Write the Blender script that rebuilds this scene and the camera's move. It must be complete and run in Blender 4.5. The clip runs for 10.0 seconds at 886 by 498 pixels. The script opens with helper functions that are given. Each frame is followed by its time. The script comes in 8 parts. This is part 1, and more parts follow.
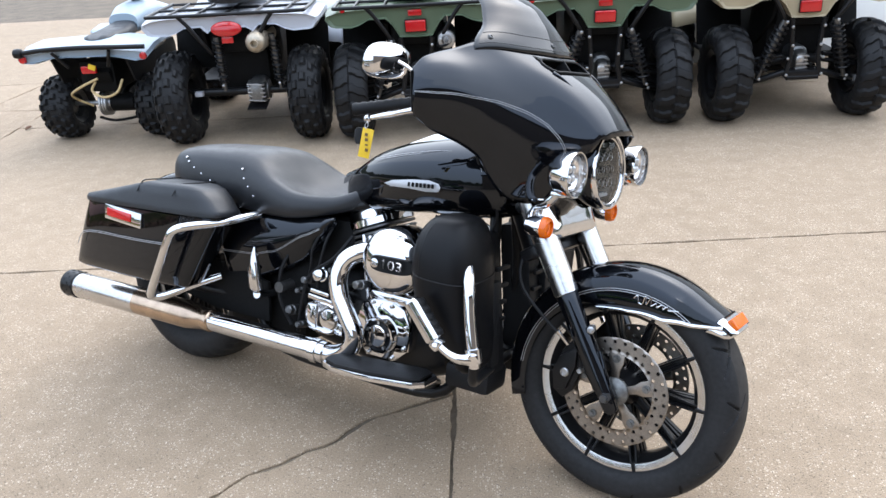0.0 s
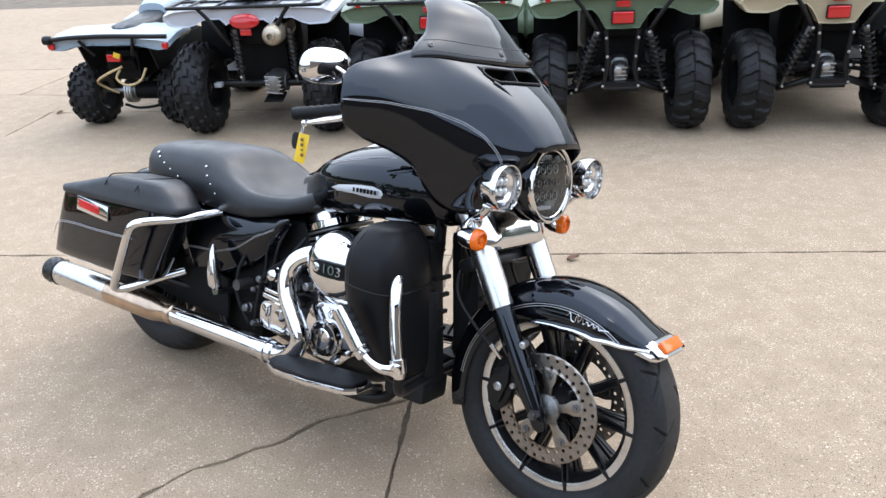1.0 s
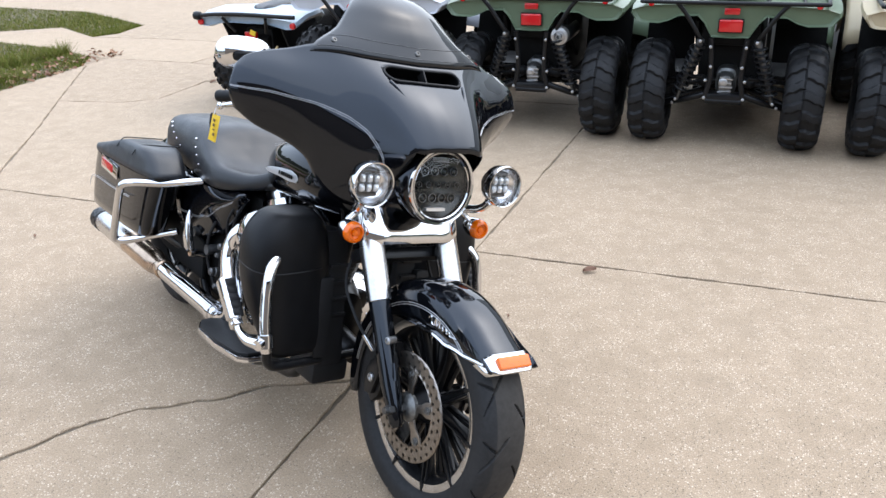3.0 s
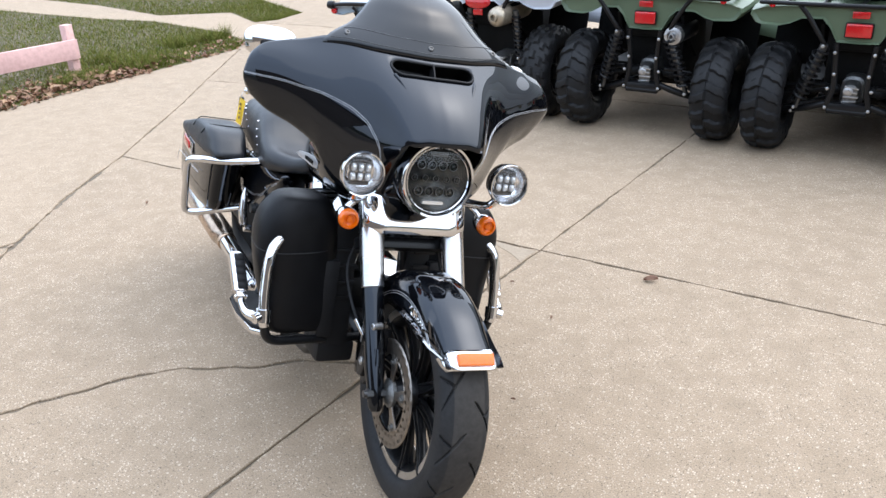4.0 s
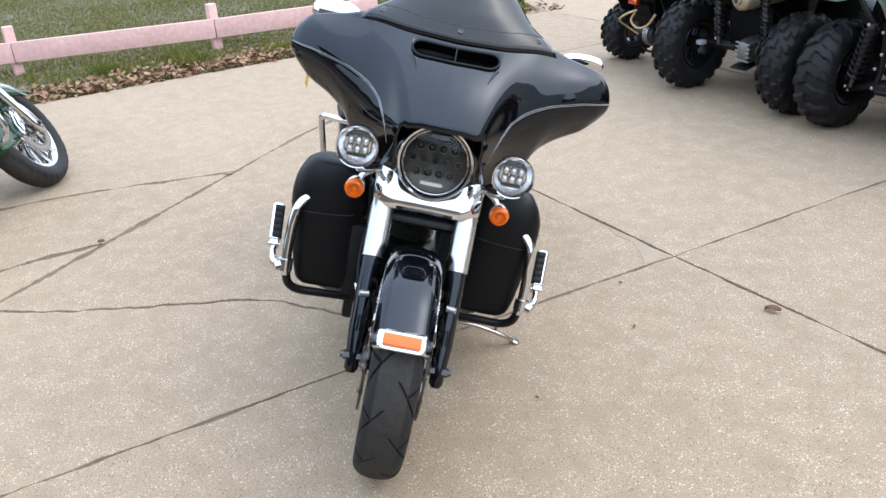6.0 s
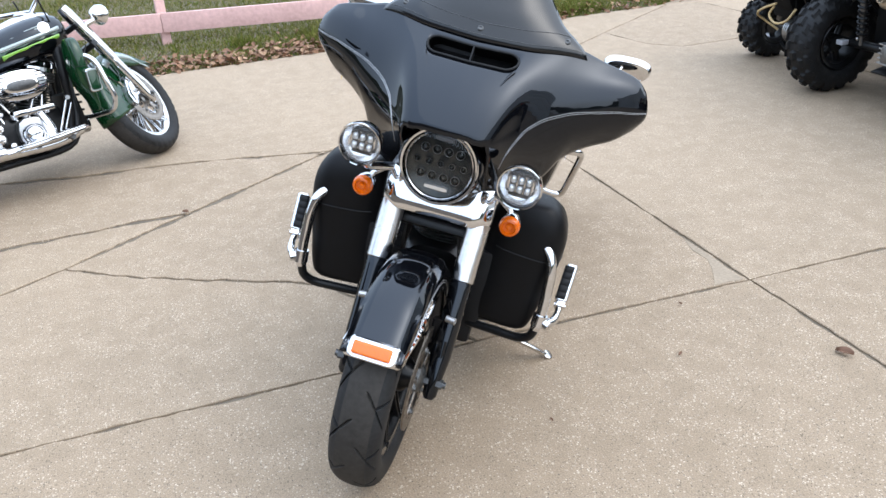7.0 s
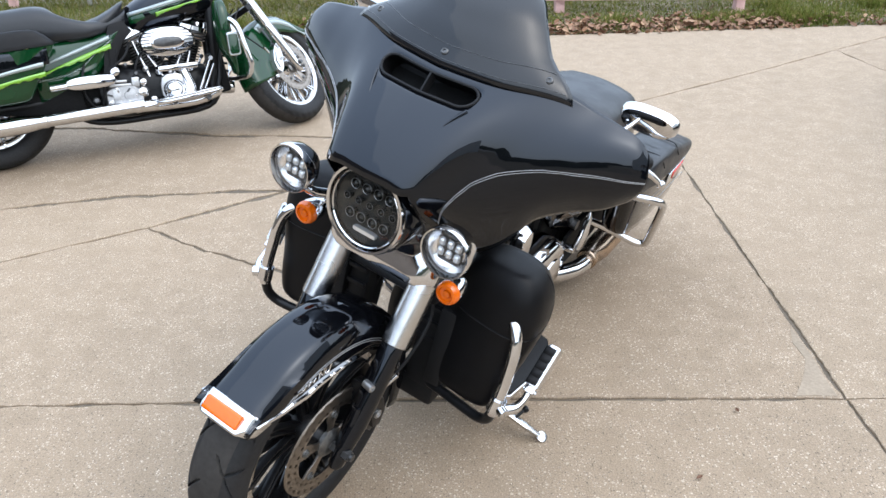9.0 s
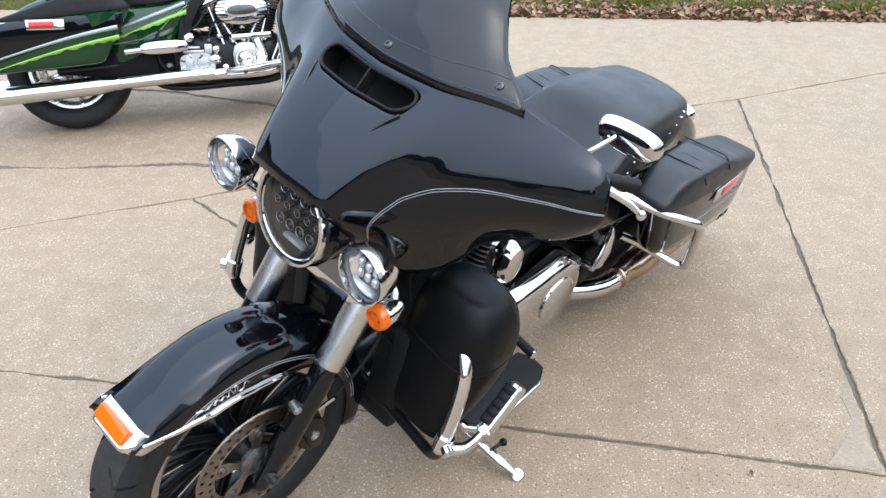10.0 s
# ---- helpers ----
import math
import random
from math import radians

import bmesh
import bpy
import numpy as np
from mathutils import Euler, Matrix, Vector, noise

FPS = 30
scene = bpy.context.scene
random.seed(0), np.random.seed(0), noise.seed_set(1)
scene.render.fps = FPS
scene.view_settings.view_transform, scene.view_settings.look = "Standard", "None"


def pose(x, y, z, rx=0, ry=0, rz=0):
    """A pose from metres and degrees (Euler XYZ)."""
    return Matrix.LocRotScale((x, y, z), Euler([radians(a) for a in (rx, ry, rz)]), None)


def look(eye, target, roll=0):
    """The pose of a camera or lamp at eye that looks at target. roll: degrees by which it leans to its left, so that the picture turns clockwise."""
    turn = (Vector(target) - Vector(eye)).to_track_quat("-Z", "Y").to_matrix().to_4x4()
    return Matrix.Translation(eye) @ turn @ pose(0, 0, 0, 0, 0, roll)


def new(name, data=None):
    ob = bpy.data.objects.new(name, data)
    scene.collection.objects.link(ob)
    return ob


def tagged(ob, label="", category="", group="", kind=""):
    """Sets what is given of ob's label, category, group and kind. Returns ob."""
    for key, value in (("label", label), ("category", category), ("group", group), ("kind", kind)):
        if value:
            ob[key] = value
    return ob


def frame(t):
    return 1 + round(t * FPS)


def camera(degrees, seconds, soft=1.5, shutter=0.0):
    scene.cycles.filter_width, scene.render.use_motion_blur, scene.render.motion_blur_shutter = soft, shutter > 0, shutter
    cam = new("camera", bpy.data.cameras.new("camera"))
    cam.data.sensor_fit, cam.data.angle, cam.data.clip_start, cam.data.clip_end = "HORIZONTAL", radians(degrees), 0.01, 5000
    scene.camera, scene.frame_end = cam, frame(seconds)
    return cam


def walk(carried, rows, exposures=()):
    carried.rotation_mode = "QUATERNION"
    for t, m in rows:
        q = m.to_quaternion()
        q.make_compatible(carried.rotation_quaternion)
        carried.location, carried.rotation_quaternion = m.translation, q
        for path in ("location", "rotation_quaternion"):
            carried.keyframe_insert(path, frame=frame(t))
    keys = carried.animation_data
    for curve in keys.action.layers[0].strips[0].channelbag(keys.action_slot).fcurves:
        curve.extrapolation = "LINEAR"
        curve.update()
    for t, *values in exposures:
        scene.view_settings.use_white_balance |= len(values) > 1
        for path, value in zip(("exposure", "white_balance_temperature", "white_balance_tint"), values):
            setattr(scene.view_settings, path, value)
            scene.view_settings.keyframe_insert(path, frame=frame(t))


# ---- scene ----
cam = camera(56.2, 10.0)
METRES, EYE, TILT, LEAN, TURN = 4.343, 1.62, 0.0, 0.0, 2.1
ROWS = [
    (0.0, 0.0, 0.0, 0.0, -1.41, -24.6, 3.09),
    (0.5, 0.0358, 0.0042, 0.0012, -0.28, -24.79, 1.88),
    (1.0, 0.0733, 0.0091, 0.0045, 3.12, -24.98, 2.56),
    (1.5, 0.1261, 0.0053, 0.0047, 8.28, -24.84, 2.53),
    (2.0, 0.1682, 0.0103, 0.0027, 10.7, -24.89, 2.23),
    (3.5, 0.3188, 0.0578, 0.0027, 25.22, -24.91, 2.21),
    (4.0, 0.3651, 0.0797, 0.0012, 31.56, -24.87, 2.45),
    (4.5, 0.4058, 0.1135, 0.0019, 37.99, -24.63, 2.15),
    (5.0, 0.4481, 0.1521, 0.0004, 44.4, -24.92, 3.23),
    (5.5, 0.4921, 0.187, 0.0007, 50.63, -25.37, 3.46),
    (7.0, 0.5369, 0.3246, -0.0021, 68.19, -26.32, 3.53),
    (7.5, 0.543, 0.3768, -0.0016, 74.17, -26.43, 3.48),
    (8.0, 0.5236, 0.4189, -0.0053, 77.87, -26.11, 1.96),
    (8.5, 0.5035, 0.4589, -0.0041, 82.3, -26.43, 1.51),
    (9.0, 0.4821, 0.5125, -0.006, 87.77, -27.09, 1.71),
    (9.5, 0.4577, 0.56, -0.0064, 92.7, -27.55, 1.53),
    (10.0, 0.4229, 0.6022, -0.0121, 98.2, -28.63, 1.5),
]
walk(cam, [(t, pose(0, 0, EYE, TILT, LEAN, TURN) @ pose(METRES * x, METRES * y, METRES * z, 90 + pitch, roll, yaw)) for t, x, y, z, yaw, pitch, roll in ROWS],
     exposures=[(0.0, 1.06, 6500, 10), (3.5, 1.07, 6500, 10), (5.5, 1.0, 6400, 8.5), (7.5, 0.94, 6350, 8), (8.5, 0.92, 6400, 8.5), (10.0, 1.0, 6350, 8)])

# ---- world and sun: a bright overcast day ----
world = bpy.data.worlds.new("World")
scene.world = world
world.use_nodes = True
wn = world.node_tree
wn.nodes.clear()
sky = wn.nodes.new("ShaderNodeTexSky")
sky.sky_type = "NISHITA"
sky.sun_disc = False
sky.sun_elevation = radians(48)
sky.sun_rotation = radians(32)
sky.dust_density = 4.0
sky.air_density = 1.0
haze = wn.nodes.new("ShaderNodeHueSaturation")
haze.inputs["Saturation"].default_value = 0.5
wbg = wn.nodes.new("ShaderNodeBackground")
wbg.inputs["Strength"].default_value = 0.203
wout = wn.nodes.new("ShaderNodeOutputWorld")
wn.links.new(sky.outputs[0], haze.inputs["Color"])
cloud = wn.nodes.new("ShaderNodeMix")
cloud.data_type = "RGBA"
cloud.inputs["Factor"].default_value = 0.64
up = wn.nodes.new("ShaderNodeTexCoord")
high = wn.nodes.new("ShaderNodeSeparateXYZ")
wn.links.new(up.outputs["Generated"], high.inputs[0])
tone = wn.nodes.new("ShaderNodeMix")
tone.data_type = "RGBA"
tone.inputs["A"].default_value = (3.5, 4.25, 5.3, 1)
tone.inputs["B"].default_value = (8.0, 9.8, 12.9, 1)
wn.links.new(high.outputs["Z"], tone.inputs["Factor"])
wn.links.new(tone.outputs["Result"], cloud.inputs["B"])
wn.links.new(haze.outputs[0], cloud.inputs["A"])
wn.links.new(cloud.outputs["Result"], wbg.inputs["Color"])
wn.links.new(wbg.outputs[0], wout.inputs["Surface"])
sun_data = bpy.data.lights.new("sun", "SUN")
sun_data.energy = 0.8
sun_data.angle = radians(140)
sun_data.color = (1.0, 0.93, 0.80)
sun = new("sun", sun_data)
sun.matrix_world = look((0, 0, 30), (-0.355, -0.568, 30 - 0.743))


# ---- materials ----
def mat(name, color, rough=0.5, metal=0.0, coat=0.0, bump=0.0, scale=40.0, vary=0.12, emit=0.0, spec=0.5, stain=None, trans=0.0, ior=1.45, rvary=0.0, detail=4.0):
    """A surface with grain, slow stains and fine relief, all at real size."""
    m = bpy.data.materials.new(name)
    m.use_nodes = True
    nt = m.node_tree
    p = nt.nodes["Principled BSDF"]
    p.inputs["Base Color"].default_value = (*color, 1)
    p.inputs["Roughness"].default_value = rough
    p.inputs["Metallic"].default_value = metal
    p.inputs["Coat Weight"].default_value = coat
    p.inputs["Coat Roughness"].default_value = 0.03
    p.inputs["Specular IOR Level"].default_value = spec
    p.inputs["Transmission Weight"].default_value = trans
    p.inputs["IOR"].default_value = ior
    if emit:
        p.inputs["Emission Color"].default_value = (*color, 1)
        p.inputs["Emission Strength"].default_value = emit
    tc = nt.nodes.new("ShaderNodeTexCoord")
    fine = nt.nodes.new("ShaderNodeTexNoise")
    fine.inputs["Scale"].default_value = scale
    fine.inputs["Detail"].default_value = detail
    slow = nt.nodes.new("ShaderNodeTexNoise")
    slow.inputs["Scale"].default_value = max(scale / 14, 1.2)
    slow.inputs["Detail"].default_value = 3
    for n in (fine, slow):
        nt.links.new(tc.outputs["Object"], n.inputs["Vector"])
    if vary:
        both = nt.nodes.new("ShaderNodeMath")
        both.operation = "ADD"
        nt.links.new(fine.outputs["Fac"], both.inputs[0])
        nt.links.new(slow.outputs["Fac"], both.inputs[1])
        ramp = nt.nodes.new("ShaderNodeMapRange")
        ramp.inputs["From Min"].default_value = 0.6
        ramp.inputs["From Max"].default_value = 1.4
        nt.links.new(both.outputs[0], ramp.inputs["Value"])
        mix = nt.nodes.new("ShaderNodeMix")
        mix.data_type = "RGBA"
        dark = stain or tuple(c * (1 - vary) for c in color)
        light = tuple(min(1, c * (1 + vary)) for c in color)
        mix.inputs["A"].default_value = (*dark, 1)
        mix.inputs["B"].default_value = (*light, 1)
        nt.links.new(ramp.outputs[0], mix.inputs["Factor"])
        nt.links.new(mix.outputs["Result"], p.inputs["Base Color"])
    if rvary:
        rr = nt.nodes.new("ShaderNodeMapRange")
        rr.inputs["From Min"].default_value = 0.35
        rr.inputs["From Max"].default_value = 0.65
        rr.inputs["To Min"].default_value = max(rough - rvary, 0.01)
        rr.inputs["To Max"].default_value = rough + rvary
        nt.links.new(slow.outputs["Fac"], rr.inputs["Value"])
        nt.links.new(rr.outputs[0], p.inputs["Roughness"])
    if bump:
        b = nt.nodes.new("ShaderNodeBump")
        b.inputs["Strength"].default_value = 1.0
        b.inputs["Distance"].default_value = bump
        nt.links.new(fine.outputs["Fac"], b.inputs["Height"])
        nt.links.new(b.outputs[0], p.inputs["Normal"])
    return m


def concrete_material():
    m = mat("concrete", (0.40, 0.355, 0.295), 0.85, bump=0.0, vary=0.0)
    nt = m.node_tree
    p = nt.nodes["Principled BSDF"]
    N, L = nt.nodes.new, nt.links.new
    tc = N("ShaderNodeTexCoord")

    def noise_tex(scale, detail=4, rough=0.55):
        n = N("ShaderNodeTexNoise")
        n.inputs["Scale"].default_value = scale
        n.inputs["Detail"].default_value = detail
        n.inputs["Roughness"].default_value = rough
        L(tc.outputs["Object"], n.inputs["Vector"])
        return n

    def spread(src, a, b, c, d):
        r = N("ShaderNodeMapRange")
        for k, v in zip(("From Min", "From Max", "To Min", "To Max"), (a, b, c, d)):
            r.inputs[k].default_value = v
        L(src, r.inputs["Value"])
        return r.outputs[0]

    def mixed(fac, a, b):
        x = N("ShaderNodeMix")
        x.data_type = "RGBA"
        L(fac, x.inputs["Factor"])
        for key, v in (("A", a), ("B", b)):
            if isinstance(v, tuple):
                x.inputs[key].default_value = (*v, 1)
            else:
                L(v, x.inputs[key])
        return x.outputs["Result"]

    big, mid, sand = noise_tex(0.7, 5), noise_tex(9, 6, 0.65), noise_tex(210, 3)
    base = mixed(spread(big.outputs["Fac"], 0.32, 0.68, 0, 1), (0.262, 0.190, 0.122), (0.318, 0.232, 0.151))
    base = mixed(spread(mid.outputs["Fac"], 0.38, 0.66, 0, 0.7), base, (0.362, 0.268, 0.180))
    rust = noise_tex(2.3, 6, 0.65)
    base = mixed(spread(rust.outputs["Fac"], 0.55, 0.78, 0, 0.38), base, (0.19, 0.142, 0.096))
    base = mixed(spread(sand.outputs["Fac"], 0.35, 0.68, 0, 0.62), base, (0.120, 0.093, 0.066))
    # exposed aggregate: small pale and brown stones, some pits
    vor = N("ShaderNodeTexVoronoi")
    vor.inputs["Scale"].default_value = 150
    L(tc.outputs["Object"], vor.inputs["Vector"])
    sep = N("ShaderNodeSeparateColor")
    L(vor.outputs["Color"], sep.inputs[0])
    stone = N("ShaderNodeMath")
    stone.operation = "MULTIPLY"
    L(spread(vor.outputs["Distance"], 0.22, 0.45, 1, 0), stone.inputs[0])
    L(spread(sep.outputs[0], 0.52, 0.80, 0, 0.95), stone.inputs[1])
    patchy = N("ShaderNodeMath")
    patchy.operation = "MULTIPLY"
    L(stone.outputs[0], patchy.inputs[0])
    L(spread(mid.outputs["Fac"], 0.40, 0.58, 0.15, 1), patchy.inputs[1])
    base = mixed(patchy.outputs[0], base, (0.60, 0.495, 0.385))
    # larger pale and brown chips, here and there
    big_vor = N("ShaderNodeTexVoronoi")
    big_vor.inputs["Scale"].default_value = 62
    L(tc.outputs["Object"], big_vor.inputs["Vector"])
    chip = N("ShaderNodeSeparateColor")
    L(big_vor.outputs["Color"], chip.inputs[0])
    for out_name, lo, tint in ((0, 0.87, (0.50, 0.41, 0.31)), (1, 0.88, (0.15, 0.105, 0.07))):
        flake = N("ShaderNodeMath")
        flake.operation = "MULTIPLY"
        L(spread(big_vor.outputs["Distance"], 0.16, 0.34, 1, 0), flake.inputs[0])
        L(spread(chip.outputs[out_name], lo, lo + 0.06, 0, 0.7), flake.inputs[1])
        base = mixed(flake.outputs[0], base, tint)
    pit = N("ShaderNodeMath")
    pit.operation = "MULTIPLY"
    L(spread(vor.outputs["Distance"], 0.2, 0.36, 1, 0), pit.inputs[0])
    L(spread(sep.outputs[1], 0.60, 0.88, 0, 0.95), pit.inputs[1])
    base = mixed(pit.outputs[0], base, (0.07, 0.055, 0.04))
    info = N("ShaderNodeObjectInfo")
    base = mixed(spread(info.outputs["Random"], 0, 1, 0, 0.16), base, (0.39, 0.30, 0.205))
    L(base, p.inputs["Base Color"])
    b = N("ShaderNodeBump")
    b.inputs["Distance"].default_value = 0.0026
    hsum = N("ShaderNodeMath")
    hsum.operation = "SUBTRACT"
    L(sand.outputs["Fac"], hsum.inputs[0])
    L(pit.outputs[0], hsum.inputs[1])
    L(hsum.outputs[0], b.inputs["Height"])
    L(b.outputs[0], p.inputs["Normal"])
    return m


M_CONC = concrete_material()
M_DIRT = mat("joint_dirt", (0.115, 0.090, 0.064), 0.95, scale=60, vary=0.4)
M_SOIL = mat("soil", (0.13, 0.105, 0.065), 0.95, bump=0.006, scale=30, vary=0.35)
M_GRASS = mat("grass", (0.088, 0.122, 0.025), 0.85, scale=1.6, vary=0.45, spec=0.1)
M_TURF = mat("turf", (0.080, 0.083, 0.026), 0.95, bump=0.006, scale=55, vary=0.45, spec=0.05)
M_LEAF = mat("dry_leaf", (0.21, 0.118, 0.062), 0.7, scale=9, vary=0.6)
M_PINK = mat("pink_paint", (0.66, 0.42, 0.39), 0.6, bump=0.0008, scale=26, vary=0.10, stain=(0.50, 0.31, 0.28))
M_BLACK = mat("black_paint", (0.002, 0.0022, 0.003), 0.035, vary=0.0, spec=0.44, rvary=0.012, scale=60)
M_BLACK.node_tree.nodes["Principled BSDF"].inputs["IOR"].default_value = 1.5
# the sky's blue in the reflections is put into the gloss tint
M_BLACK.node_tree.nodes["Principled BSDF"].inputs["Specular Tint"].default_value = (0.88, 0.95, 1.06, 1)
M_SATIN = mat("satin_black", (0.007, 0.007, 0.0075), 0.28, bump=0.0001, scale=300, vary=0.3, spec=0.25)
M_PLASTIC = mat("black_plastic", (0.009, 0.009, 0.0095), 0.5, bump=0.0003, scale=400, vary=0.25, spec=0.2)
M_LEATHER = mat("black_vinyl", (0.011, 0.012, 0.014), 0.40, bump=0.0005, scale=220, vary=0.25, rvary=0.06, spec=0.5)
M_LOWER = mat("lower_vinyl", (0.004, 0.004, 0.0045), 0.42, bump=0.0003, scale=320, vary=0.2, rvary=0.05, spec=0.18)
M_CHROME = mat("chrome", (0.66, 0.66, 0.67), 0.05, metal=1.0, vary=0.06, scale=20, rvary=0.03)
M_STEEL = mat("brushed_steel", (0.56, 0.55, 0.54), 0.24, metal=1.0, vary=0.12, scale=60, rvary=0.06)
M_ALLOY = mat("cast_alloy", (0.42, 0.42, 0.42), 0.42, metal=1.0, bump=0.0005, scale=120, vary=0.2)
M_CASTING = mat("dull_casting", (0.17, 0.17, 0.165), 0.45, metal=0.9, bump=0.001, scale=90, vary=0.45)
M_MUFF = mat("stained_muffler_steel", (0.40, 0.34, 0.26), 0.38, metal=0.7, vary=0.3, scale=40)
M_ROTOR = mat("brake_disc", (0.27, 0.24, 0.21), 0.38, metal=1.0, bump=0.0002, scale=260, vary=0.25)
M_HEAT = mat("heat_tinted_steel", (0.50, 0.38, 0.27), 0.24, metal=1.0, vary=0.35, scale=14, stain=(0.30, 0.22, 0.17))
M_TYRE = mat("tyre_rubber", (0.015, 0.015, 0.0155), 0.6, bump=0.0003, scale=90, vary=0.4, spec=0.25)
M_TREAD = mat("worn_dusty_tread", (0.034, 0.031, 0.028), 0.75, bump=0.0004, scale=70, vary=0.3, spec=0.2)
M_TYREDUST = mat("dusty_tyre_rubber", (0.010, 0.010, 0.0105), 0.55, bump=0.0006, scale=70, vary=0.45, spec=0.25)
M_AMBER = mat("amber_lens", (0.62, 0.11, 0.002), 0.10, coat=0.25, vary=0.15, scale=120)
M_RED = mat("red_lens", (0.45, 0.008, 0.010), 0.18, coat=0.6, vary=0.2, scale=90)


def thin_glass():
    """A clear pane: light passes straight on, with a Fresnel gloss over it."""
    m = bpy.data.materials.new("clear_lens")
    m.use_nodes = True
    nt = m.node_tree
    nt.nodes.remove(nt.nodes["Principled BSDF"])
    clear, gloss, mixer, fres = [nt.nodes.new("ShaderNode" + k) for k in ("BsdfTransparent", "BsdfGlossy", "MixShader", "Fresnel")]
    gloss.inputs["Roughness"].default_value = 0.02
    fres.inputs["IOR"].default_value = 1.4
    nt.links.new(fres.outputs[0], mixer.inputs[0])
    nt.links.new(clear.outputs[0], mixer.inputs[1])
    nt.links.new(gloss.outputs[0], mixer.inputs[2])
    nt.links.new(mixer.outputs[0], nt.nodes["Material Output"].inputs["Surface"])
    return m


M_LENS = thin_glass()
M_REFLECT = mat("lamp_reflector", (0.90, 0.90, 0.91), 0.22, metal=1.0, vary=0.1, scale=90)
M_DARKREFL = mat("dark_lamp_reflector", (0.045, 0.047, 0.045), 0.2, metal=0.6, vary=0.3, scale=80)
M_LED = mat("led_lens", (0.75, 0.77, 0.78), 0.05, metal=0.7, vary=0.0)
M_SMOKE = mat("smoked_screen", (0.006, 0.0066, 0.008), 0.05, vary=0.0, rvary=0.015, scale=40)
M_PIN = mat("silver_pinstripe", (0.45, 0.45, 0.46), 0.3, metal=0.5, vary=0.0)
M_YELLOW = mat("yellow_tag", (0.62, 0.40, 0.015), 0.5, vary=0.1, scale=60)
M_INK = mat("tag_ink", (0.12, 0.07, 0.02), 0.6, vary=0.0)
M_GREEN = mat("green_paint", (0.003, 0.030, 0.009), 0.3, coat=1.0, vary=0.15, scale=3, spec=0.0)
M_LIME = mat("lime_paint", (0.15, 0.33, 0.02), 0.3, coat=1.0, vary=0.1, scale=10)
M_SILVER = mat("silver_paint", (0.28, 0.32, 0.31), 0.3, metal=0.4, coat=1.0, vary=0.08, scale=10)
M_OLIVE = mat("olive_plastic", (0.088, 0.120, 0.072), 0.36, vary=0.1, scale=6, rvary=0.08)
M_TAN = mat("tan_plastic", (0.36, 0.295, 0.19), 0.36, vary=0.08, scale=6, rvary=0.08)
M_WHITE = mat("white_plastic", (0.41, 0.42, 0.45), 0.3, vary=0.05, scale=6, rvary=0.05)
M_BLUEW = mat("pale_blue_plastic", (0.29, 0.35, 0.40), 0.32, vary=0.06, scale=6, rvary=0.05)
M_DARK = mat("dark_underbody", (0.005, 0.005, 0.005), 0.6, bump=0.0006, scale=90, vary=0.4, spec=0.12)
M_SIDING = mat("white_door_paint", (0.72, 0.71, 0.67), 0.55, vary=0.06, scale=5)
M_OILY = mat("oiled_metal", (0.10, 0.10, 0.10), 0.35, metal=0.8, vary=0.4, scale=60)
M_HOSE = mat("tan_hose", (0.45, 0.33, 0.16), 0.5, vary=0.2, scale=60)
M_WIRE = mat("galvanised_wire", (0.45, 0.45, 0.45), 0.4, metal=0.8, vary=0.15)


# ---- mesh helpers ----
V = Vector


def thing(name, m=None, label="", category="", group="", kind=""):
    ob = new(name)
    ob.empty_display_size = 0.1
    if m is not None:
        ob.matrix_world = m
    return tagged(ob, label, category, group, kind)


def part(name, bm, material, parent=None, label="", sharp=38, flat=False):
    """Links a bmesh as one mesh object under a thing or a part."""
    if isinstance(bm, bmesh.types.BMesh):
        bmesh.ops.recalc_face_normals(bm, faces=bm.faces)
        me = bpy.data.meshes.new(name)
        bm.to_mesh(me)
        bm.free()
    else:
        me = bm
    me.materials.append(material)
    if not flat:
        me.shade_smooth()
        me.set_sharp_from_angle(angle=radians(sharp))
    ob = new(name, me)
    if parent is not None:
        ob.parent = parent
    return tagged(ob, label)


def frame_for(axis):
    a = V(axis).normalized()
    side = a.cross(V((0, 0, 1)))
    if side.length < 0.05:
        side = a.cross(V((0, 1, 0)))
    side.normalize()
    return a, side, side.cross(a).normalized()


def loft(bm, rings, closed=True, caps=True):
    rows = [[bm.verts.new(p) for p in ring] for ring in rings]
    n = len(rows[0])
    for a, b in zip(rows, rows[1:]):
        for j in range(n if closed else n - 1):
            k = (j + 1) % n
            bm.faces.new((a[j], a[k], b[k], b[j]))
    if caps and closed:
        bm.faces.new(rows[0][::-1])
        bm.faces.new(rows[-1])
    return rows


def circle(c, u, v, r, n=20, r2=None):
    r2 = r if r2 is None else r2
    return [V(c) + V(u) * (r * math.cos(2 * math.pi * k / n)) + V(v) * (r2 * math.sin(2 * math.pi * k / n)) for k in range(n)]


def super_ring(c, u, v, a, b, p=2.6, n=28):
    out = []
    for k in range(n):
        t = 2 * math.pi * k / n
        cs, sn = math.cos(t), math.sin(t)
        out.append(V(c) + V(u) * (a * math.copysign(abs(cs) ** (2 / p), cs)) + V(v) * (b * math.copysign(abs(sn) ** (2 / p), sn)))
    return out


def cyl(bm, p, q, r, r2=None, n=20, caps=True):
    p, q = V(p), V(q)
    _, u, v = frame_for(q - p)
    loft(bm, [circle(p, u, v, r, n), circle(q, u, v, r if r2 is None else r2, n)], caps=caps)
    return bm


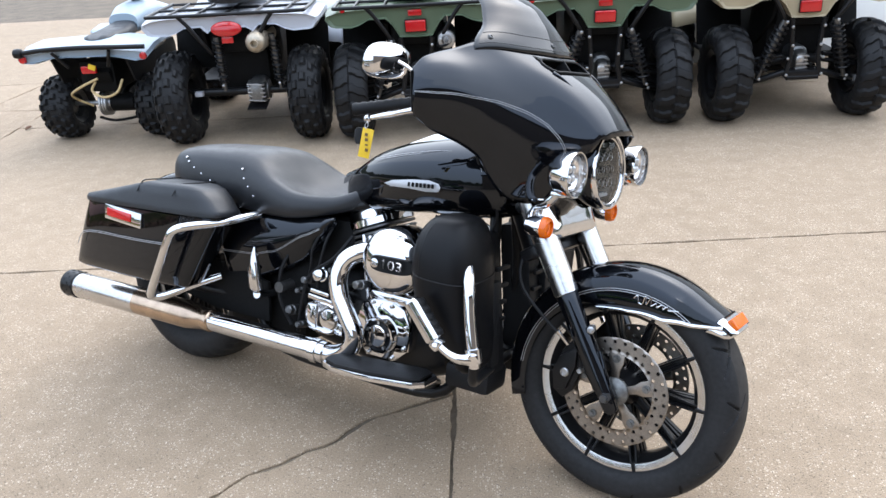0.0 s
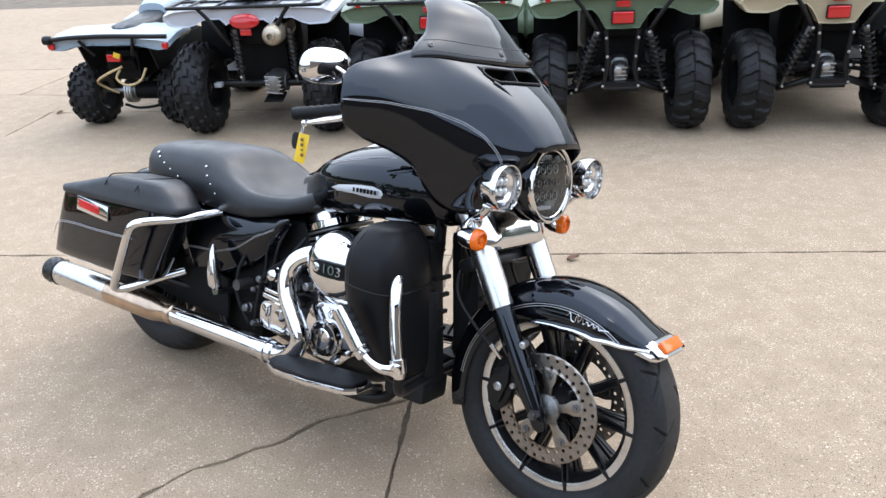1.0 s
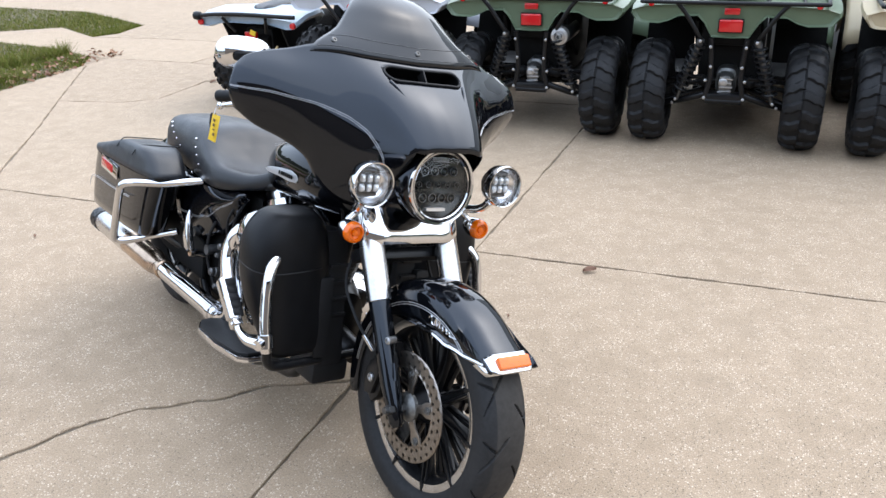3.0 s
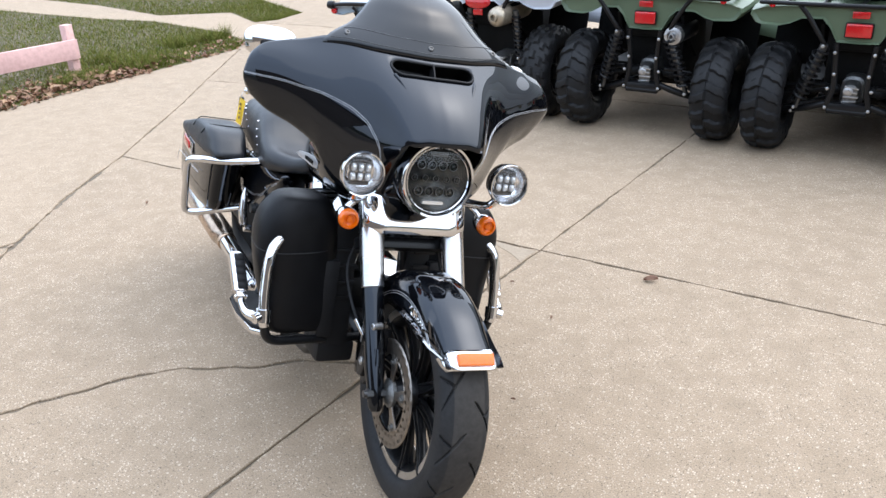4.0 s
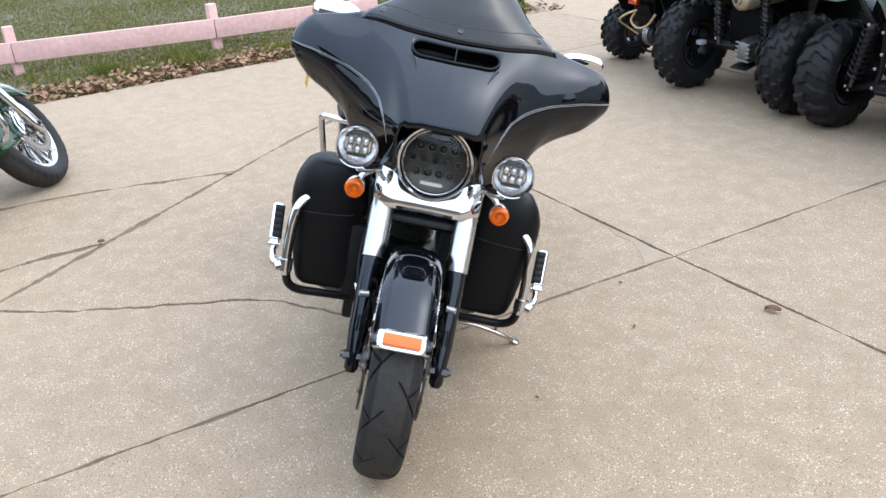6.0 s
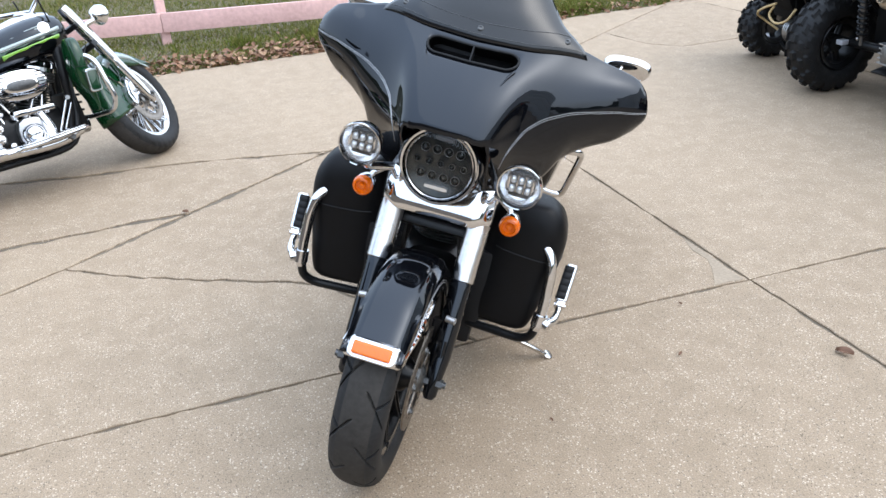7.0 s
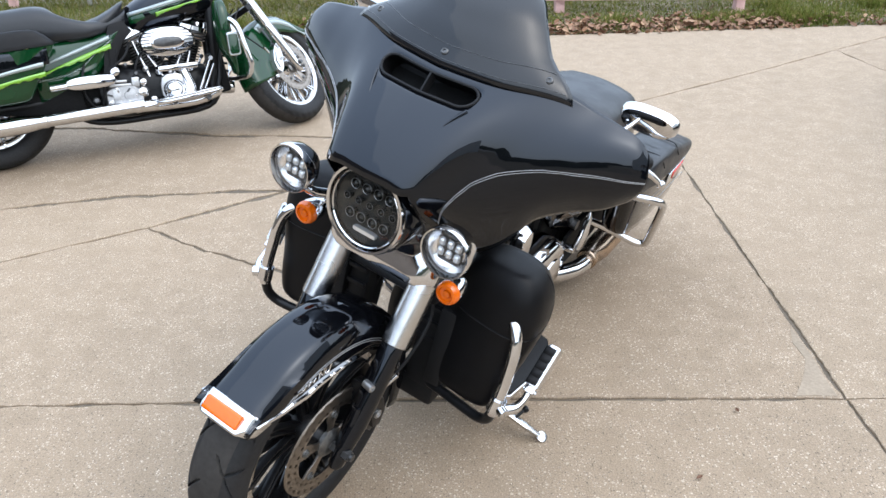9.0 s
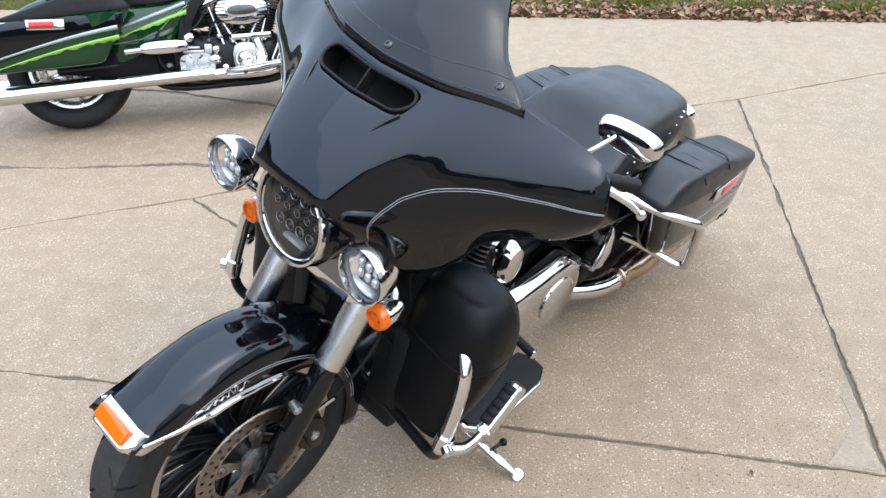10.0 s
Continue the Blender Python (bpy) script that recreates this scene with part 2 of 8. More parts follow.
def smooth_path(pts, step=6):
    pts = [V(p) for p in pts]
    if len(pts) < 3:
        return pts
    out = []
    ext = [2 * pts[0] - pts[1]] + pts + [2 * pts[-1] - pts[-2]]
    for i in range(1, len(ext) - 2):
        a, b, c, d = ext[i - 1:i + 3]
        for k in range(step):
            t = k / step
            out.append(0.5 * ((2 * b) + (c - a) * t + (2 * a - 5 * b + 4 * c - d) * t * t + (3 * b - a - 3 * c + d) * t ** 3))
    out.append(pts[-1])
    return out


def tube(bm, pts, r, n=12, step=6, radii=None, curve=True):
    path = smooth_path(pts, step) if curve else [V(p) for p in pts]
    m = len(path)
    up = None
    rings = []
    for i, p in enumerate(path):
        d = (path[min(i + 1, m - 1)] - path[max(i - 1, 0)]).normalized()
        if up is None:
            _, _, up = frame_for(d)
        side = d.cross(up).normalized()
        up = side.cross(d).normalized()
        rr = r if radii is None else float(np.interp(i / (m - 1), np.linspace(0, 1, len(radii)), radii))
        rings.append(circle(p, side, up, rr, n))
    loft(bm, rings)
    return bm


def lathe(bm, profile, origin=(0, 0, 0), axis=(0, 1, 0), n=48, closed=False, caps=True):
    """profile: (radius, distance along the axis)."""
    a, u, v = frame_for(axis)
    rings = [circle(V(origin) + a * h, u, v, max(r, 1e-4), n) for r, h in profile]
    if closed:
        rings.append(rings[0])
        rows = [[bm.verts.new(p) for p in ring] for ring in rings[:-1]]
        rows.append(rows[0])
        for s, t in zip(rows, rows[1:]):
            for j in range(n):
                k = (j + 1) % n
                bm.faces.new((s[j], s[k], t[k], t[j]))
    else:
        loft(bm, rings, caps=caps)
    return bm


def box(bm, c, size, rot=None, bevel=0.0, seg=2):
    r = bmesh.ops.create_cube(bm, size=1.0)
    vs = r["verts"]
    bmesh.ops.scale(bm, vec=size, verts=vs)
    if bevel:
        es = list({e for v in vs for e in v.link_edges})
        res = bmesh.ops.bevel(bm, geom=es, offset=bevel, segments=seg, affect="EDGES", profile=0.6)
        vs = list({v for f in res["faces"] for v in f.verts} | {v for v in vs if v.is_valid})
        seen, todo = set(vs), list(vs)
        while todo:
            for e in todo.pop().link_edges:
                for w in e.verts:
                    if w not in seen:
                        seen.add(w)
                        todo.append(w)
        vs = list(seen)
    m = Matrix.Translation(c)
    if rot is not None:
        m = m @ (rot if isinstance(rot, Matrix) else Euler([radians(a) for a in rot]).to_matrix().to_4x4())
    bmesh.ops.transform(bm, matrix=m, verts=vs)
    return bm


def prism(bm, outline, thick, axis=1, at=0.0, bevel=0.0):
    """An outline in the plane across the axis, extruded along it, from at to at + thick."""
    def put(a, b, h):
        return [(h, a, b), (a, h, b), (a, b, h)][axis]
    lo = [bm.verts.new(put(a, b, at)) for a, b in outline]
    hi = [bm.verts.new(put(a, b, at + thick)) for a, b in outline]
    n = len(outline)
    fs = [bm.faces.new(lo[::-1]), bm.faces.new(hi)]
    for k in range(n):
        j = (k + 1) % n
        fs.append(bm.faces.new((lo[k], lo[j], hi[j], hi[k])))
    if bevel:
        bmesh.ops.recalc_face_normals(bm, faces=fs)
        es = list({e for f in fs[:2] for e in f.edges})
        bmesh.ops.bevel(bm, geom=es, offset=bevel, segments=2, affect="EDGES", profile=0.6)
    return bm


def sheet(bm, rows):
    """An open sheet through rows of points."""
    return loft(bm, rows, closed=False, caps=False)


def solid(ob, t, offset=-1.0):
    s = ob.modifiers.new("thickness", "SOLIDIFY")
    s.thickness, s.offset = t, offset
    return ob


def moved(bm, m):
    bmesh.ops.transform(bm, matrix=m, verts=bm.verts)
    return bm


def lerp(a, b, t):
    return a + (b - a) * t


def along(pts, s):
    """A point at parameter s, 0 to 1, on a smooth curve through pts."""
    pts = [V(p) for p in pts]
    m = len(pts) - 1
    x = min(max(s, 0), 1) * m
    i = min(int(x), m - 1)
    t = x - i
    a, b, c, d = pts[max(i - 1, 0)], pts[i], pts[i + 1], pts[min(i + 2, m)]
    if i == 0:
        a = 2 * b - c
    if i + 2 > m:
        d = 2 * c - b
    return 0.5 * ((2 * b) + (c - a) * t + (2 * a - 5 * b + 4 * c - d) * t * t + (3 * b - a - 3 * c + d) * t ** 3)


# ---- ground, slabs, road, lawn ----
from mathutils.geometry import tessellate_polygon


def chord(points, jag, step=0.028):
    """A joint or crack: points in the plan, roughened along the way."""
    out = []
    for (ax, ay), (bx, by) in zip(points, points[1:]):
        n = max(1, int(math.hypot(bx - ax, by - ay) / step)) if jag else 1
        for k in range(n):
            t = k / n
            x, y = lerp(ax, bx, t), lerp(ay, by, t)
            o = noise.noise_vector((x * 9, y * 9, 3.1)) * jag + noise.noise_vector((x * 29, y * 29, 8.1)) * (0.0025 + jag * 0.35)
            out.append((x + o.x, y + o.y))
    out.append(points[-1])
    return out


def nearest_on(poly, p):
    best = None
    for i in range(len(poly)):
        a, b = V(poly[i]), V(poly[(i + 1) % len(poly)])
        d = b - a
        t = min(max((V(p) - a).dot(d) / max(d.length_squared, 1e-12), 0), 1)
        q = a + d * t
        e = (q - V(p)).length
        if best is None or e < best[0]:
            best = (e, i, t, (q.x, q.y))
    return best


def inside(poly, p):
    x, y = p
    odd = False
    for i in range(len(poly)):
        (ax, ay), (bx, by) = poly[i], poly[(i + 1) % len(poly)]
        if (ay > y) != (by > y) and x < (bx - ax) * (y - ay) / (by - ay) + ax:
            odd = not odd
    return odd


def split(polys, line):
    mid = line[len(line) // 2] if len(line) > 2 else ((line[0][0] + line[1][0]) / 2, (line[0][1] + line[1][1]) / 2)
    for n, poly in enumerate(polys):
        if not inside(poly, mid):
            continue
        (_, i, ti, p), (_, j, tj, q) = nearest_on(poly, line[0]), nearest_on(poly, line[-1])
        if (i, ti) > (j, tj):
            line, i, j, p, q = line[::-1], j, i, q, p
        way = [p] + list(line[1:-1]) + [q]
        first = poly[:i + 1] + way + poly[j + 1:]
        second = poly[i + 1:j + 1] + way[::-1]
        polys[n:n + 1] = [first, second]
        return


SLAB_EDGE = [(-4.95, -4), (8, -4), (8, 11.75), (-12, 11.75), (-12, 9.5), (-8.7, 9.2), (-7.5, 9.1), (-5.95, 8.36), (-5.88, 7.83), (-6.03, 7.6),
             (-6.9, 8.04), (-7.7, 7.54), (-9.4, 7.85), (-12, 8.0), (-12, 7.0), (-8.3, 7.06), (-7.4, 7.2), (-6, 6.98), (-5.2, 6.68), (-5.0, 6.3)]
JOINTS = [
    ([(-0.13, -4), (-0.10, 0.86), (-0.08, 2.3), (-0.03, 3.49), (0.02, 5.5), (0.05, 11.75)], 0.004),
    ([(-0.12, -1.25), (-1.094, 0.384), (-1.403, 0.916), (-2.0, 1.80), (-2.73, 2.87), (-3.06, 3.47), (-3.75, 4.55), (-4.2, 5.2), (-4.98, 6.36)], 0.006),
    ([(-3.06, 3.485), (-1.85, 3.49), (-0.03, 3.485)], 0.004),
    ([(-0.03, 3.49), (0.66, 3.50), (1.9, 3.52), (8, 3.64)], 0.004),
    ([(-1.403, 0.916), (-1.18, 1.2), (-1.03, 1.45), (-0.81, 1.86), (-0.70, 1.97), (-0.46, 2.12), (-0.36, 2.23), (-0.08, 2.36)], 0.014),
    ([(-1.80, 1.45), (-1.80, 1.2), (-1.77, 0.63), (-1.66, 0.11), (-1.6, -0.6), (-1.5, -4)], 0.014),
    ([(-2.35, 2.33), (-2.43, 2.10), (-2.59, 1.53), (-2.67, 0.9), (-2.86, 0.1), (-3.2, -4)], 0.014),
    ([(-4.23, 5.22), (-3.66, 5.29), (-3.41, 5.47), (-3.39, 6.42), (-3.3, 7.6), (-3.2, 11.75)], 0.008),
    ([(-5.2, 6.68), (-4.1, 6.69), (-3.38, 6.62)], 0.004),
    ([(-4.0, 6.69), (-3.9, 7.59), (-3.8, 11.75)], 0.004),
    ([(-6.03, 7.6), (-5.1, 7.67), (-3.9, 7.66)], 0.004),
    ([(-3.39, 6.08), (-1.6, 6.05), (0.03, 6.10)], 0.010),
    ([(0.05, 8.6), (4.0, 8.6), (8, 8.6)], 0.003),
    ([(4.2, -4), (4.25, 0), (4.3, 3.57)], 0.003),
    ([(4.3, 3.57), (4.35, 6), (4.4, 8.6)], 0.003),
    ([(0.03, 6.34), (2.1, 6.30), (4.36, 6.36)], 0.010),
]
slabs = [SLAB_EDGE]
for pts, jag in JOINTS:
    split(slabs, chord(pts, jag))

bm = bmesh.new()
bmesh.ops.create_grid(bm, x_segments=1, y_segments=1, size=400)
ground = part("ground", moved(bm, Matrix.Translation((0, 0, -0.10))), M_SOIL)
tagged(ground, "bare brown soil under the paved yard", "ground", kind="structure")
bm = bmesh.new()
box(bm, (-2, 5, -0.028), (21, 40, 0.04))
bed = part("joint_filling", bm, M_DIRT)
tagged(bed, "dark dirt packed in the joints of the concrete", "dirt", kind="structure")
pavement = thing("pavement", label="tan weathered concrete slabs with dark joints and cracks", category="pavement", kind="structure")


def slab_mesh(poly, gap):
    poly = [p for i, p in enumerate(poly) if math.hypot(p[0] - poly[i - 1][0], p[1] - poly[i - 1][1]) > 0.012]
    n = len(poly)
    area = sum(poly[i][0] * poly[(i + 1) % n][1] - poly[(i + 1) % n][0] * poly[i][1] for i in range(n))
    if area < 0:
        poly = poly[::-1]
    def inset(dist):
        out = []
        for i in range(n):
            a, b, c = V(poly[i - 1]), V(poly[i]), V(poly[(i + 1) % n])
            d1, d2 = (b - a), (c - b)
            n1 = V((-d1.y, d1.x)).normalized() if d1.length > 1e-9 else V((0, 0))
            n2 = V((-d2.y, d2.x)).normalized() if d2.length > 1e-9 else n1
            nn = n1 + n2
            nn = nn.normalized() if nn.length > 1e-6 else n1
            w = (0.62 + 0.8 * noise.noise((b.x * 6, b.y * 6, 1.7)) + 0.5 * noise.noise((b.x * 34, b.y * 34, 5.7))) * (2.4 if b.x < -1.45 and b.y < 3.2 else 1.0)
            out.append((b.x + nn.x * dist * w, b.y + nn.y * dist * w))
        return out
    b = bmesh.new()
    rows = loft(b, [[(x, y, -0.06) for x, y in inset(gap)], [(x, y, -0.003) for x, y in inset(gap)], [(x, y, 0.0) for x, y in inset(gap + 0.003)]], caps=False)
    for tri in tessellate_polygon([[v.co for v in rows[-1]]]):
        b.faces.new([rows[-1][k] for k in tri])
    return b


for poly in slabs:
    part("slab", slab_mesh(poly, 0.0092), M_CONC, pavement, flat=True)

bm = bmesh.new()
box(bm, (0, 26, -0.07), (120, 28.4, 0.10))
road = part("road", bm, mat("road_concrete", (0.27, 0.245, 0.215), 0.85, bump=0.002, scale=120, vary=0.12))
tagged(road, "pale grey concrete street beyond the yard", "road", kind="structure")

# lawn: soil sheet with many blades
LAWNS = [[(-4.95, -4), (-5.0, 6.3), (-5.2, 6.68), (-6, 6.98), (-7.4, 7.2), (-8.3, 7.06), (-12, 7.0), (-16, 7.0), (-16, -4)],
         [(-6.03, 7.6), (-5.88, 7.83), (-5.95, 8.36), (-7.5, 9.1), (-8.7, 9.2), (-12, 9.5), (-12, 8.0), (-9.4, 7.85), (-7.7, 7.54), (-6.9, 8.04)]]
rng = np.random.default_rng(5)


def lawn_object(poly, count, label):
    b = bmesh.new()
    prism(b, poly, 0.05, axis=2, at=-0.06)
    bmesh.ops.triangulate(b, faces=[f for f in b.faces if len(f.verts) > 4])
    soil = part("lawn", b, M_TURF, flat=True)
    tagged(soil, label, "lawn", kind="structure")
    xs, ys = [p[0] for p in poly], [p[1] for p in poly]
    verts, faces = [], []
    pts = rng.random((count, 2))
    pts = np.stack((max(xs) - (max(xs) - min(xs)) * pts[:, 0] ** 1.7, min(ys) + (max(ys) - min(ys)) * pts[:, 1]), 1)
    for x, y in pts:
        if not inside(poly, (x, y)):
            continue
        edge = -4.97 - x
        if 0 < edge < 0.35 and y < 6.3 and rng.random() < 0.75 - edge * 1.6:
            continue
        patch = noise.noise((x * 0.8, y * 0.8, 4.0))
        h = (0.020 + 0.024 * rng.random()) * (1 + 0.5 * patch)
        if 0.1 < edge < 0.9 and noise.noise((x * 2.2, y * 2.2, 9.0)) > 0.22:
            h *= 3.2
        a = rng.random() * 6.283
        w = 0.0022 + 0.0026 * rng.random()
        lean = h * (0.3 + 0.7 * rng.random())
        dx, dy, b2 = math.cos(a), math.sin(a), rng.random() * 6.283
        n = len(verts)
        verts += [(x - dx * w, y - dy * w, -0.012), (x + dx * w, y + dy * w, -0.012), (x + math.cos(b2) * lean, y + math.sin(b2) * lean, -0.012 + h)]
        faces.append((n, n + 1, n + 2))
    me = bpy.data.meshes.new("grass")
    me.from_pydata(verts, [], faces)
    g = part("grass", me, M_GRASS, flat=True)
    tagged(g, "short green autumn grass with dry patches", "grass", kind="stuff")


def blade_material(m, a, b, c):
    """Blade by blade colours from green to straw."""
    nt = m.node_tree
    p = nt.nodes["Principled BSDF"]
    geo = nt.nodes.new("ShaderNodeNewGeometry")
    ramp = nt.nodes.new("ShaderNodeValToRGB")
    el = ramp.color_ramp.elements
    el[0].color, el[1].color = (*a, 1), (*c, 1)
    mid = el.new(0.6)
    mid.color = (*b, 1)
    nt.links.new(geo.outputs["Random Per Island"], ramp.inputs[0])
    nt.links.new(ramp.outputs[0], p.inputs["Base Color"])


blade_material(M_GRASS, (0.062, 0.090, 0.012), (0.105, 0.118, 0.022), (0.19, 0.145, 0.05))
blade_material(M_LEAF, (0.22, 0.11, 0.055), (0.14, 0.07, 0.04), (0.34, 0.21, 0.12))
lawn_object(LAWNS[0], 420000, "mown green lawn behind the pink fence")
lawn_object(LAWNS[1], 50000, "green grass verge beside the sidewalk")

# fallen leaves along the pavement's edge
verts, faces = [], []
for k in range(3600):
    y = rng.uniform(-1.0, 6.9)
    thick = 0.55 + 0.45 * noise.noise((y * 1.7, 2.0, 0.0))
    if y > 5.2 or rng.random() > 0.35 + thick:
        if rng.random() < 0.75:
            continue
    x = -4.97 - abs(rng.normal(0.0, 0.22)) * (0.6 + thick) + (0.05 if rng.random() < 0.1 else 0)
    z = rng.uniform(0.0, 0.05) * (1 if x < -5 else 0.2)
    s = rng.uniform(0.016, 0.036)
    m = Matrix.LocRotScale((x, y, z), Euler((rng.uniform(-0.7, 0.7), rng.uniform(-0.7, 0.7), rng.uniform(0, 6.28))), (s, s, s))
    n = len(verts)
    curl = rng.uniform(0.1, 0.5)
    for q in ((-1, 0, 0), (-0.35, -0.62, curl), (0.5, -0.5, curl), (1, 0, 0.1), (0.5, 0.55, curl), (-0.3, 0.6, curl), (0, 0, 0)):
        verts.append(m @ V(q))
    faces += [(n, n + 1, n + 6), (n + 1, n + 2, n + 6), (n + 2, n + 3, n + 6), (n + 3, n + 4, n + 6), (n + 4, n + 5, n + 6), (n + 5, n, n + 6)]
me = bpy.data.meshes.new("leaf_litter")
me.from_pydata(verts, [], faces)
tagged(part("leaf_litter", me, M_LEAF, flat=True), "brown dry fallen leaves along the lawn's edge", "leaves", kind="stuff")


# ---- pink board fence ----
def fence():
    f = thing("fence", pose(0, 0, 0), "low pink painted board fence with square posts", "fence")
    line = [(-5.76, 4.98), (-5.93, 3.36), (-6.29, 1.61), (-6.66, -0.25), (-7.06, -2.3)]
    for (x, y) in line:
        b = bmesh.new()
        box(b, (x, y, 0.175), (0.075, 0.085, 0.50), (0, 0, 8), 0.006)
        part("post", b, M_PINK, f)
    for (x, y), (x2, y2) in zip(line, line[1:]):
        b = bmesh.new()
        a = math.degrees(math.atan2(y2 - y, x2 - x))
        over = 0.05 if (x, y) == line[0] else 0.0
        ux, uy = (x - x2) / math.hypot(x2 - x, y2 - y), (y - y2) / math.hypot(x2 - x, y2 - y)
        box(b, ((x + x2) / 2 + 0.058 + ux * over / 2, (y + y2) / 2 - 0.01 + uy * over / 2, 0.203), (math.hypot(x2 - x, y2 - y) - 0.006 + over, 0.034, 0.178), (0, 0, a), 0.004)
        part("board", b, M_PINK, f)


fence()


def wall_behind():
    w = thing("garage_wall", label="white sectional garage door behind the parked quads", category="wall", kind="structure")
    for k in range(5):
        b = bmesh.new()
        box(b, (4.4, 7.15, 0.27 + k * 0.54), (7.6, 0.06, 0.532), bevel=0.012)
        part("door_panel", b, M_SIDING, w)


wall_behind()


def chain_link():
    """Diamond wire mesh on steel posts, beyond the green motorcycle."""
    c = thing("wire_fence", label="galvanised chain-link fence on steel posts behind the lawn's edge", category="fence")
    a, e = V((-7.2, -2.6, 0)), V((-6.80, -0.35, 0))
    d = (e - a).normalized()
    L, H, s = (e - a).length, 1.15, 0.075
    b = bmesh.new()
    n = int(L / s)
    rows = int(H / s)
    for way in (0, 1):
        for k in range(n):
            pts = []
            for j in range(rows + 1):
                pts.append(a + d * (s * (k + 0.5 * ((j + way) % 2))) + V((0.004 * (1 if j % 2 else -1), 0, 0.02 + s * j)))
            tube(b, pts, 0.0016, 4, curve=False)
    m = part("wire_mesh", b, M_WIRE, c)
    tagged(m, "diamond wire mesh", kind="stuff")
    for p in (a, a.lerp(e, 0.5), e):
        b = bmesh.new()
        cyl(b, p + V((-0.03, 0, -0.05)), p + V((-0.03, 0, 1.2)), 0.024, n=14)
        part("post", b, M_WIRE, c)
    b = bmesh.new()
    cyl(b, a + V((-0.03, 0, 1.19)), e + V((-0.03, 0, 1.19)), 0.020, n=12)
    part("top_rail", b, M_WIRE, c)


chain_link()


def surroundings():
    """Distant tree line and an added, unseen dark building, which close the place all round."""
    for name, label, r0, h0, span, mt, seed in (("far_trees", "dark line of distant trees round the yard", 40, 5.0, (0, 360), mat("far_foliage", (0.030, 0.036, 0.020), 0.9, scale=0.8, vary=0.5), 3.0),):
        verts, faces = [], []
        n = 260
        for i in range(n + 1):
            a = radians(lerp(span[0], span[1], i / n))
            rr = r0 + 3 * noise.noise((math.cos(a) * 4, math.sin(a) * 4, seed))
            h = h0 * (0.75 + 0.5 * noise.noise((math.cos(a) * 7, math.sin(a) * 7, seed + 2)) + 0.22 * noise.noise((math.cos(a) * 40, math.sin(a) * 40, seed + 5)))
            x, y = -1 + rr * math.cos(a), 3 + rr * math.sin(a)
            verts += [(x, y, -0.2), (x * 1.02, y * 1.02, h * 0.55), (x * 1.05, y * 1.05, h)]
        for i in range(n):
            p, q = 3 * i, 3 * i + 3
            faces += [(p, q, q + 1, p + 1), (p + 1, q + 1, q + 2, p + 2)]
        me = bpy.data.meshes.new(name)
        me.from_pydata(verts, [], faces)
        tagged(part(name, me, mt, flat=True), label, "backdrop", kind="structure")
    # plain dark building, added out of view to darken low reflections
    w = thing("unseen_block", label="plain brown block added out of view to darken reflections", category="building", kind="structure")
    b = bmesh.new()
    box(b, (9.5, -9.0, 2.1), (22, 6, 4.2))
    part("wall", b, mat("unseen_block", (0.10, 0.082, 0.068), 0.8, scale=3, vary=0.2), w)
    b = bmesh.new()
    box(b, (9.5, -9.0, 4.3), (22.6, 6.6, 0.25), bevel=0.03)
    part("block_top", b, M_DARK, w)


surroundings()


# ---- motorcycles: x ahead, y left, z up, front axle over the origin ----
AXLE_Z, TYRE_R, BASE = 0.32, 0.322, 1.625
RAKE_UP = V((-0.524, 0, 0.852))


def tyre_mesh(R, rim_r, w, nu, nv, groove, depth, band=0.0):
    """A tyre about the y axis, with grooves or lugs given by groove(angle, across, radius share)."""
    me = bpy.data.meshes.new("tyre")
    verts, faces = [], []
    h = R - rim_r
    for i in range(nu):
        a = 2 * math.pi * i / nu
        for j in range(nv):
            s = -1 + 2 * j / (nv - 1)
            t = s * 2.55
            y = 0.5 * w * math.copysign(min(1, abs(math.sin(min(abs(t), math.pi / 2) if abs(t) < math.pi / 2 else math.pi - abs(t)))) ** 0.9, s) if abs(t) > 1e-9 else 0
            r = rim_r + h * (0.5 + 0.5 * math.cos(t) / 1.0) if abs(t) < math.pi / 2 else rim_r + h * 0.5 * (1 + math.cos(t))
            r = rim_r + h * (0.5 + 0.5 * math.copysign(abs(math.cos(t)) ** 0.75, math.cos(t)))
            if abs(s) < 0.72:
                r += depth * groove(a, s)
            verts.append((r * math.cos(a), y, r * math.sin(a)))
    for i in range(nu):
        k = (i + 1) % nu
        for j in range(nv - 1):
            faces.append((i * nv + j, k * nv + j, k * nv + j + 1, i * nv + j + 1))
    me.from_pydata(verts, [], faces)
    for i, f in enumerate(me.polygons):
        if band and abs(-1 + 2 * (i % (nv - 1) + 0.5) / (nv - 1)) < band:
            f.material_index = 1
    return me


def street_groove(a, s):
    """Slanting curved grooves on both flanks of a road tyre."""
    n, e = 13, abs(s)
    turn = a * n / (2 * math.pi) + (0.5 if s > 0 else 0)
    g = 0.0
    for u, lo, hi, wide in (((turn + 1.5 * e) % 1.0, 0.03, 0.50, 0.032), ((turn + 0.45 - 0.6 * e) % 1.0, 0.20, 0.52, 0.028)):
        if lo < e < hi:
            edge = min(1, (e - lo) / 0.06, (hi - e) / 0.05)
            g = max(g, min(1, max(0, (wide * edge - abs(u - 0.5)) / 0.009)))
    return -g


def plain_groove(a, s):
    return -1 if (a * 18 / math.pi + abs(s) * 2) % 1.0 < 0.16 and abs(s) > 0.12 and abs(s) < 0.5 else 0


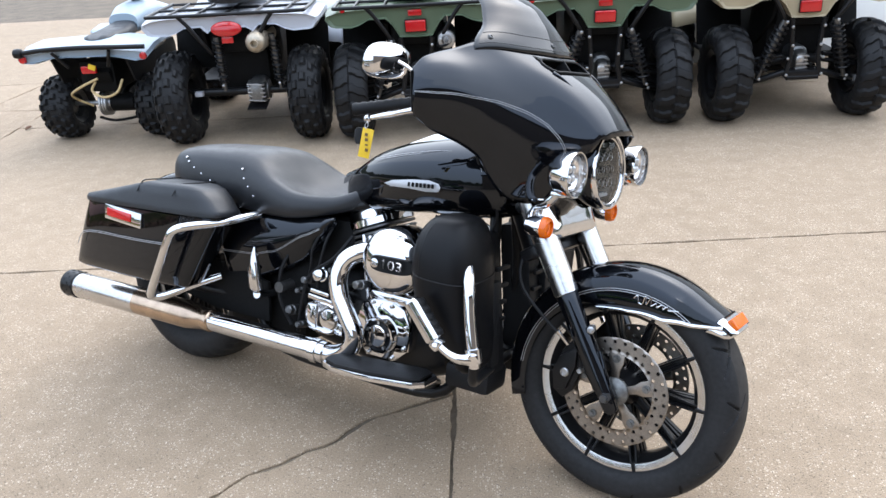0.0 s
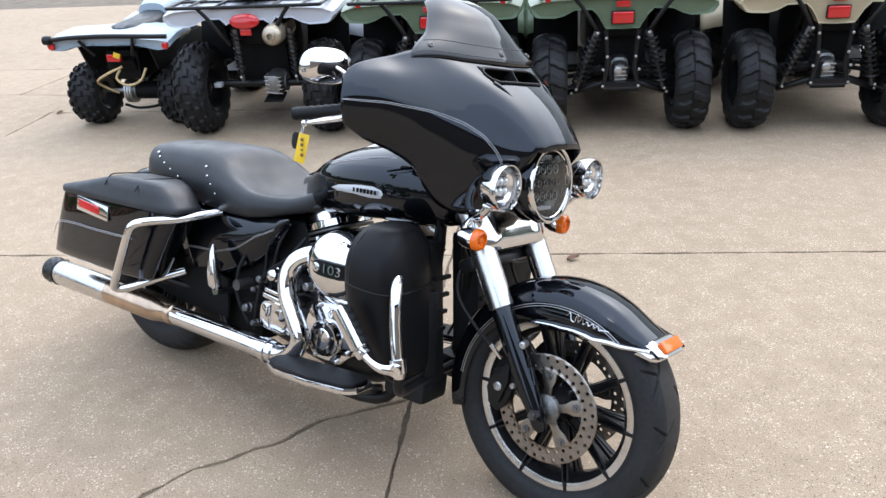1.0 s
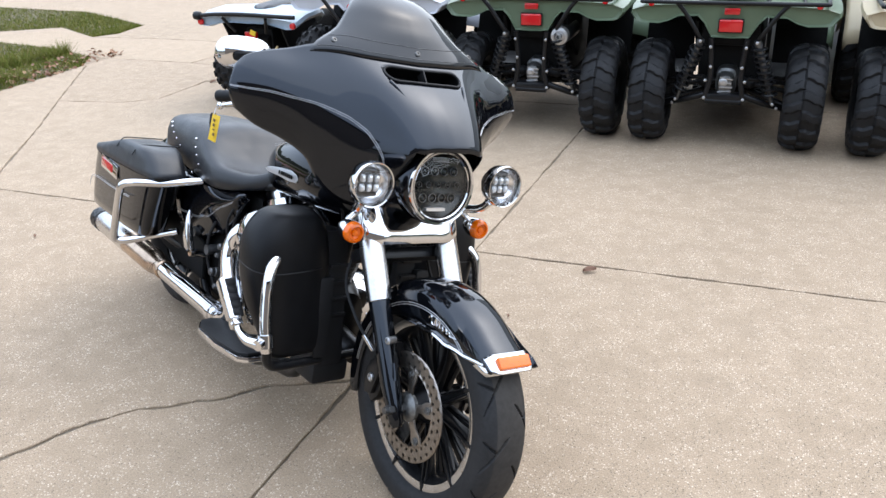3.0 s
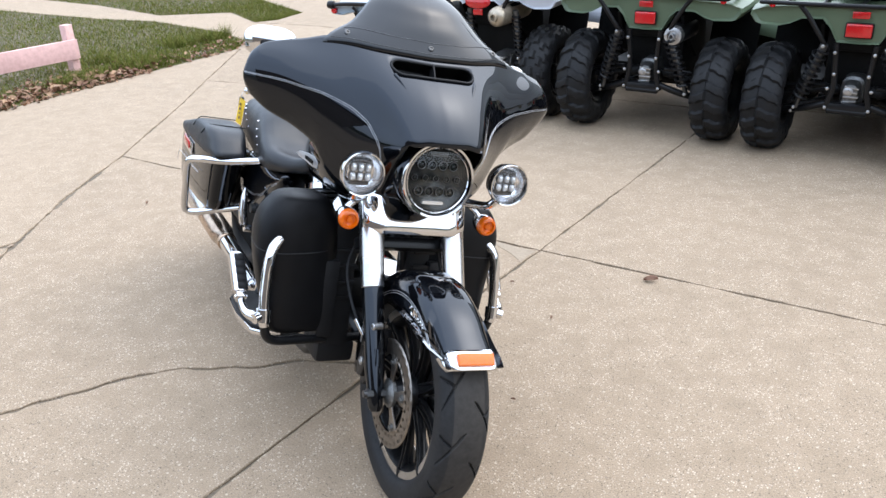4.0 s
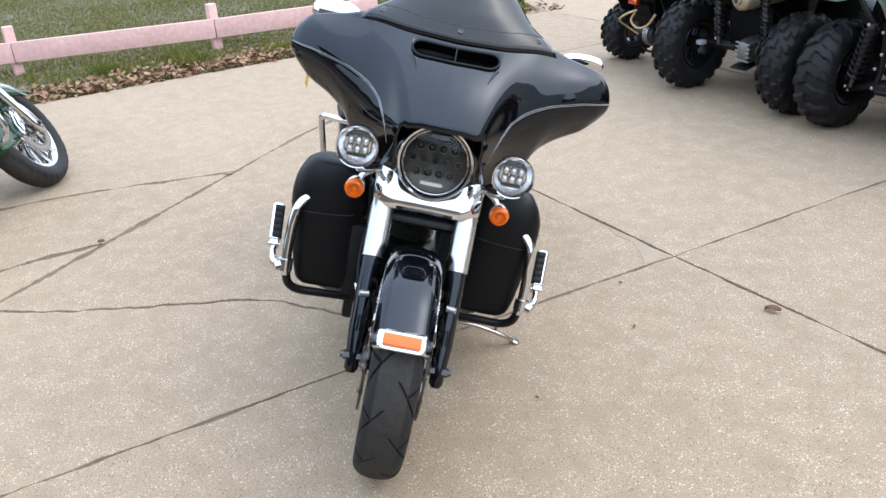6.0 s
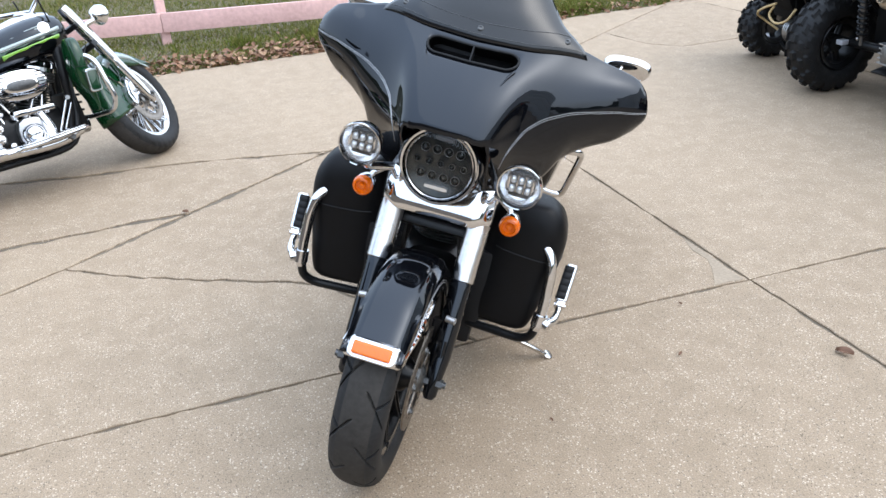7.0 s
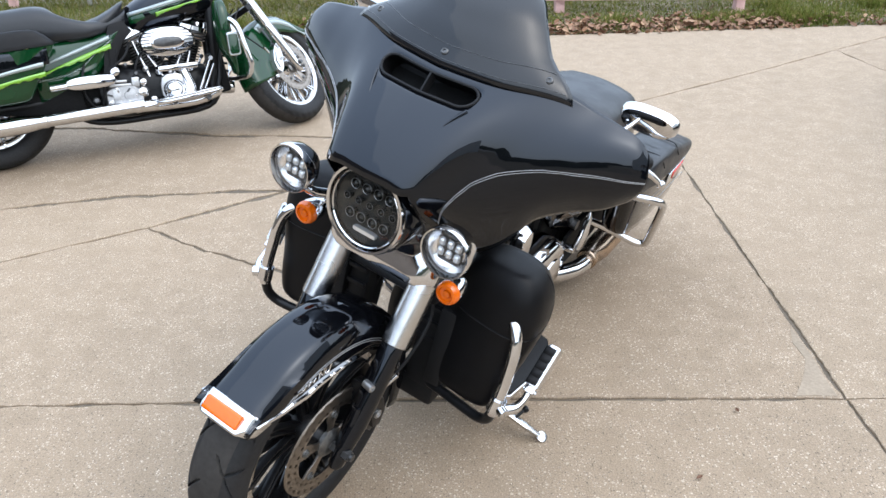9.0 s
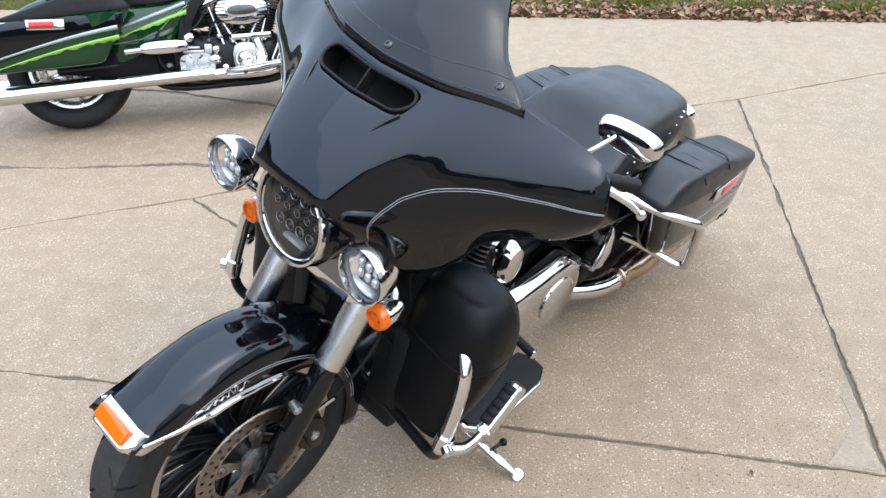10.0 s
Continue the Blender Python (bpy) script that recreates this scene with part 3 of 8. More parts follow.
def disc_with_holes(bm, r0, r1, y0, y1, rows, cells, hole=0.3):
    """A drilled brake disc about the y axis."""
    for y in (y0, y1):
        for i in range(rows):
            ra, rb = lerp(r0, r1, i / rows), lerp(r0, r1, (i + 1) / rows)
            rm = (ra + rb) / 2
            for k in range(cells):
                off = 0.5 * (i % 2)
                t0, t1 = 2 * math.pi * (k + off) / cells, 2 * math.pi * (k + 1 + off) / cells
                tm = (t0 + t1) / 2
                outer = [(ra, t0), (rm, t0), (rb, t0), (rb, tm), (rb, t1), (rm, t1), (ra, t1), (ra, tm)]
                hr = hole * (rb - ra)
                ang = [225, 180, 135, 90, 45, 0, -45, -90]
                inner = [(rm + hr * math.sin(radians(g)), tm + hr * math.cos(radians(g)) / rm) for g in ang]
                ov = [bm.verts.new((r * math.cos(t), y, r * math.sin(t))) for r, t in outer]
                iv = [bm.verts.new((r * math.cos(t), y, r * math.sin(t))) for r, t in inner]
                for q in range(8):
                    w = (q + 1) % 8
                    bm.faces.new((ov[q], ov[w], iv[w], iv[q]))
    lathe(bm, [(r1, y0), (r1, y1)], n=cells, caps=False)
    lathe(bm, [(r0, y0), (r0, y1)], n=cells, caps=False)
    bmesh.ops.remove_doubles(bm, verts=bm.verts, dist=1e-5)
    return bm


def wheel(parent, m, style, R=TYRE_R, w=0.135, rim=0.232, sides=(-1, 1), fine=True):
    """A cast wheel with tyre, rim, spokes, hub and drilled discs."""
    tyre = tyre_mesh(R, rim - 0.012, w, 780 if fine else 160, 117 if fine else 23, street_groove if fine else plain_groove, 0.008, 0.24)
    tyre.transform(m)
    part("tyre", tyre, M_TYRE, parent, sharp=30)
    tyre.materials.append(M_TREAD)
    b = bmesh.new()
    lathe(b, [(rim, -0.046), (rim + 0.004, -0.043), (rim - 0.012, -0.038), (rim - 0.022, -0.024), (rim - 0.026, 0), (rim - 0.022, 0.024), (rim - 0.012, 0.038), (rim + 0.004, 0.043), (rim, 0.046), (rim - 0.02, 0.044), (rim - 0.034, 0.029), (rim - 0.038, 0), (rim - 0.034, -0.029), (rim - 0.02, -0.044)], n=72, closed=True)
    r = part("rim", moved(b, m), style["rim"], parent)
    for sd in (-1, 1):
        b = bmesh.new()
        lathe(b, [(rim + 0.002, sd * 0.0455), (rim + 0.001, sd * 0.0485), (rim - 0.006, sd * 0.0490), (rim - 0.020, sd * 0.0455), (rim - 0.0205, sd * 0.0425)], n=72, closed=True)
        part("rim_lip", moved(b, m), M_STEEL, r, "machined silver rim edge")
    spokes = style["spokes"]
    for k in range(spokes):
        a = 2 * math.pi * k / spokes
        b = bmesh.new()
        # a channel: two thin flanges with a web between, ending in a tab over the rim's face
        for s in (-1, 1):
            for f in (-1, 1):
                loft(b, [super_ring((0.045 + (rim - 0.018 - 0.045) * t, s * (0.014 + 0.022 * t * t), f * lerp(0.012, 0.0075, t)), (0, 1, 0), (0, 0, 1), 0.009, 0.0032, 4, 12) for t in (0, 0.25, 0.5, 0.75, 1.0)])
            box(b, (0.14, s * 0.012, 0), (0.185, 0.012, 0.018), bevel=0.003)
            box(b, (rim - 0.012, s * 0.0465, 0), (0.028, 0.008, 0.011), bevel=0.003)
        moved(b, Matrix.Rotation(-a, 4, "Y"))
        part("spoke", moved(b, m), style["spoke"], parent)
    b = bmesh.new()
    lathe(b, [(0.014, -0.085), (0.032, -0.083), (0.036, -0.06), (0.05, -0.045), (0.056, 0), (0.05, 0.045), (0.036, 0.06), (0.032, 0.083), (0.014, 0.085)], n=32)
    part("hub", moved(b, m), style["spoke"], parent)
    for s in sides:
        b = bmesh.new()
        y = s * 0.083
        disc_with_holes(b, 0.105, 0.148, y - 0.0025, y + 0.0025, 2, 30, 0.24)
        d = part("brake_disc", moved(b, m), M_ROTOR, parent, "drilled steel brake disc", sharp=20)
        b = bmesh.new()
        for k in range(5):
            a = 2 * math.pi * k / 5 + 0.35
            c, sn = math.cos(a), math.sin(a)
            tab = bmesh.new()
            prism(tab, [(0.030, -0.010), (0.062, -0.012), (0.080, -0.020), (0.107, -0.022), (0.107, 0.022), (0.080, 0.020), (0.062, 0.012), (0.030, 0.010)], 0.005, 1, y - 0.0025, 0.001)
            moved(tab, Matrix.Rotation(-a, 4, "Y"))
            part("carrier_tab", moved(tab, m), M_ROTOR, d)
            cyl(b, (c * 0.092, y - 0.006, sn * 0.092), (c * 0.092, y + 0.006, sn * 0.092), 0.011, n=16)
            cyl(b, (c * 0.092, y - s * 0.004, sn * 0.092), (c * 0.092, y + s * 0.011, sn * 0.092), 0.0065, n=6)
        lathe(b, [(0.020, -0.006), (0.040, -0.005), (0.040, 0.005), (0.030, 0.012), (0.020, 0.016)], (0, y, 0), (0, s, 0), 30)
        part("disc_carrier", moved(b, m), M_CASTING, d)


def steer(deg):
    c = Matrix.Translation((-0.30, 0, 0.62))
    return c @ Matrix.Rotation(radians(deg), 4, RAKE_UP) @ c.inverted()


def fork(parent, S, chrome_lower):
    for s in (-1, 1):
        lower_top, ax = V((-0.166, s * 0.123, 0.592)), V((0.012, s * 0.123, 0.285))
        d = (lower_top - ax).normalized()
        b = bmesh.new()
        loft(b, [circle(ax + d * h, *frame_for(d)[1:], r, 20) for h, r in ((-0.012, 0.012), (0, 0.020), (0.05, 0.023), (0.11, 0.029), (0.30, 0.030), (0.352, 0.030), (0.36, 0.026))])
        cyl(b, ax + d * 0.12 + V((0.02, 0, 0)), ax + d * 0.17 + V((0.03, 0, 0.0)), 0.014, 0.010, 10)
        part("fork_slider", moved(b, S), M_CHROME if chrome_lower else M_BLACK, parent)
        b = bmesh.new()
        loft(b, [circle(lower_top + d * h, *frame_for(d)[1:], r, 24) for h, r in ((-0.032, 0.031), (-0.030, 0.0335), (0.15, 0.0345), (0.30, 0.0345), (0.34, 0.030))])
        part("fork_cover", moved(b, S), M_STEEL if not chrome_lower else M_CHROME, parent, "bright steel fork cover")
        b = bmesh.new()
        cyl(b, (0.0, s * 0.085, AXLE_Z), (0.0, s * 0.152, AXLE_Z), 0.014, n=6)
        cyl(b, (0.0, s * 0.148, AXLE_Z), (0.0, s * 0.160, AXLE_Z), 0.0095, n=12)
        part("axle_nut", moved(b, S), M_OILY, parent)
        # brake caliper behind the slider
        b = bmesh.new()
        prism(b, [(-0.072, 0.475), (-0.108, 0.462), (-0.150, 0.405), (-0.172, 0.345), (-0.165, 0.292), (-0.135, 0.272), (-0.108, 0.300), (-0.088, 0.360), (-0.066, 0.420)], s * 0.038, 1, s * 0.076, 0.007)
        prism(b, [(-0.100, 0.430), (-0.148, 0.392), (-0.165, 0.340), (-0.152, 0.296), (-0.122, 0.305), (-0.100, 0.370)], s * 0.016, 1, s * 0.112, 0.005)
        cal = part("brake_caliper", moved(b, S), M_CHROME if chrome_lower else M_SATIN, parent)
        for x, z, r in ((-0.128, 0.352, 0.0125), (-0.090, 0.362, 0.008), (-0.098, 0.425, 0.008), (-0.088, 0.450, 0.007)):
            b = bmesh.new()
            lathe(b, [(r, -0.012), (r, 0.004), (r * 0.8, 0.006), (r * 0.55, 0.006), (r * 0.5, 0.003), (0.0005, 0.003)], (x, s * 0.128 if r > 0.01 else s * 0.116, z), (0, s, 0), 16)
            part("caliper_bolt", moved(b, S), M_ALLOY, cal)
        b = bmesh.new()
        lathe(b, [(0.010, -0.02), (0.010, 0.006), (0.007, 0.008), (0.005, 0.008), (0.0045, 0.004), (0.0005, 0.004)], (-0.066, s * 0.132, 0.487), (0.2, s, 0), 16)
        part("fender_bolt", moved(b, S), M_ALLOY, parent)
    b = bmesh.new()
    box(b, (-0.262, 0, 0.655), (0.055, 0.30, 0.035), (0, -31, 0), 0.01)
    box(b, (-0.30, 0, 0.78), (0.05, 0.28, 0.03), (0, -31, 0), 0.01)
    cyl(b, (-0.31, 0, 0.62), (-0.41, 0, 0.83), 0.035)
    part("fork_yoke", moved(b, S), M_SATIN, parent)


def front_fender(parent, S, paint, trim=True, stripe=None, deep=0.0):
    R0, W = 0.338, 0.075

    def lift(deg):
        return 0.022 * max(0, (56 - deg) / 17) ** 1.3

    def edge(deg):
        """Radius of the skirt's lower edge."""
        return float(np.interp(deg, [38, 42, 44, 47, 51, 58, 65, 73, 88, 100, 110, 122, 140, 170, 198], [0.352, 0.348, 0.334, 0.312, 0.286, 0.263, 0.240, 0.232, 0.221, 0.222, 0.227, 0.243, 0.255, 0.265, 0.278]))
    rows = []
    n = 46
    for i in range(n):
        a = lerp(radians(39), radians(198), i / (n - 1))
        deg = math.degrees(a)
        # how far the sides come down, by angle
        side = R0 + lift(deg) - edge(deg)
        side += deep * float(np.interp(deg, [100, 125, 150, 185, 198], [0, 0.6, 1, 1, 0.8]))
        row = []
        prof = [(-1.02, side), (-1.04, side * 0.75), (-1.03, side * 0.5), (-1.0, side * 0.28), (-0.93, 0.026), (-0.80, 0.011), (-0.6, 0.003), (-0.3, 0.0), (0, -0.001)]
        for f, dz in prof + [(-f, dz) for f, dz in prof[-2::-1]]:
            r = R0 + lift(deg) - min(dz, side)
            row.append(V((r * math.cos(a), f * W, AXLE_Z + r * math.sin(a))))
        rows.append(row)
    b = bmesh.new()
    sheet(b, rows)
    f = part("front_fender", moved(b, S), paint, parent, "glossy front fender with a deep skirt", sharp=60)
    solid(f, 0.003)
    # chrome trim along the skirt and the tip
    if trim:
        for s in (-1, 1):
            pts = []
            for i in range(16):
                a = lerp(radians(43), radians(111), i / 15)
                deg = math.degrees(a)
                r = edge(deg) + 0.003
                pts.append((r * math.cos(a), s * (W + 0.0015), AXLE_Z + r * math.sin(a)))
            b = bmesh.new()
            tube(b, pts, 0.006, 8, 2, radii=[0.005, 0.0085, 0.0065, 0.0045, 0.0025])
            part("fender_trim", moved(b, S), M_CHROME, f, "chrome fender trim")
        b = bmesh.new()
        rows = []
        for deg in (38.0, 38.6, 39.5, 40.7, 42.0, 43.5, 45.0, 46.5):
            a = radians(deg)
            row = []
            for k in range(29):
                e = abs(k / 14 - 1)
                q = max(0, (41.5 - deg) / 3.5)
                y = math.copysign(e, k - 14) * (1.05 - 0.16 * q * q)
                dz = (0.030 + 0.016 * max(0, deg - 40) / 5) * max(0, (e - 0.62) / 0.38) ** 2.2
                r = 0.351 + 0.012 * max(0, (47 - deg) / 9) - dz
                row.append(V((r * math.cos(a), y * W, AXLE_Z + r * math.sin(a))))
            rows.append(row)
        sheet(b, rows)
        tip = part("fender_tip", moved(b, S), M_CHROME, f, "chrome fender tip")
        solid(tip, 0.006)
        b = bmesh.new()
        a = radians(42)
        c = V((math.cos(a), 0, math.sin(a))) * 0.361 + V((0, 0, AXLE_Z))
        box(b, c, (0.014, 0.096, 0.031), (0, -42, 0), 0.004, 3)
        part("marker_lens", moved(b, S), M_AMBER, f, "amber fender tip marker")
    else:
        for s in (-1, 1):
            rows = []
            for i in range(20):
                a = lerp(radians(40), radians(130), i / 19)
                w = 0.022 * math.sin(math.pi * min(1, i / 14 + 0.1) * 0.5)
                rows.append([V(((R0 + lift(math.degrees(a)) - d) * math.cos(a), s * (W * k), AXLE_Z + (R0 + lift(math.degrees(a)) - d) * math.sin(a))) for d, k in ((0.026, 0.95), (0.040, 1.012), (0.026 + 0.02 + w, 1.045))])
            b = bmesh.new()
            sheet(b, rows)
            solid(part("fender_flash", moved(b, S), stripe, f), 0.002, 0.0)
    return f


def pinstripe(name, pts, S, parent, r=0.0013, gap=0.006, normal=(0, 0, 1)):
    for k in (0, 1):
        b = bmesh.new()
        off = V(normal) * (gap * k)
        tube(b, [V(p) + off for p in pts], r * 0.7, 6, 4)
        part(name, moved(b, S), M_PIN, parent, "thin silver pinstripe")


def tank(parent, paint, accents):
    secs = [(-0.955, 0.045, 0.035, 0.735), (-0.90, 0.085, 0.062, 0.755), (-0.82, 0.132, 0.085, 0.780), (-0.72, 0.170, 0.096, 0.806), (-0.60, 0.190, 0.102, 0.826), (-0.50, 0.192, 0.104, 0.836),
            (-0.42, 0.176, 0.100, 0.838), (-0.36, 0.138, 0.084, 0.836), (-0.33, 0.08, 0.05, 0.836)]
    b = bmesh.new()
    rings = []
    for x, a, h, zc in secs:
        ring = []
        for p in super_ring((x, 0, zc), (0, 1, 0), (0, 0, 1), a, h, 2.35, 36):
            if p.z < zc:
                p.z = zc + (p.z - zc) * (1.18 + 0.30 * (abs(p.y) / max(a, 1e-6)) ** 2)
            ring.append(p)
        rings.append(ring)
    fine = []
    for j in range(36):
        fine.append(smooth_path([r[j] for r in rings], 4))
    loft(b, [[fine[j][i] for j in range(36)] for i in range(len(fine[0]))])
    t = part("fuel_tank", b, paint, parent, "glossy teardrop fuel tank", sharp=70)
    b = bmesh.new()
    rows = []
    for x, w, z in ((-0.98, 0.035, 0.775), (-0.88, 0.040, 0.826), (-0.78, 0.052, 0.884), (-0.66, 0.058, 0.934), (-0.56, 0.064, 0.956), (-0.46, 0.072, 0.962), (-0.38, 0.06, 0.945)):
        rows.append([V((x, k * w, z - 0.022 * abs(k) ** 3 - (0.012 if abs(k) > 0.99 else 0))) for k in (-1, -0.9, -0.6, -0.3, 0, 0.3, 0.6, 0.9, 1)])
    sheet(b, rows)
    c = part("tank_console", b, M_CHROME, t, "chrome tank console")
    solid(c, 0.004)
    b = bmesh.new()
    lathe(b, [(0.001, 0.012), (0.02, 0.012), (0.034, 0.006), (0.036, 0)], (-0.5, 0, 0.960), (0.12, 0, 1), 28)
    part("filler_cap", b, M_CHROME, t)
    for s in (-1, 1):
        if accents == "badge":
            b = bmesh.new()
            out = [(lerp(-0.617, x, 0.80), z) for x, z in ((-0.73, 0.792), (-0.70, 0.803), (-0.62, 0.8135), (-0.55, 0.818), (-0.513, 0.812), (-0.503, 0.802), (-0.512, 0.789), (-0.56, 0.785), (-0.63, 0.7875), (-0.70, 0.786))]
            prism(b, [(x, z) for x, z in out], s * 0.006, 1, s * 0.191, 0.001)
            moved(b, Matrix.Translation((-0.61, s * 0.19, 0.8)) @ Matrix.Rotation(-s * radians(3.5), 4, "Z") @ Matrix.Translation((0.61, -s * 0.19, -0.8)))
            e = part("tank_badge", b, M_PIN, t, "pewter and chrome tank badge")
            for k in range(11):
                b = bmesh.new()
                x = -0.68 + k * 0.0135
                box(b, (x, s * (0.1985 + (x + 0.61) * 0.06), 0.800 + (x + 0.61) * 0.06), (0.0075, 0.003, 0.012), bevel=0.001)
                part("badge_bar", b, M_DARK, e)
            pinstripe("tank_pinstripe", [(-0.80, s * 0.128, 0.842), (-0.72, s * 0.150, 0.862), (-0.62, s * 0.160, 0.884), (-0.52, s * 0.158, 0.897), (-0.45, s * 0.163, 0.880), (-0.41, s * 0.172, 0.858)], Matrix(), t, 0.001, 0.005)
        else:
            for z0, z1, mt, xa, xb, out in ((0.858, 0.838, M_SILVER, -0.86, -0.385, 0.004), (0.840, 0.775, M_GREEN, -0.86, -0.385, 0.002), (0.820, 0.798, M_LIME, -0.72, -0.40, 0.005)):
                rows = []
                for i in range(30):
                    x = lerp(xa, xb, i / 29)
                    u = (x + 0.88) / 0.48
                    wob = 0.010 * noise.noise((x * 40, z0 * 10, 0)) if mt is M_LIME else 0
                    half = float(np.interp(x, [q[0] for q in secs], [q[1] for q in secs]))
                    zc = float(np.interp(x, [q[0] for q in secs], [q[3] for q in secs]))
                    row = []
                    for z in (lerp(z0, z1, 0) - 0.05 * (1 - u) , (z0 + z1) / 2 - 0.05 * (1 - u), z1 - 0.05 * (1 - u) + wob):
                        hh = 0.10
                        q = min(0.98, abs(z - zc) / hh)
                        row.append(V((x, s * (half * (1 - q ** 2.35) ** (1 / 2.35) + out), z)))
                    rows.append(row)
                b = bmesh.new()
                sheet(b, rows)
                solid(part("tank_flash", b, mt, t), 0.002, 0.0)
            b = bmesh.new()
            lathe(b, [(0.001, 0.006), (0.02, 0.006), (0.03, 0.004), (0.031, 0)], (-0.47, s * 0.186, 0.868), (0, s, 0.25), 24)
            part("tank_badge", b, M_CHROME, t, "round chrome tank badge")
            for k in range(3):
                b = bmesh.new()
                tube(b, [(-0.495, s * 0.184, 0.872 + 0.010 * (k - 1)), (-0.56, s * 0.178, 0.868 + 0.007 * (k - 1)), (-0.62 - 0.03 * (k % 2), s * 0.176, 0.858 + 0.005 * (k - 1))], 0.003, 6, 3, radii=[0.004, 0.003, 0.001])
                part("badge_wing", b, M_SILVER, t)
    return t


def seat(parent, rivets=True):
    # sections: x, half width, top at the middle, top at the edge, bottom
    secs = [(-1.668, 0.085, 0.745, 0.730, 0.70), (-1.655, 0.12, 0.768, 0.748, 0.675), (-1.61, 0.150, 0.792, 0.772, 0.650), (-1.51, 0.165, 0.806, 0.786, 0.640), (-1.40, 0.172, 0.813, 0.792, 0.632), (-1.31, 0.177, 0.817, 0.792, 0.626),
            (-1.245, 0.182, 0.803, 0.780, 0.624), (-1.19, 0.187, 0.752, 0.766, 0.624), (-1.13, 0.192, 0.703, 0.746, 0.626), (-1.05, 0.188, 0.682, 0.722, 0.632), (-0.94, 0.140, 0.708, 0.716, 0.656), (-0.86, 0.088, 0.760, 0.745, 0.695), (-0.83, 0.05, 0.780, 0.762, 0.74)]
    b = bmesh.new()
    rings = []
    for x, w, tm, te, bo in secs:
        ring = []
        for f, h in ((-0.92, 0), (-1.0, 0.06), (-1.03, 0.35), (-1.02, 0.65), (-0.97, 0.85), (-0.89, 0.955), (-0.74, 1.0), (-0.45, 1.0), (-0.2, 1), (0, 1), (0.2, 1), (0.45, 1.0), (0.74, 1.0), (0.89, 0.955), (0.97, 0.85), (1.02, 0.65), (1.03, 0.35), (1.0, 0.06), (0.92, 0)):
            top = lerp(tm, te, min(1, abs(f)) ** 2)
            ring.append(V((x, f * w, bo + (top - bo) * h)))
        rings.append(ring)
    cols = [smooth_path([r[j] for r in rings], 5) for j in range(len(rings[0]))]
    loft(b, [[c[i] for c in cols] for i in range(len(cols[0]))])
    st = part("seat", b, M_LEATHER, parent, "black vinyl two-up seat with rivets" if rivets else "plain black two-up seat", sharp=80)
    for s in (-1, 1) if rivets else ():
        for x, y, z in ((-1.279, 0.1805, 0.756), (-1.266, 0.185, 0.728), (-1.245, 0.187, 0.704), (-1.219, 0.189, 0.678), (-1.279, 0.1855, 0.634), (-1.557, 0.161, 0.760), (-1.543, 0.164, 0.747), (-1.512, 0.168, 0.731), (-1.474, 0.171, 0.716), (-1.428, 0.174, 0.699)):
            b = bmesh.new()
            lathe(b, [(0.0005, 0.003), (0.003, 0.0025), (0.0042, 0), (0.0042, -0.004)], (x, s * y, z), (0, s, 0.1), 10)
            part("rivet", b, M_CHROME, st)
    return st


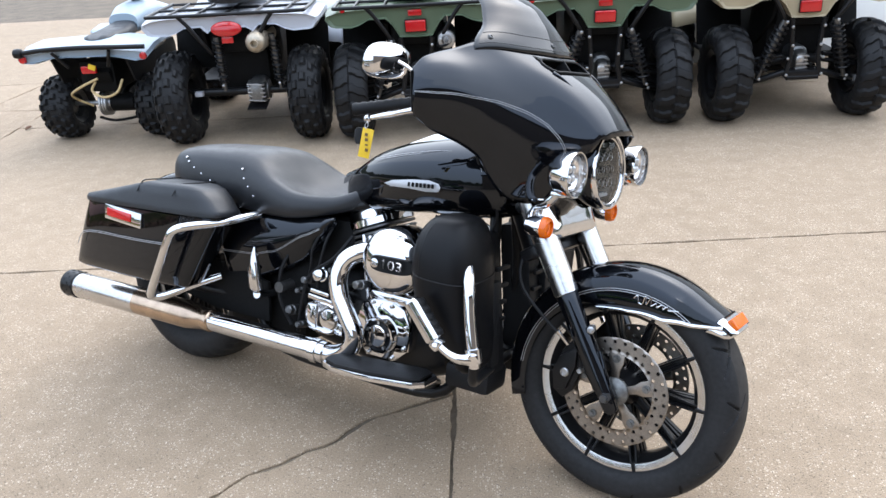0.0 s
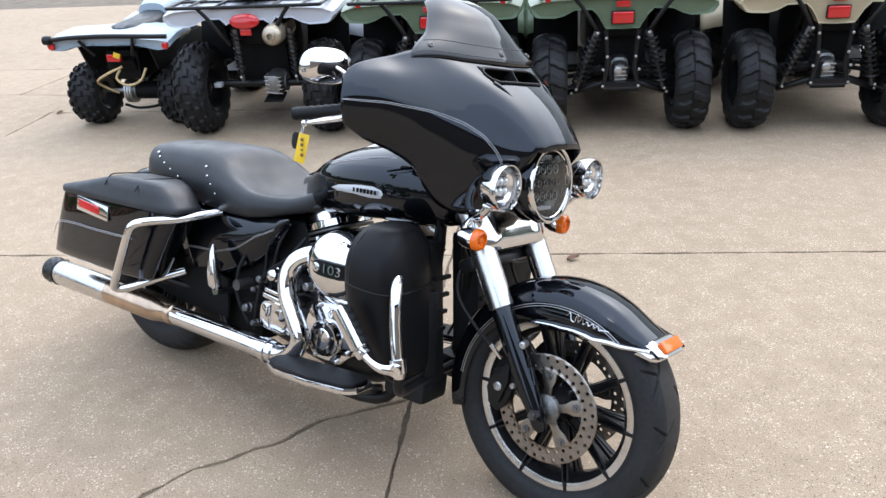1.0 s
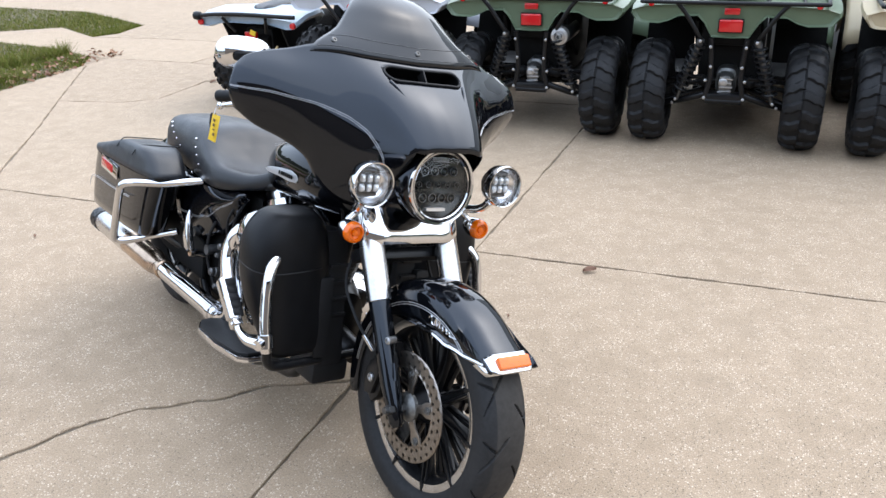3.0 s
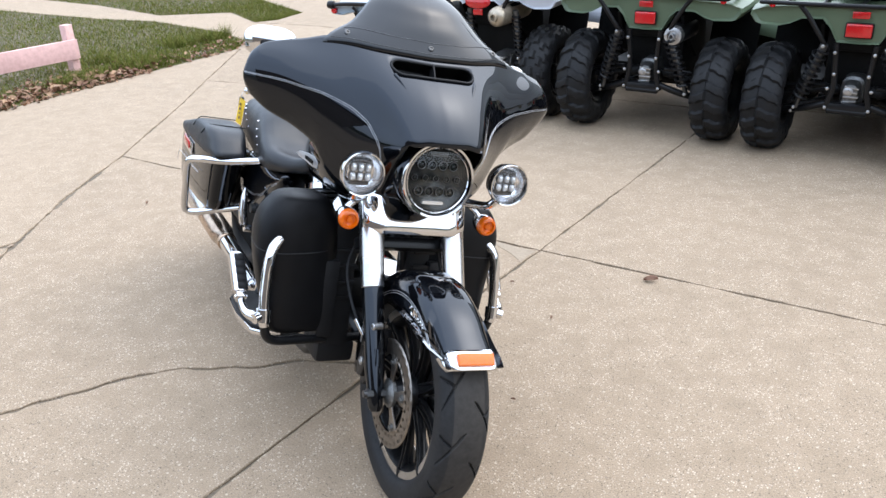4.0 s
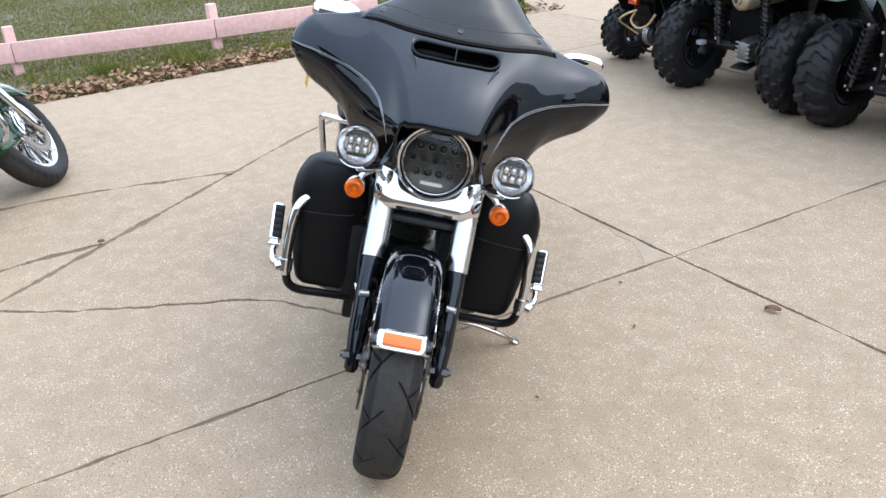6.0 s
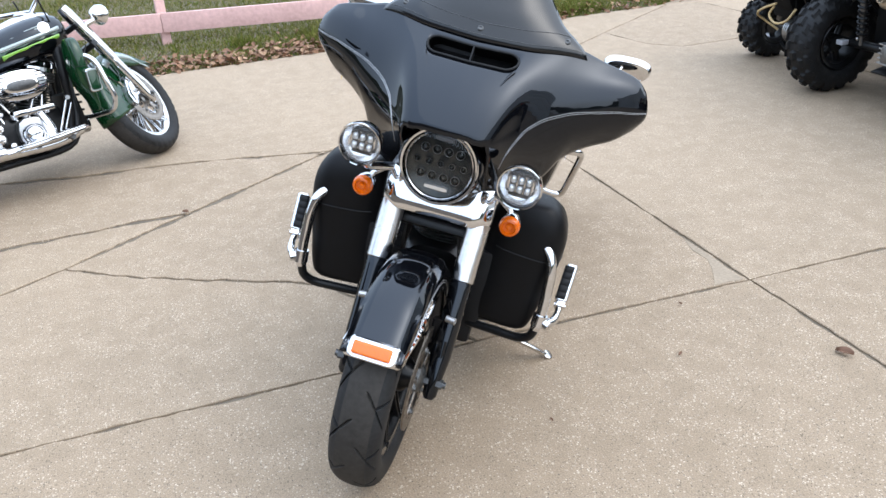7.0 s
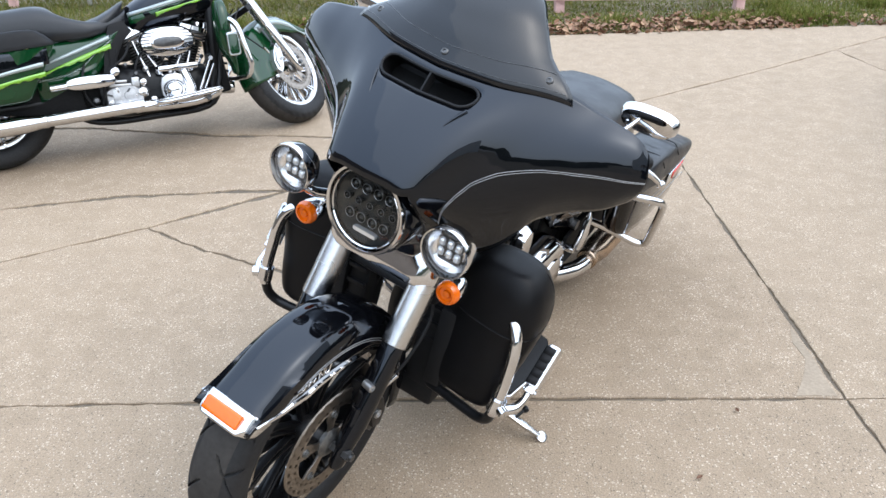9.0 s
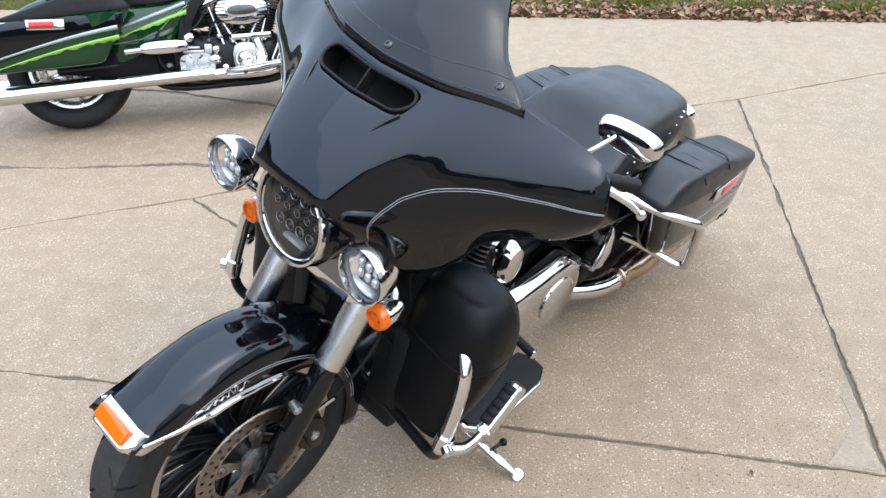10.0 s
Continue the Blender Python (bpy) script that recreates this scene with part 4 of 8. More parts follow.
def saddlebag(parent, s, paint, flashes=None, cover=True):
    yi, yo = 0.195, 0.355
    def outline(k):
        """side outline at height share k, 0 bottom to 1 lid seam: rear x, front x, z rear, z front"""
        return lerp(-1.950, -1.848, k), lerp(-1.40, -1.235, k), lerp(0.337, 0.584, k), lerp(0.350, 0.612, k)
    b = bmesh.new()
    rings = []
    for k in (0, 0.06, 0.2, 0.4, 0.6, 0.8, 1.0):
        xr, xf, zr, zf = outline(k)
        o = yo - 0.030 * (1 - k) ** 1.5 - (0.02 if k == 0 else 0)
        i = yi + (0.012 if k == 0 else 0)
        cx, cy = (xr + xf) / 2, (i + o) / 2
        ring = []
        for p in super_ring((0, 0, 0), (1, 0, 0), (0, 1, 0), (xf - xr) / 2 - (0.015 if k == 0 else 0), (o - i) / 2, 6, 40):
            x = cx + p.x
            f = (x - xr) / (xf - xr)
            # the bag narrows towards its front
            yy = cy + p.y * (1 - 0.25 * max(0, f - 0.7) / 0.3)
            ring.append(V((x, s * yy, lerp(zr, zf, f))))
        rings.append(ring)
    loft(b, rings)
    bag = part("saddlebag", b, paint, parent, "hard saddlebag with a soft black lid cover" if cover else "hard painted saddlebag", sharp=50)
    # lid
    b = bmesh.new()
    rings = []
    for h, grow, rear, front in ((0.0, 0.004, 0, 0), (0.012, 0.006, 0, 0), (0.022, 0.005, 0.006, 0.010), (0.050, 0.0, 0.13, 0.03), (0.078, -0.006, 0.245, 0.06), (0.088, -0.014, 0.28, 0.085), (0.092, -0.03, 0.30, 0.12), (0.093, -0.06, 0.34, 0.17)):
        xr, xf, zr, zf = outline(1.0)
        ring = []
        for p in super_ring((0, 0, 0), (1, 0, 0), (0, 1, 0), (xf - xr - rear - front) / 2 + min(grow, 0.006), (yo - yi) / 2 + grow * 0.8, 6, 40):
            x = (xr + rear + xf - front) / 2 + p.x
            f = (x - xr) / (xf - xr)
            yy = (yi + yo) / 2 + p.y * (1 - 0.2 * max(0, f - 0.7) / 0.3)
            wr = 0.003 * noise.noise((x * 14, yy * 14, h * 20)) if cover else 0
            ring.append(V((x, s * (yy + wr), lerp(zr, zf, f) + 0.004 + h + wr)))
        rings.append(ring)
    loft(b, rings)
    lid = part("lid", b, M_LEATHER if cover else M_PLASTIC, bag, "soft black vinyl lid cover" if cover else "", sharp=60)
    if cover:
        for x in (-1.565, -1.40):
            b = bmesh.new()
            pts = []
            for q in range(9):
                y = lerp(yo + 0.004, yi, q / 8)
                f = (x + 1.848) / 0.613
                pts.append((x + 0.02 * (q / 8), s * y, lerp(0.584, 0.612, f) + 0.004 + (0.055 if q == 0 else 0.092 - 0.010 * (1 - min(1, q / 2))) + 0.001))
            tube(b, pts, 0.0022, 6, 2)
            part("seam", b, M_SATIN, lid)
    # reflector on a chrome plate
    b = bmesh.new()
    box(b, (-1.633, s * (yo + 0.002), 0.565), (0.178, 0.006, 0.050), (0, 3, 0), 0.0025)
    pl = part("reflector_plate", b, M_CHROME, bag, "chrome reflector plate")
    b = bmesh.new()
    box(b, (-1.650, s * (yo + 0.0055), 0.567), (0.118, 0.005, 0.028), (0, 3, 0), 0.002)
    part("reflector", b, M_RED, pl, "red reflector")
    if flashes:
        # black upper half over a silver and a ragged lime flash
        for z0, th, mt in ((None, 0, M_BLACK), (0.50, 0.022, M_SILVER), (0.452, 0.022, M_LIME)):
            b = bmesh.new()
            rows = []
            if z0 is None:
                for i in range(18):
                    u = i / 17
                    x = lerp(-1.90 + 0.02, -1.27, u)
                    zt, zb = lerp(0.580, 0.606, u), 0.50 - 0.10 * (1 - u) + 0.03 * math.sin(u * 2)
                    row = []
                    for q in range(6):
                        z = lerp(zt, zb, q / 5)
                        k2 = min(1, max(0, (z - 0.34) / 0.25))
                        row.append(V((x, s * (yo - 0.03 * (1 - k2) ** 1.5 - 0.022 * max(0, (x + 1.5) / 0.2) + 0.002), z)))
                    rows.append(row)
                sheet(b, rows)
                solid(part("bag_panel", b, mt, bag, "black upper half"), 0.002, 0.0)
                continue
            for i in range(60):
                u = i / 59
                x = lerp(-1.94, -1.30, u)
                z = z0 - 0.10 * (1 - u) + 0.03 * math.sin(u * 2)
                wob = 0.010 * noise.noise((x * 45, z0, 0)) if mt is M_LIME else 0
                row = []
                for dz in (th / 2 * (0.3 + 0.7 * u), 0, -th / 2 * (0.3 + 0.7 * u) + wob):
                    k2 = min(1, max(0, (z + dz - 0.34) / 0.24))
                    row.append(V((x, s * (yo - 0.03 * (1 - k2) ** 1.5 - 0.022 * max(0, (x + 1.5) / 0.2) + 0.003), z + dz)))
                rows.append(row)
            sheet(b, rows)
            solid(part("bag_flash", b, mt, bag), 0.003, 0.0)
    else:
        pinstripe("bag_pinstripe", [(-1.885, s * (yo - 0.008), 0.425), (-1.865, s * (yo - 0.005), 0.458), (-1.835, s * (yo - 0.0028), 0.477), (-1.76, s * (yo - 0.0017), 0.487), (-1.62, s * (yo - 0.0013), 0.491), (-1.50, s * (yo - 0.001), 0.497), (-1.42, s * (yo - 0.004), 0.502)], Matrix(), bag, 0.001, 0.005)
    return bag


def bag_guard(parent, s):
    b = bmesh.new()
    tube(b, [(-1.20, s * 0.175, 0.622), (-1.245, s * 0.29, 0.600), (-1.300, s * 0.375, 0.588), (-1.337, s * 0.404, 0.572), (-1.360, s * 0.407, 0.538), (-1.410, s * 0.396, 0.445), (-1.460, s * 0.383, 0.352), (-1.472, s * 0.370, 0.328), (-1.457, s * 0.338, 0.326), (-1.42, s * 0.26, 0.352), (-1.353, s * 0.186, 0.388)], 0.0135, 14, 5)
    part("saddlebag_guard", b, M_CHROME, parent, "chrome saddlebag guard")


def exhaust(parent, s, heat=True, header=True):
    y = s * 0.225
    b = bmesh.new()
    if s < 0 and header:
        tube(b, [(-0.72, s * 0.13, 0.575), (-0.765, s * 0.172, 0.578), (-0.815, s * 0.205, 0.553), (-0.836, s * 0.220, 0.500), (-0.822, s * 0.228, 0.440), (-0.786, s * 0.232, 0.385), (-0.756, s * 0.234, 0.338), (-0.770, s * 0.232, 0.288), (-0.83, y, 0.254), (-0.90, y, 0.246)], 0.029, 18, 6)
        part("header_pipe", b, M_CHROME, parent, "chrome exhaust header pipe")
        b = bmesh.new()
    if s < 0:
        tube(b, [(-0.86, y, 0.249), (-1.1, y, 0.245), (-1.30, y, 0.240), (-1.46, y, 0.239)], 0.033, 20, 4, radii=[0.034, 0.034, 0.033, 0.031])
        cyl(b, (-0.885, y, 0.248), (-0.91, y, 0.247), 0.038, n=24)
    else:
        tube(b, [(-1.14, 0.10, 0.215), (-1.20, 0.16, 0.215), (-1.28, 0.21, 0.222), (-1.36, y, 0.230), (-1.46, y, 0.233)], 0.030, 20, 4)
    part("exhaust_pipe", b, M_CHROME, parent, "chrome exhaust pipe")
    b = bmesh.new()
    lathe(b, [(0.034, 0), (0.038, 0.004), (0.038, 0.03), (0.036, 0.034), (0.046, 0.10), (0.048, 0.12), (0.048, 0.36)], (-1.345, y, 0.240), (-1, 0, -0.025), 32)
    part("muffler_front", b, M_HEAT if heat else M_CHROME, parent, "heat-tinted muffler")
    b = bmesh.new()
    lathe(b, [(0.0482, 0.36), (0.0485, 0.37), (0.0485, 0.68), (0.046, 0.69)], (-1.345, y, 0.240), (-1, 0, -0.025), 32)
    part("muffler", b, M_STEEL if heat else M_CHROME, parent)
    b = bmesh.new()
    lathe(b, [(0.046, 0.685), (0.050, 0.69), (0.050, 0.752), (0.044, 0.755), (0.036, 0.752), (0.034, 0.65), (0.001, 0.65)], (-1.345, y, 0.240), (-1, 0, -0.025), 32)
    for k in range(12):
        for j in range(3):
            a = 2 * math.pi * (k + 0.5 * j) / 12
            c = V((-2.044 - 0.020 * j, y + 0.050 * math.cos(a), 0.2225 - 0.0005 * j + 0.050 * math.sin(a)))
            lathe(b, [(0.0065, -0.001), (0.0065, 0.0012), (0.003, 0.0012)], c, (0, math.cos(a), math.sin(a)), 6)
    part("muffler_tip", b, M_SATIN if heat else M_CHROME, parent, "black perforated muffler tip" if heat else "")


def engine(parent, style):
    # crankcase and gearbox
    b = bmesh.new()
    loft(b, [super_ring((x, 0, z), (0, 1, 0), (0, 0, 1), a, h, 3.2, 28) for x, a, h, z in ((-0.50, 0.05, 0.06, 0.33), (-0.52, 0.10, 0.11, 0.33), (-0.58, 0.125, 0.135, 0.33), (-0.70, 0.13, 0.15, 0.33), (-0.84, 0.13, 0.14, 0.34), (-0.98, 0.13, 0.14, 0.36), (-1.05, 0.11, 0.12, 0.36), (-1.07, 0.06, 0.08, 0.36))])
    part("crankcase", b, style["case"], parent)
    for tilt, x0 in ((22.5, -0.645), (-22.5, -0.755)):
        d = V((math.sin(radians(tilt)), 0, math.cos(radians(tilt))))
        base = V((x0, 0, 0.42))
        b = bmesh.new()
        fwd = V((d.z, 0, -d.x))
        cyl(b, base, base + d * 0.19, 0.066, n=24)
        barrel = part("cylinder", b, M_SATIN, parent, "finned cylinder")
        for k in range(11):
            b = bmesh.new()
            c = base + d * (0.02 + 0.0145 * k)
            loft(b, [super_ring(c + d * h, fwd, (0, 1, 0), 0.075 + g, 0.088 + g, 3, 24) for h, g in ((0, 0), (0.0015, 0.002), (0.005, 0.002), (0.0065, 0))])
            part("cooling_fin", b, style["fins"], barrel)
        b = bmesh.new()
        for k in range(3):
            c = base + d * (0.182 + 0.016 * k)
            loft(b, [super_ring(c + d * h, fwd, (0, 1, 0), 0.080 + g, 0.098 + g, 4, 24) for h, g in ((0, 0), (0.002, 0.002), (0.007, 0.002), (0.009, 0))])
        part("cylinder_head", b, style["fins"], parent)
        b = bmesh.new()
        loft(b, [super_ring(base + d * h, fwd, (0, 1, 0), a, w, 4, 28) for h, a, w in ((0.226, 0.078, 0.098), (0.228, 0.082, 0.102), (0.248, 0.082, 0.102), (0.252, 0.078, 0.098), (0.272, 0.074, 0.094), (0.284, 0.066, 0.086), (0.290, 0.05, 0.07))])
        part("rocker_cover", b, M_CHROME, parent, "chrome rocker cover")
        for k in (-1, 1):
            b = bmesh.new()
            cyl(b, base + V((0.03 * k - 0.01, -0.115, -0.01)), base + d * 0.20 + V((0.012 * k, -0.095, 0)), 0.009, n=12)
            part("pushrod_tube", b, M_CHROME, parent)
    # air cleaner
    if style["air"] == "round":
        c = V((-0.640, -0.125, 0.580))
        b = bmesh.new()
        lathe(b, [(0.04, 0.0), (0.090, 0.0), (0.097, 0.02), (0.0985, 0.09), (0.096, 0.115), (0.086, 0.136), (0.060, 0.151), (0.001, 0.158)], c, (0.05, -1, 0.0), 48)
        ac = part("air_cleaner", b, M_CHROME, parent, "round chrome air cleaner cover")
        b = bmesh.new()
        loft(b, [[V((p.x, c.y - h - float(np.interp((p - c).xz.length, [0, 0.06, 0.088, 0.1], [0.158, 0.152, 0.138, 0.118])), p.z)) for p in super_ring(c + V((0.026, 0, 0.0)), (1, 0, 0), (0, 0, 1), a, w, 4, 28)] for h, a, w in ((-0.02, 0.066, 0.024), (0.003, 0.066, 0.024), (0.006, 0.064, 0.022))])
        band = part("badge_band", b, M_SATIN, ac, "black air cleaner band")
        cu = bpy.data.curves.new("engine_size", "FONT")
        cu.body = "103"
        cu.size = 0.038
        cu.extrude = 0.0015
        cu.align_x, cu.align_y = "CENTER", "CENTER"
        tmp = bpy.data.objects.new("engine_size_curve", cu)
        me = bpy.data.meshes.new_from_object(tmp)
        bpy.data.objects.remove(tmp)
        me.transform(Matrix.Translation(c + V((0.034, -0.1625, 0.0))) @ Matrix.Rotation(radians(90), 4, "X") @ Matrix.Scale(1.35, 4, (1, 0, 0)))
        part("engine_size", me, M_CHROME, band, "raised chrome digits")
        b = bmesh.new()
        lathe(b, [(0.013, 0), (0.013, 0.004), (0.009, 0.005)], c + V((-0.022, -0.160, 0.0)), (0, -1, 0), 20)
        part("badge_disc", b, M_CHROME, band)
    else:
        c = V((-0.69, -0.13, 0.585))
        b = bmesh.new()
        loft(b, [super_ring(c + V((0, -h, 0)), (1, 0, 0), (0, 0, 1), a, w, 2.3, 40) for h, a, w in ((0, 0.08, 0.05), (0, 0.125, 0.078), (0.01, 0.13, 0.082), (0.055, 0.13, 0.082), (0.07, 0.12, 0.072), (0.075, 0.10, 0.055))])
        ac = part("air_cleaner", b, M_CHROME, parent, "ribbed oval chrome air cleaner cover")
        for k in range(7):
            for e in (-1, 1):
                b = bmesh.new()
                half = 0.130 * math.sqrt(1 - ((k - 3) * 0.017 / 0.083) ** 2)
                box(b, c + V((e * (half - 0.024), -0.0385, (k - 3) * 0.017)), (0.052, 0.074, 0.005), bevel=0.001)
                part("groove_fill", b, M_DARK, ac)
        b = bmesh.new()
        loft(b, [super_ring(c + V((0, -h, 0)), (1, 0, 0), (0, 0, 1), a, w, 2.6, 32) for h, a, w in ((0.07, 0.078, 0.036), (0.084, 0.078, 0.036), (0.087, 0.074, 0.032))])
        badge = part("air_cleaner_badge", b, M_CHROME, ac)
        b = bmesh.new()
        loft(b, [super_ring(c + V((0, -h, 0)), (1, 0, 0), (0, 0, 1), a, w, 2.6, 32) for h, a, w in ((0.08, 0.066, 0.025), (0.0885, 0.066, 0.025), (0.0895, 0.064, 0.023))])
        part("badge_inlay", b, M_OILY, badge, "dark badge inlay")
    # cam cover and timing cover, right side
    b = bmesh.new()
    chest = [(-0.790, 0.300), (-0.745, 0.262), (-0.650, 0.262), (-0.605, 0.300), (-0.600, 0.380), (-0.622, 0.425), (-0.660, 0.440), (-0.735, 0.440), (-0.775, 0.420), (-0.792, 0.370)]
    prism(b, chest, -0.072, 1, -0.105, 0.010)
    if style["air"] != "round":
        moved(b, Matrix.Translation((-0.697, 0, 0.345)) @ Matrix.Diagonal((0.64, 1, 0.78, 1)) @ Matrix.Translation((0.697, 0, -0.345)))
    # beside the oval air cleaner, dull alloy replaces chrome to dim its sky reflections
    cam = part("cam_cover", b, M_CHROME if style["air"] == "round" else M_ALLOY, parent, "chrome cam cover" if style["air"] == "round" else "cam cover, its chrome dulled to alloy for dimmer reflections", sharp=30)
    for x, z in () if style["air"] != "round" else ((-0.775, 0.305), (-0.740, 0.272), (-0.655, 0.272), (-0.615, 0.310), (-0.612, 0.375), (-0.665, 0.430), (-0.735, 0.430)):
        b = bmesh.new()
        lathe(b, [(0.0065, -0.004), (0.0065, 0.006), (0.004, 0.008), (0.0005, 0.008)], (x, -0.178, z), (0, -1, 0), 10)
        part("cover_screw", b, M_STEEL, cam)
    b = bmesh.new()
    if style["air"] == "round":
        lathe(b, [(0.056, 0.165), (0.056, 0.192), (0.052, 0.199), (0.047, 0.199), (0.046, 0.192), (0.034, 0.192), (0.033, 0.203), (0.030, 0.206), (0.001, 0.207)], (-0.697, 0, 0.337), (0, -1, 0), 36)
    else:
        lathe(b, [(0.054, 0.165), (0.054, 0.190), (0.050, 0.196), (0.045, 0.196), (0.043, 0.208), (0.032, 0.220), (0.015, 0.226), (0.001, 0.227)], (-0.697, 0, 0.337), (0, -1, 0), 36)
    tc = part("timing_cover", b, M_CHROME, cam)
    if style["air"] == "round":
        b = bmesh.new()
        lathe(b, [(0.0458, 0.1925), (0.0342, 0.1925), (0.0342, 0.190), (0.0458, 0.190)], (-0.697, 0, 0.337), (0, -1, 0), 36, closed=True)
        part("cover_inset", b, M_SATIN, tc, "black ring in the timing cover")
        for k in range(5):
            a = 2 * math.pi * k / 5 + 0.3
            b = bmesh.new()
            cyl(b, (-0.697 + 0.040 * math.cos(a), -0.188, 0.337 + 0.040 * math.sin(a)), (-0.697 + 0.040 * math.cos(a), -0.199, 0.337 + 0.040 * math.sin(a)), 0.0052, n=10)
            part("cover_screw", b, M_STEEL, tc)
    b = bmesh.new()
    for k in range(4):
        tube(b, [(-0.60 - 0.05 * k, -0.14, 0.43), (-0.60 - 0.05 * k, -0.155, 0.455)], 0.018, 10, curve=False)
    box(b, (-0.66, -0.145, 0.448), (0.19, 0.05, 0.03), bevel=0.008)
    part("lifter_block", b, M_CHROME, parent)
    # gearbox side cover, oil filter
    b = bmesh.new()
    wide = 0.74 if style["air"] == "round" else 0.95
    loft(b, [super_ring((-0.935, -h, 0.335), (1, 0, 0), (0, 0, 1), a * wide, w * 0.80, 3.4, 28) for h, a, w in ((0.11, 0.095, 0.075), (0.165, 0.088, 0.068), (0.175, 0.078, 0.058))])
    lathe(b, [(0.001, 0.012), (0.030, 0.010), (0.034, 0)], (-0.90, -0.172, 0.335), (0, -1, 0), 24)
    box(b, (-0.965, -0.176, 0.335), (0.035, 0.010, 0.075), bevel=0.004)
    polish = M_CHROME if style["air"] == "round" else M_ALLOY
    gc = part("gearbox_cover", b, polish, parent, "polished gearbox side cover")
    for x, z, w2, h2 in ((-0.94, 0.392, 0.10, 0.016), (-0.945, 0.412, 0.075, 0.014), (-0.87, 0.40, 0.035, 0.05), (-0.865, 0.31, 0.035, 0.04)):
        b = bmesh.new()
        box(b, (x, -0.158, z), (w2, 0.03, h2), (0, 4, 0), 0.005)
        part("casting_step", b, polish, gc)
    if style["air"] != "round":
        for k in range(7):
            b = bmesh.new()
            a = 2 * math.pi * k / 7
            c = V((-0.945 + 0.058 * math.cos(a), -0.176, 0.332 + 0.040 * math.sin(a)))
            box(b, c, (0.026, 0.014, 0.010), (0, -math.degrees(a), 0), 0.003)
            part("cover_rib", b, M_OILY if k % 2 else M_STEEL, gc)
        for x, z, r in ((-0.845, 0.345, 0.024), (-0.835, 0.395, 0.018), (-0.80, 0.30, 0.016), (-1.02, 0.43, 0.026)):
            b = bmesh.new()
            lathe(b, [(r * 1.3, -0.04), (r * 1.25, 0.0), (r, 0.006), (r * 0.9, 0.014), (r * 0.5, 0.018), (0.0005, 0.018)], (x, -0.165, z), (0, -1, 0.1), 8)
            part("cover_nut", b, M_STEEL, gc)
    # fittings behind the gearbox
    for nm, x, y, z, r, h, mt in (("dipstick_cap", -0.955, 0.15, 0.465, 0.020, 0.025, M_CHROME), ("line_fitting", -1.00, 0.155, 0.44, 0.011, 0.03, M_OILY), ("line_fitting", -1.03, 0.158, 0.40, 0.009, 0.02, M_OILY), ("mount_bolt", -1.06, 0.16, 0.33, 0.014, 0.02, M_OILY), ("mount_bolt", -1.02, 0.16, 0.29, 0.010, 0.02, M_OILY), ("mount_bolt", -0.86, 0.15, 0.44, 0.010, 0.03, M_OILY), ("mount_bolt", -0.81, 0.14, 0.46, 0.012, 0.03, M_ALLOY), ("mount_bolt", -0.90, 0.15, 0.49, 0.009, 0.03, M_OILY)):
        b = bmesh.new()
        lathe(b, [(r * 1.2, -0.03), (r * 1.2, 0.004), (r, 0.006), (r, h), (r * 0.7, h + 0.004), (0.0005, h + 0.004)], (x, -y, z), (0, -1, 0.15), 14)
        part(nm, b, mt, parent)
    for run in ([(-0.86, -0.13, 0.60), (-0.90, -0.165, 0.53), (-0.985, -0.172, 0.46), (-1.02, -0.165, 0.36), (-1.04, -0.15, 0.26)], [(-0.80, -0.13, 0.56), (-0.845, -0.16, 0.50), (-0.86, -0.165, 0.44), (-0.82, -0.16, 0.40)], [(-1.08, -0.16, 0.52), (-1.10, -0.178, 0.45), (-1.10, -0.175, 0.36), (-1.06, -0.16, 0.28)]):
        b = bmesh.new()
        tube(b, run, 0.006, 8, 5)
        part("oil_line", b, M_PLASTIC, parent)
    b = bmesh.new()
    lathe(b, [(0.038, 0), (0.038, 0.10), (0.034, 0.115), (0.001, 0.118)], (-0.50, 0.0, 0.31), (1, 0, -0.15), 24)
    part("oil_filter", b, M_CHROME if style["air"] != "round" else M_SATIN, parent)
    # primary cover, left side
    b = bmesh.new()
    rings = []
    for h, g in ((0.11, 0.0), (0.185, -0.004), (0.205, -0.016), (0.212, -0.034)):
        ring = []
        for k in range(40):
            t = 2 * math.pi * k / 40
            cx, r = (-0.66, 0.112) if math.cos(t) > 0 else (-0.985, 0.130)
            ring.append(V((cx + (r + g) * math.cos(t), h, 0.345 + (r + g) * math.sin(t))))
        rings.append(ring)
    loft(b, rings)
    pc = part("primary_cover", b, M_CHROME, parent, "polished chrome primary cover")
    b = bmesh.new()
    lathe(b, [(0.075, 0.20), (0.075, 0.216), (0.065, 0.222), (0.001, 0.224)], (-0.975, 0, 0.345), (0, 1, 0), 36)
    part("derby_cover", b, M_CHROME, pc)
    # horn cover on the left between the cylinders
    b = bmesh.new()
    loft(b, [super_ring((-0.70, h, 0.60), (1, 0, 0), (0, 0, 1), a, w, 2.2, 28) for h, a, w in ((0.13, 0.03, 0.045), (0.15, 0.045, 0.062), (0.18, 0.045, 0.062), (0.198, 0.034, 0.05), (0.203, 0.015, 0.03))])
    part("horn_cover", b, M_CHROME, parent, "oval chrome horn cover")


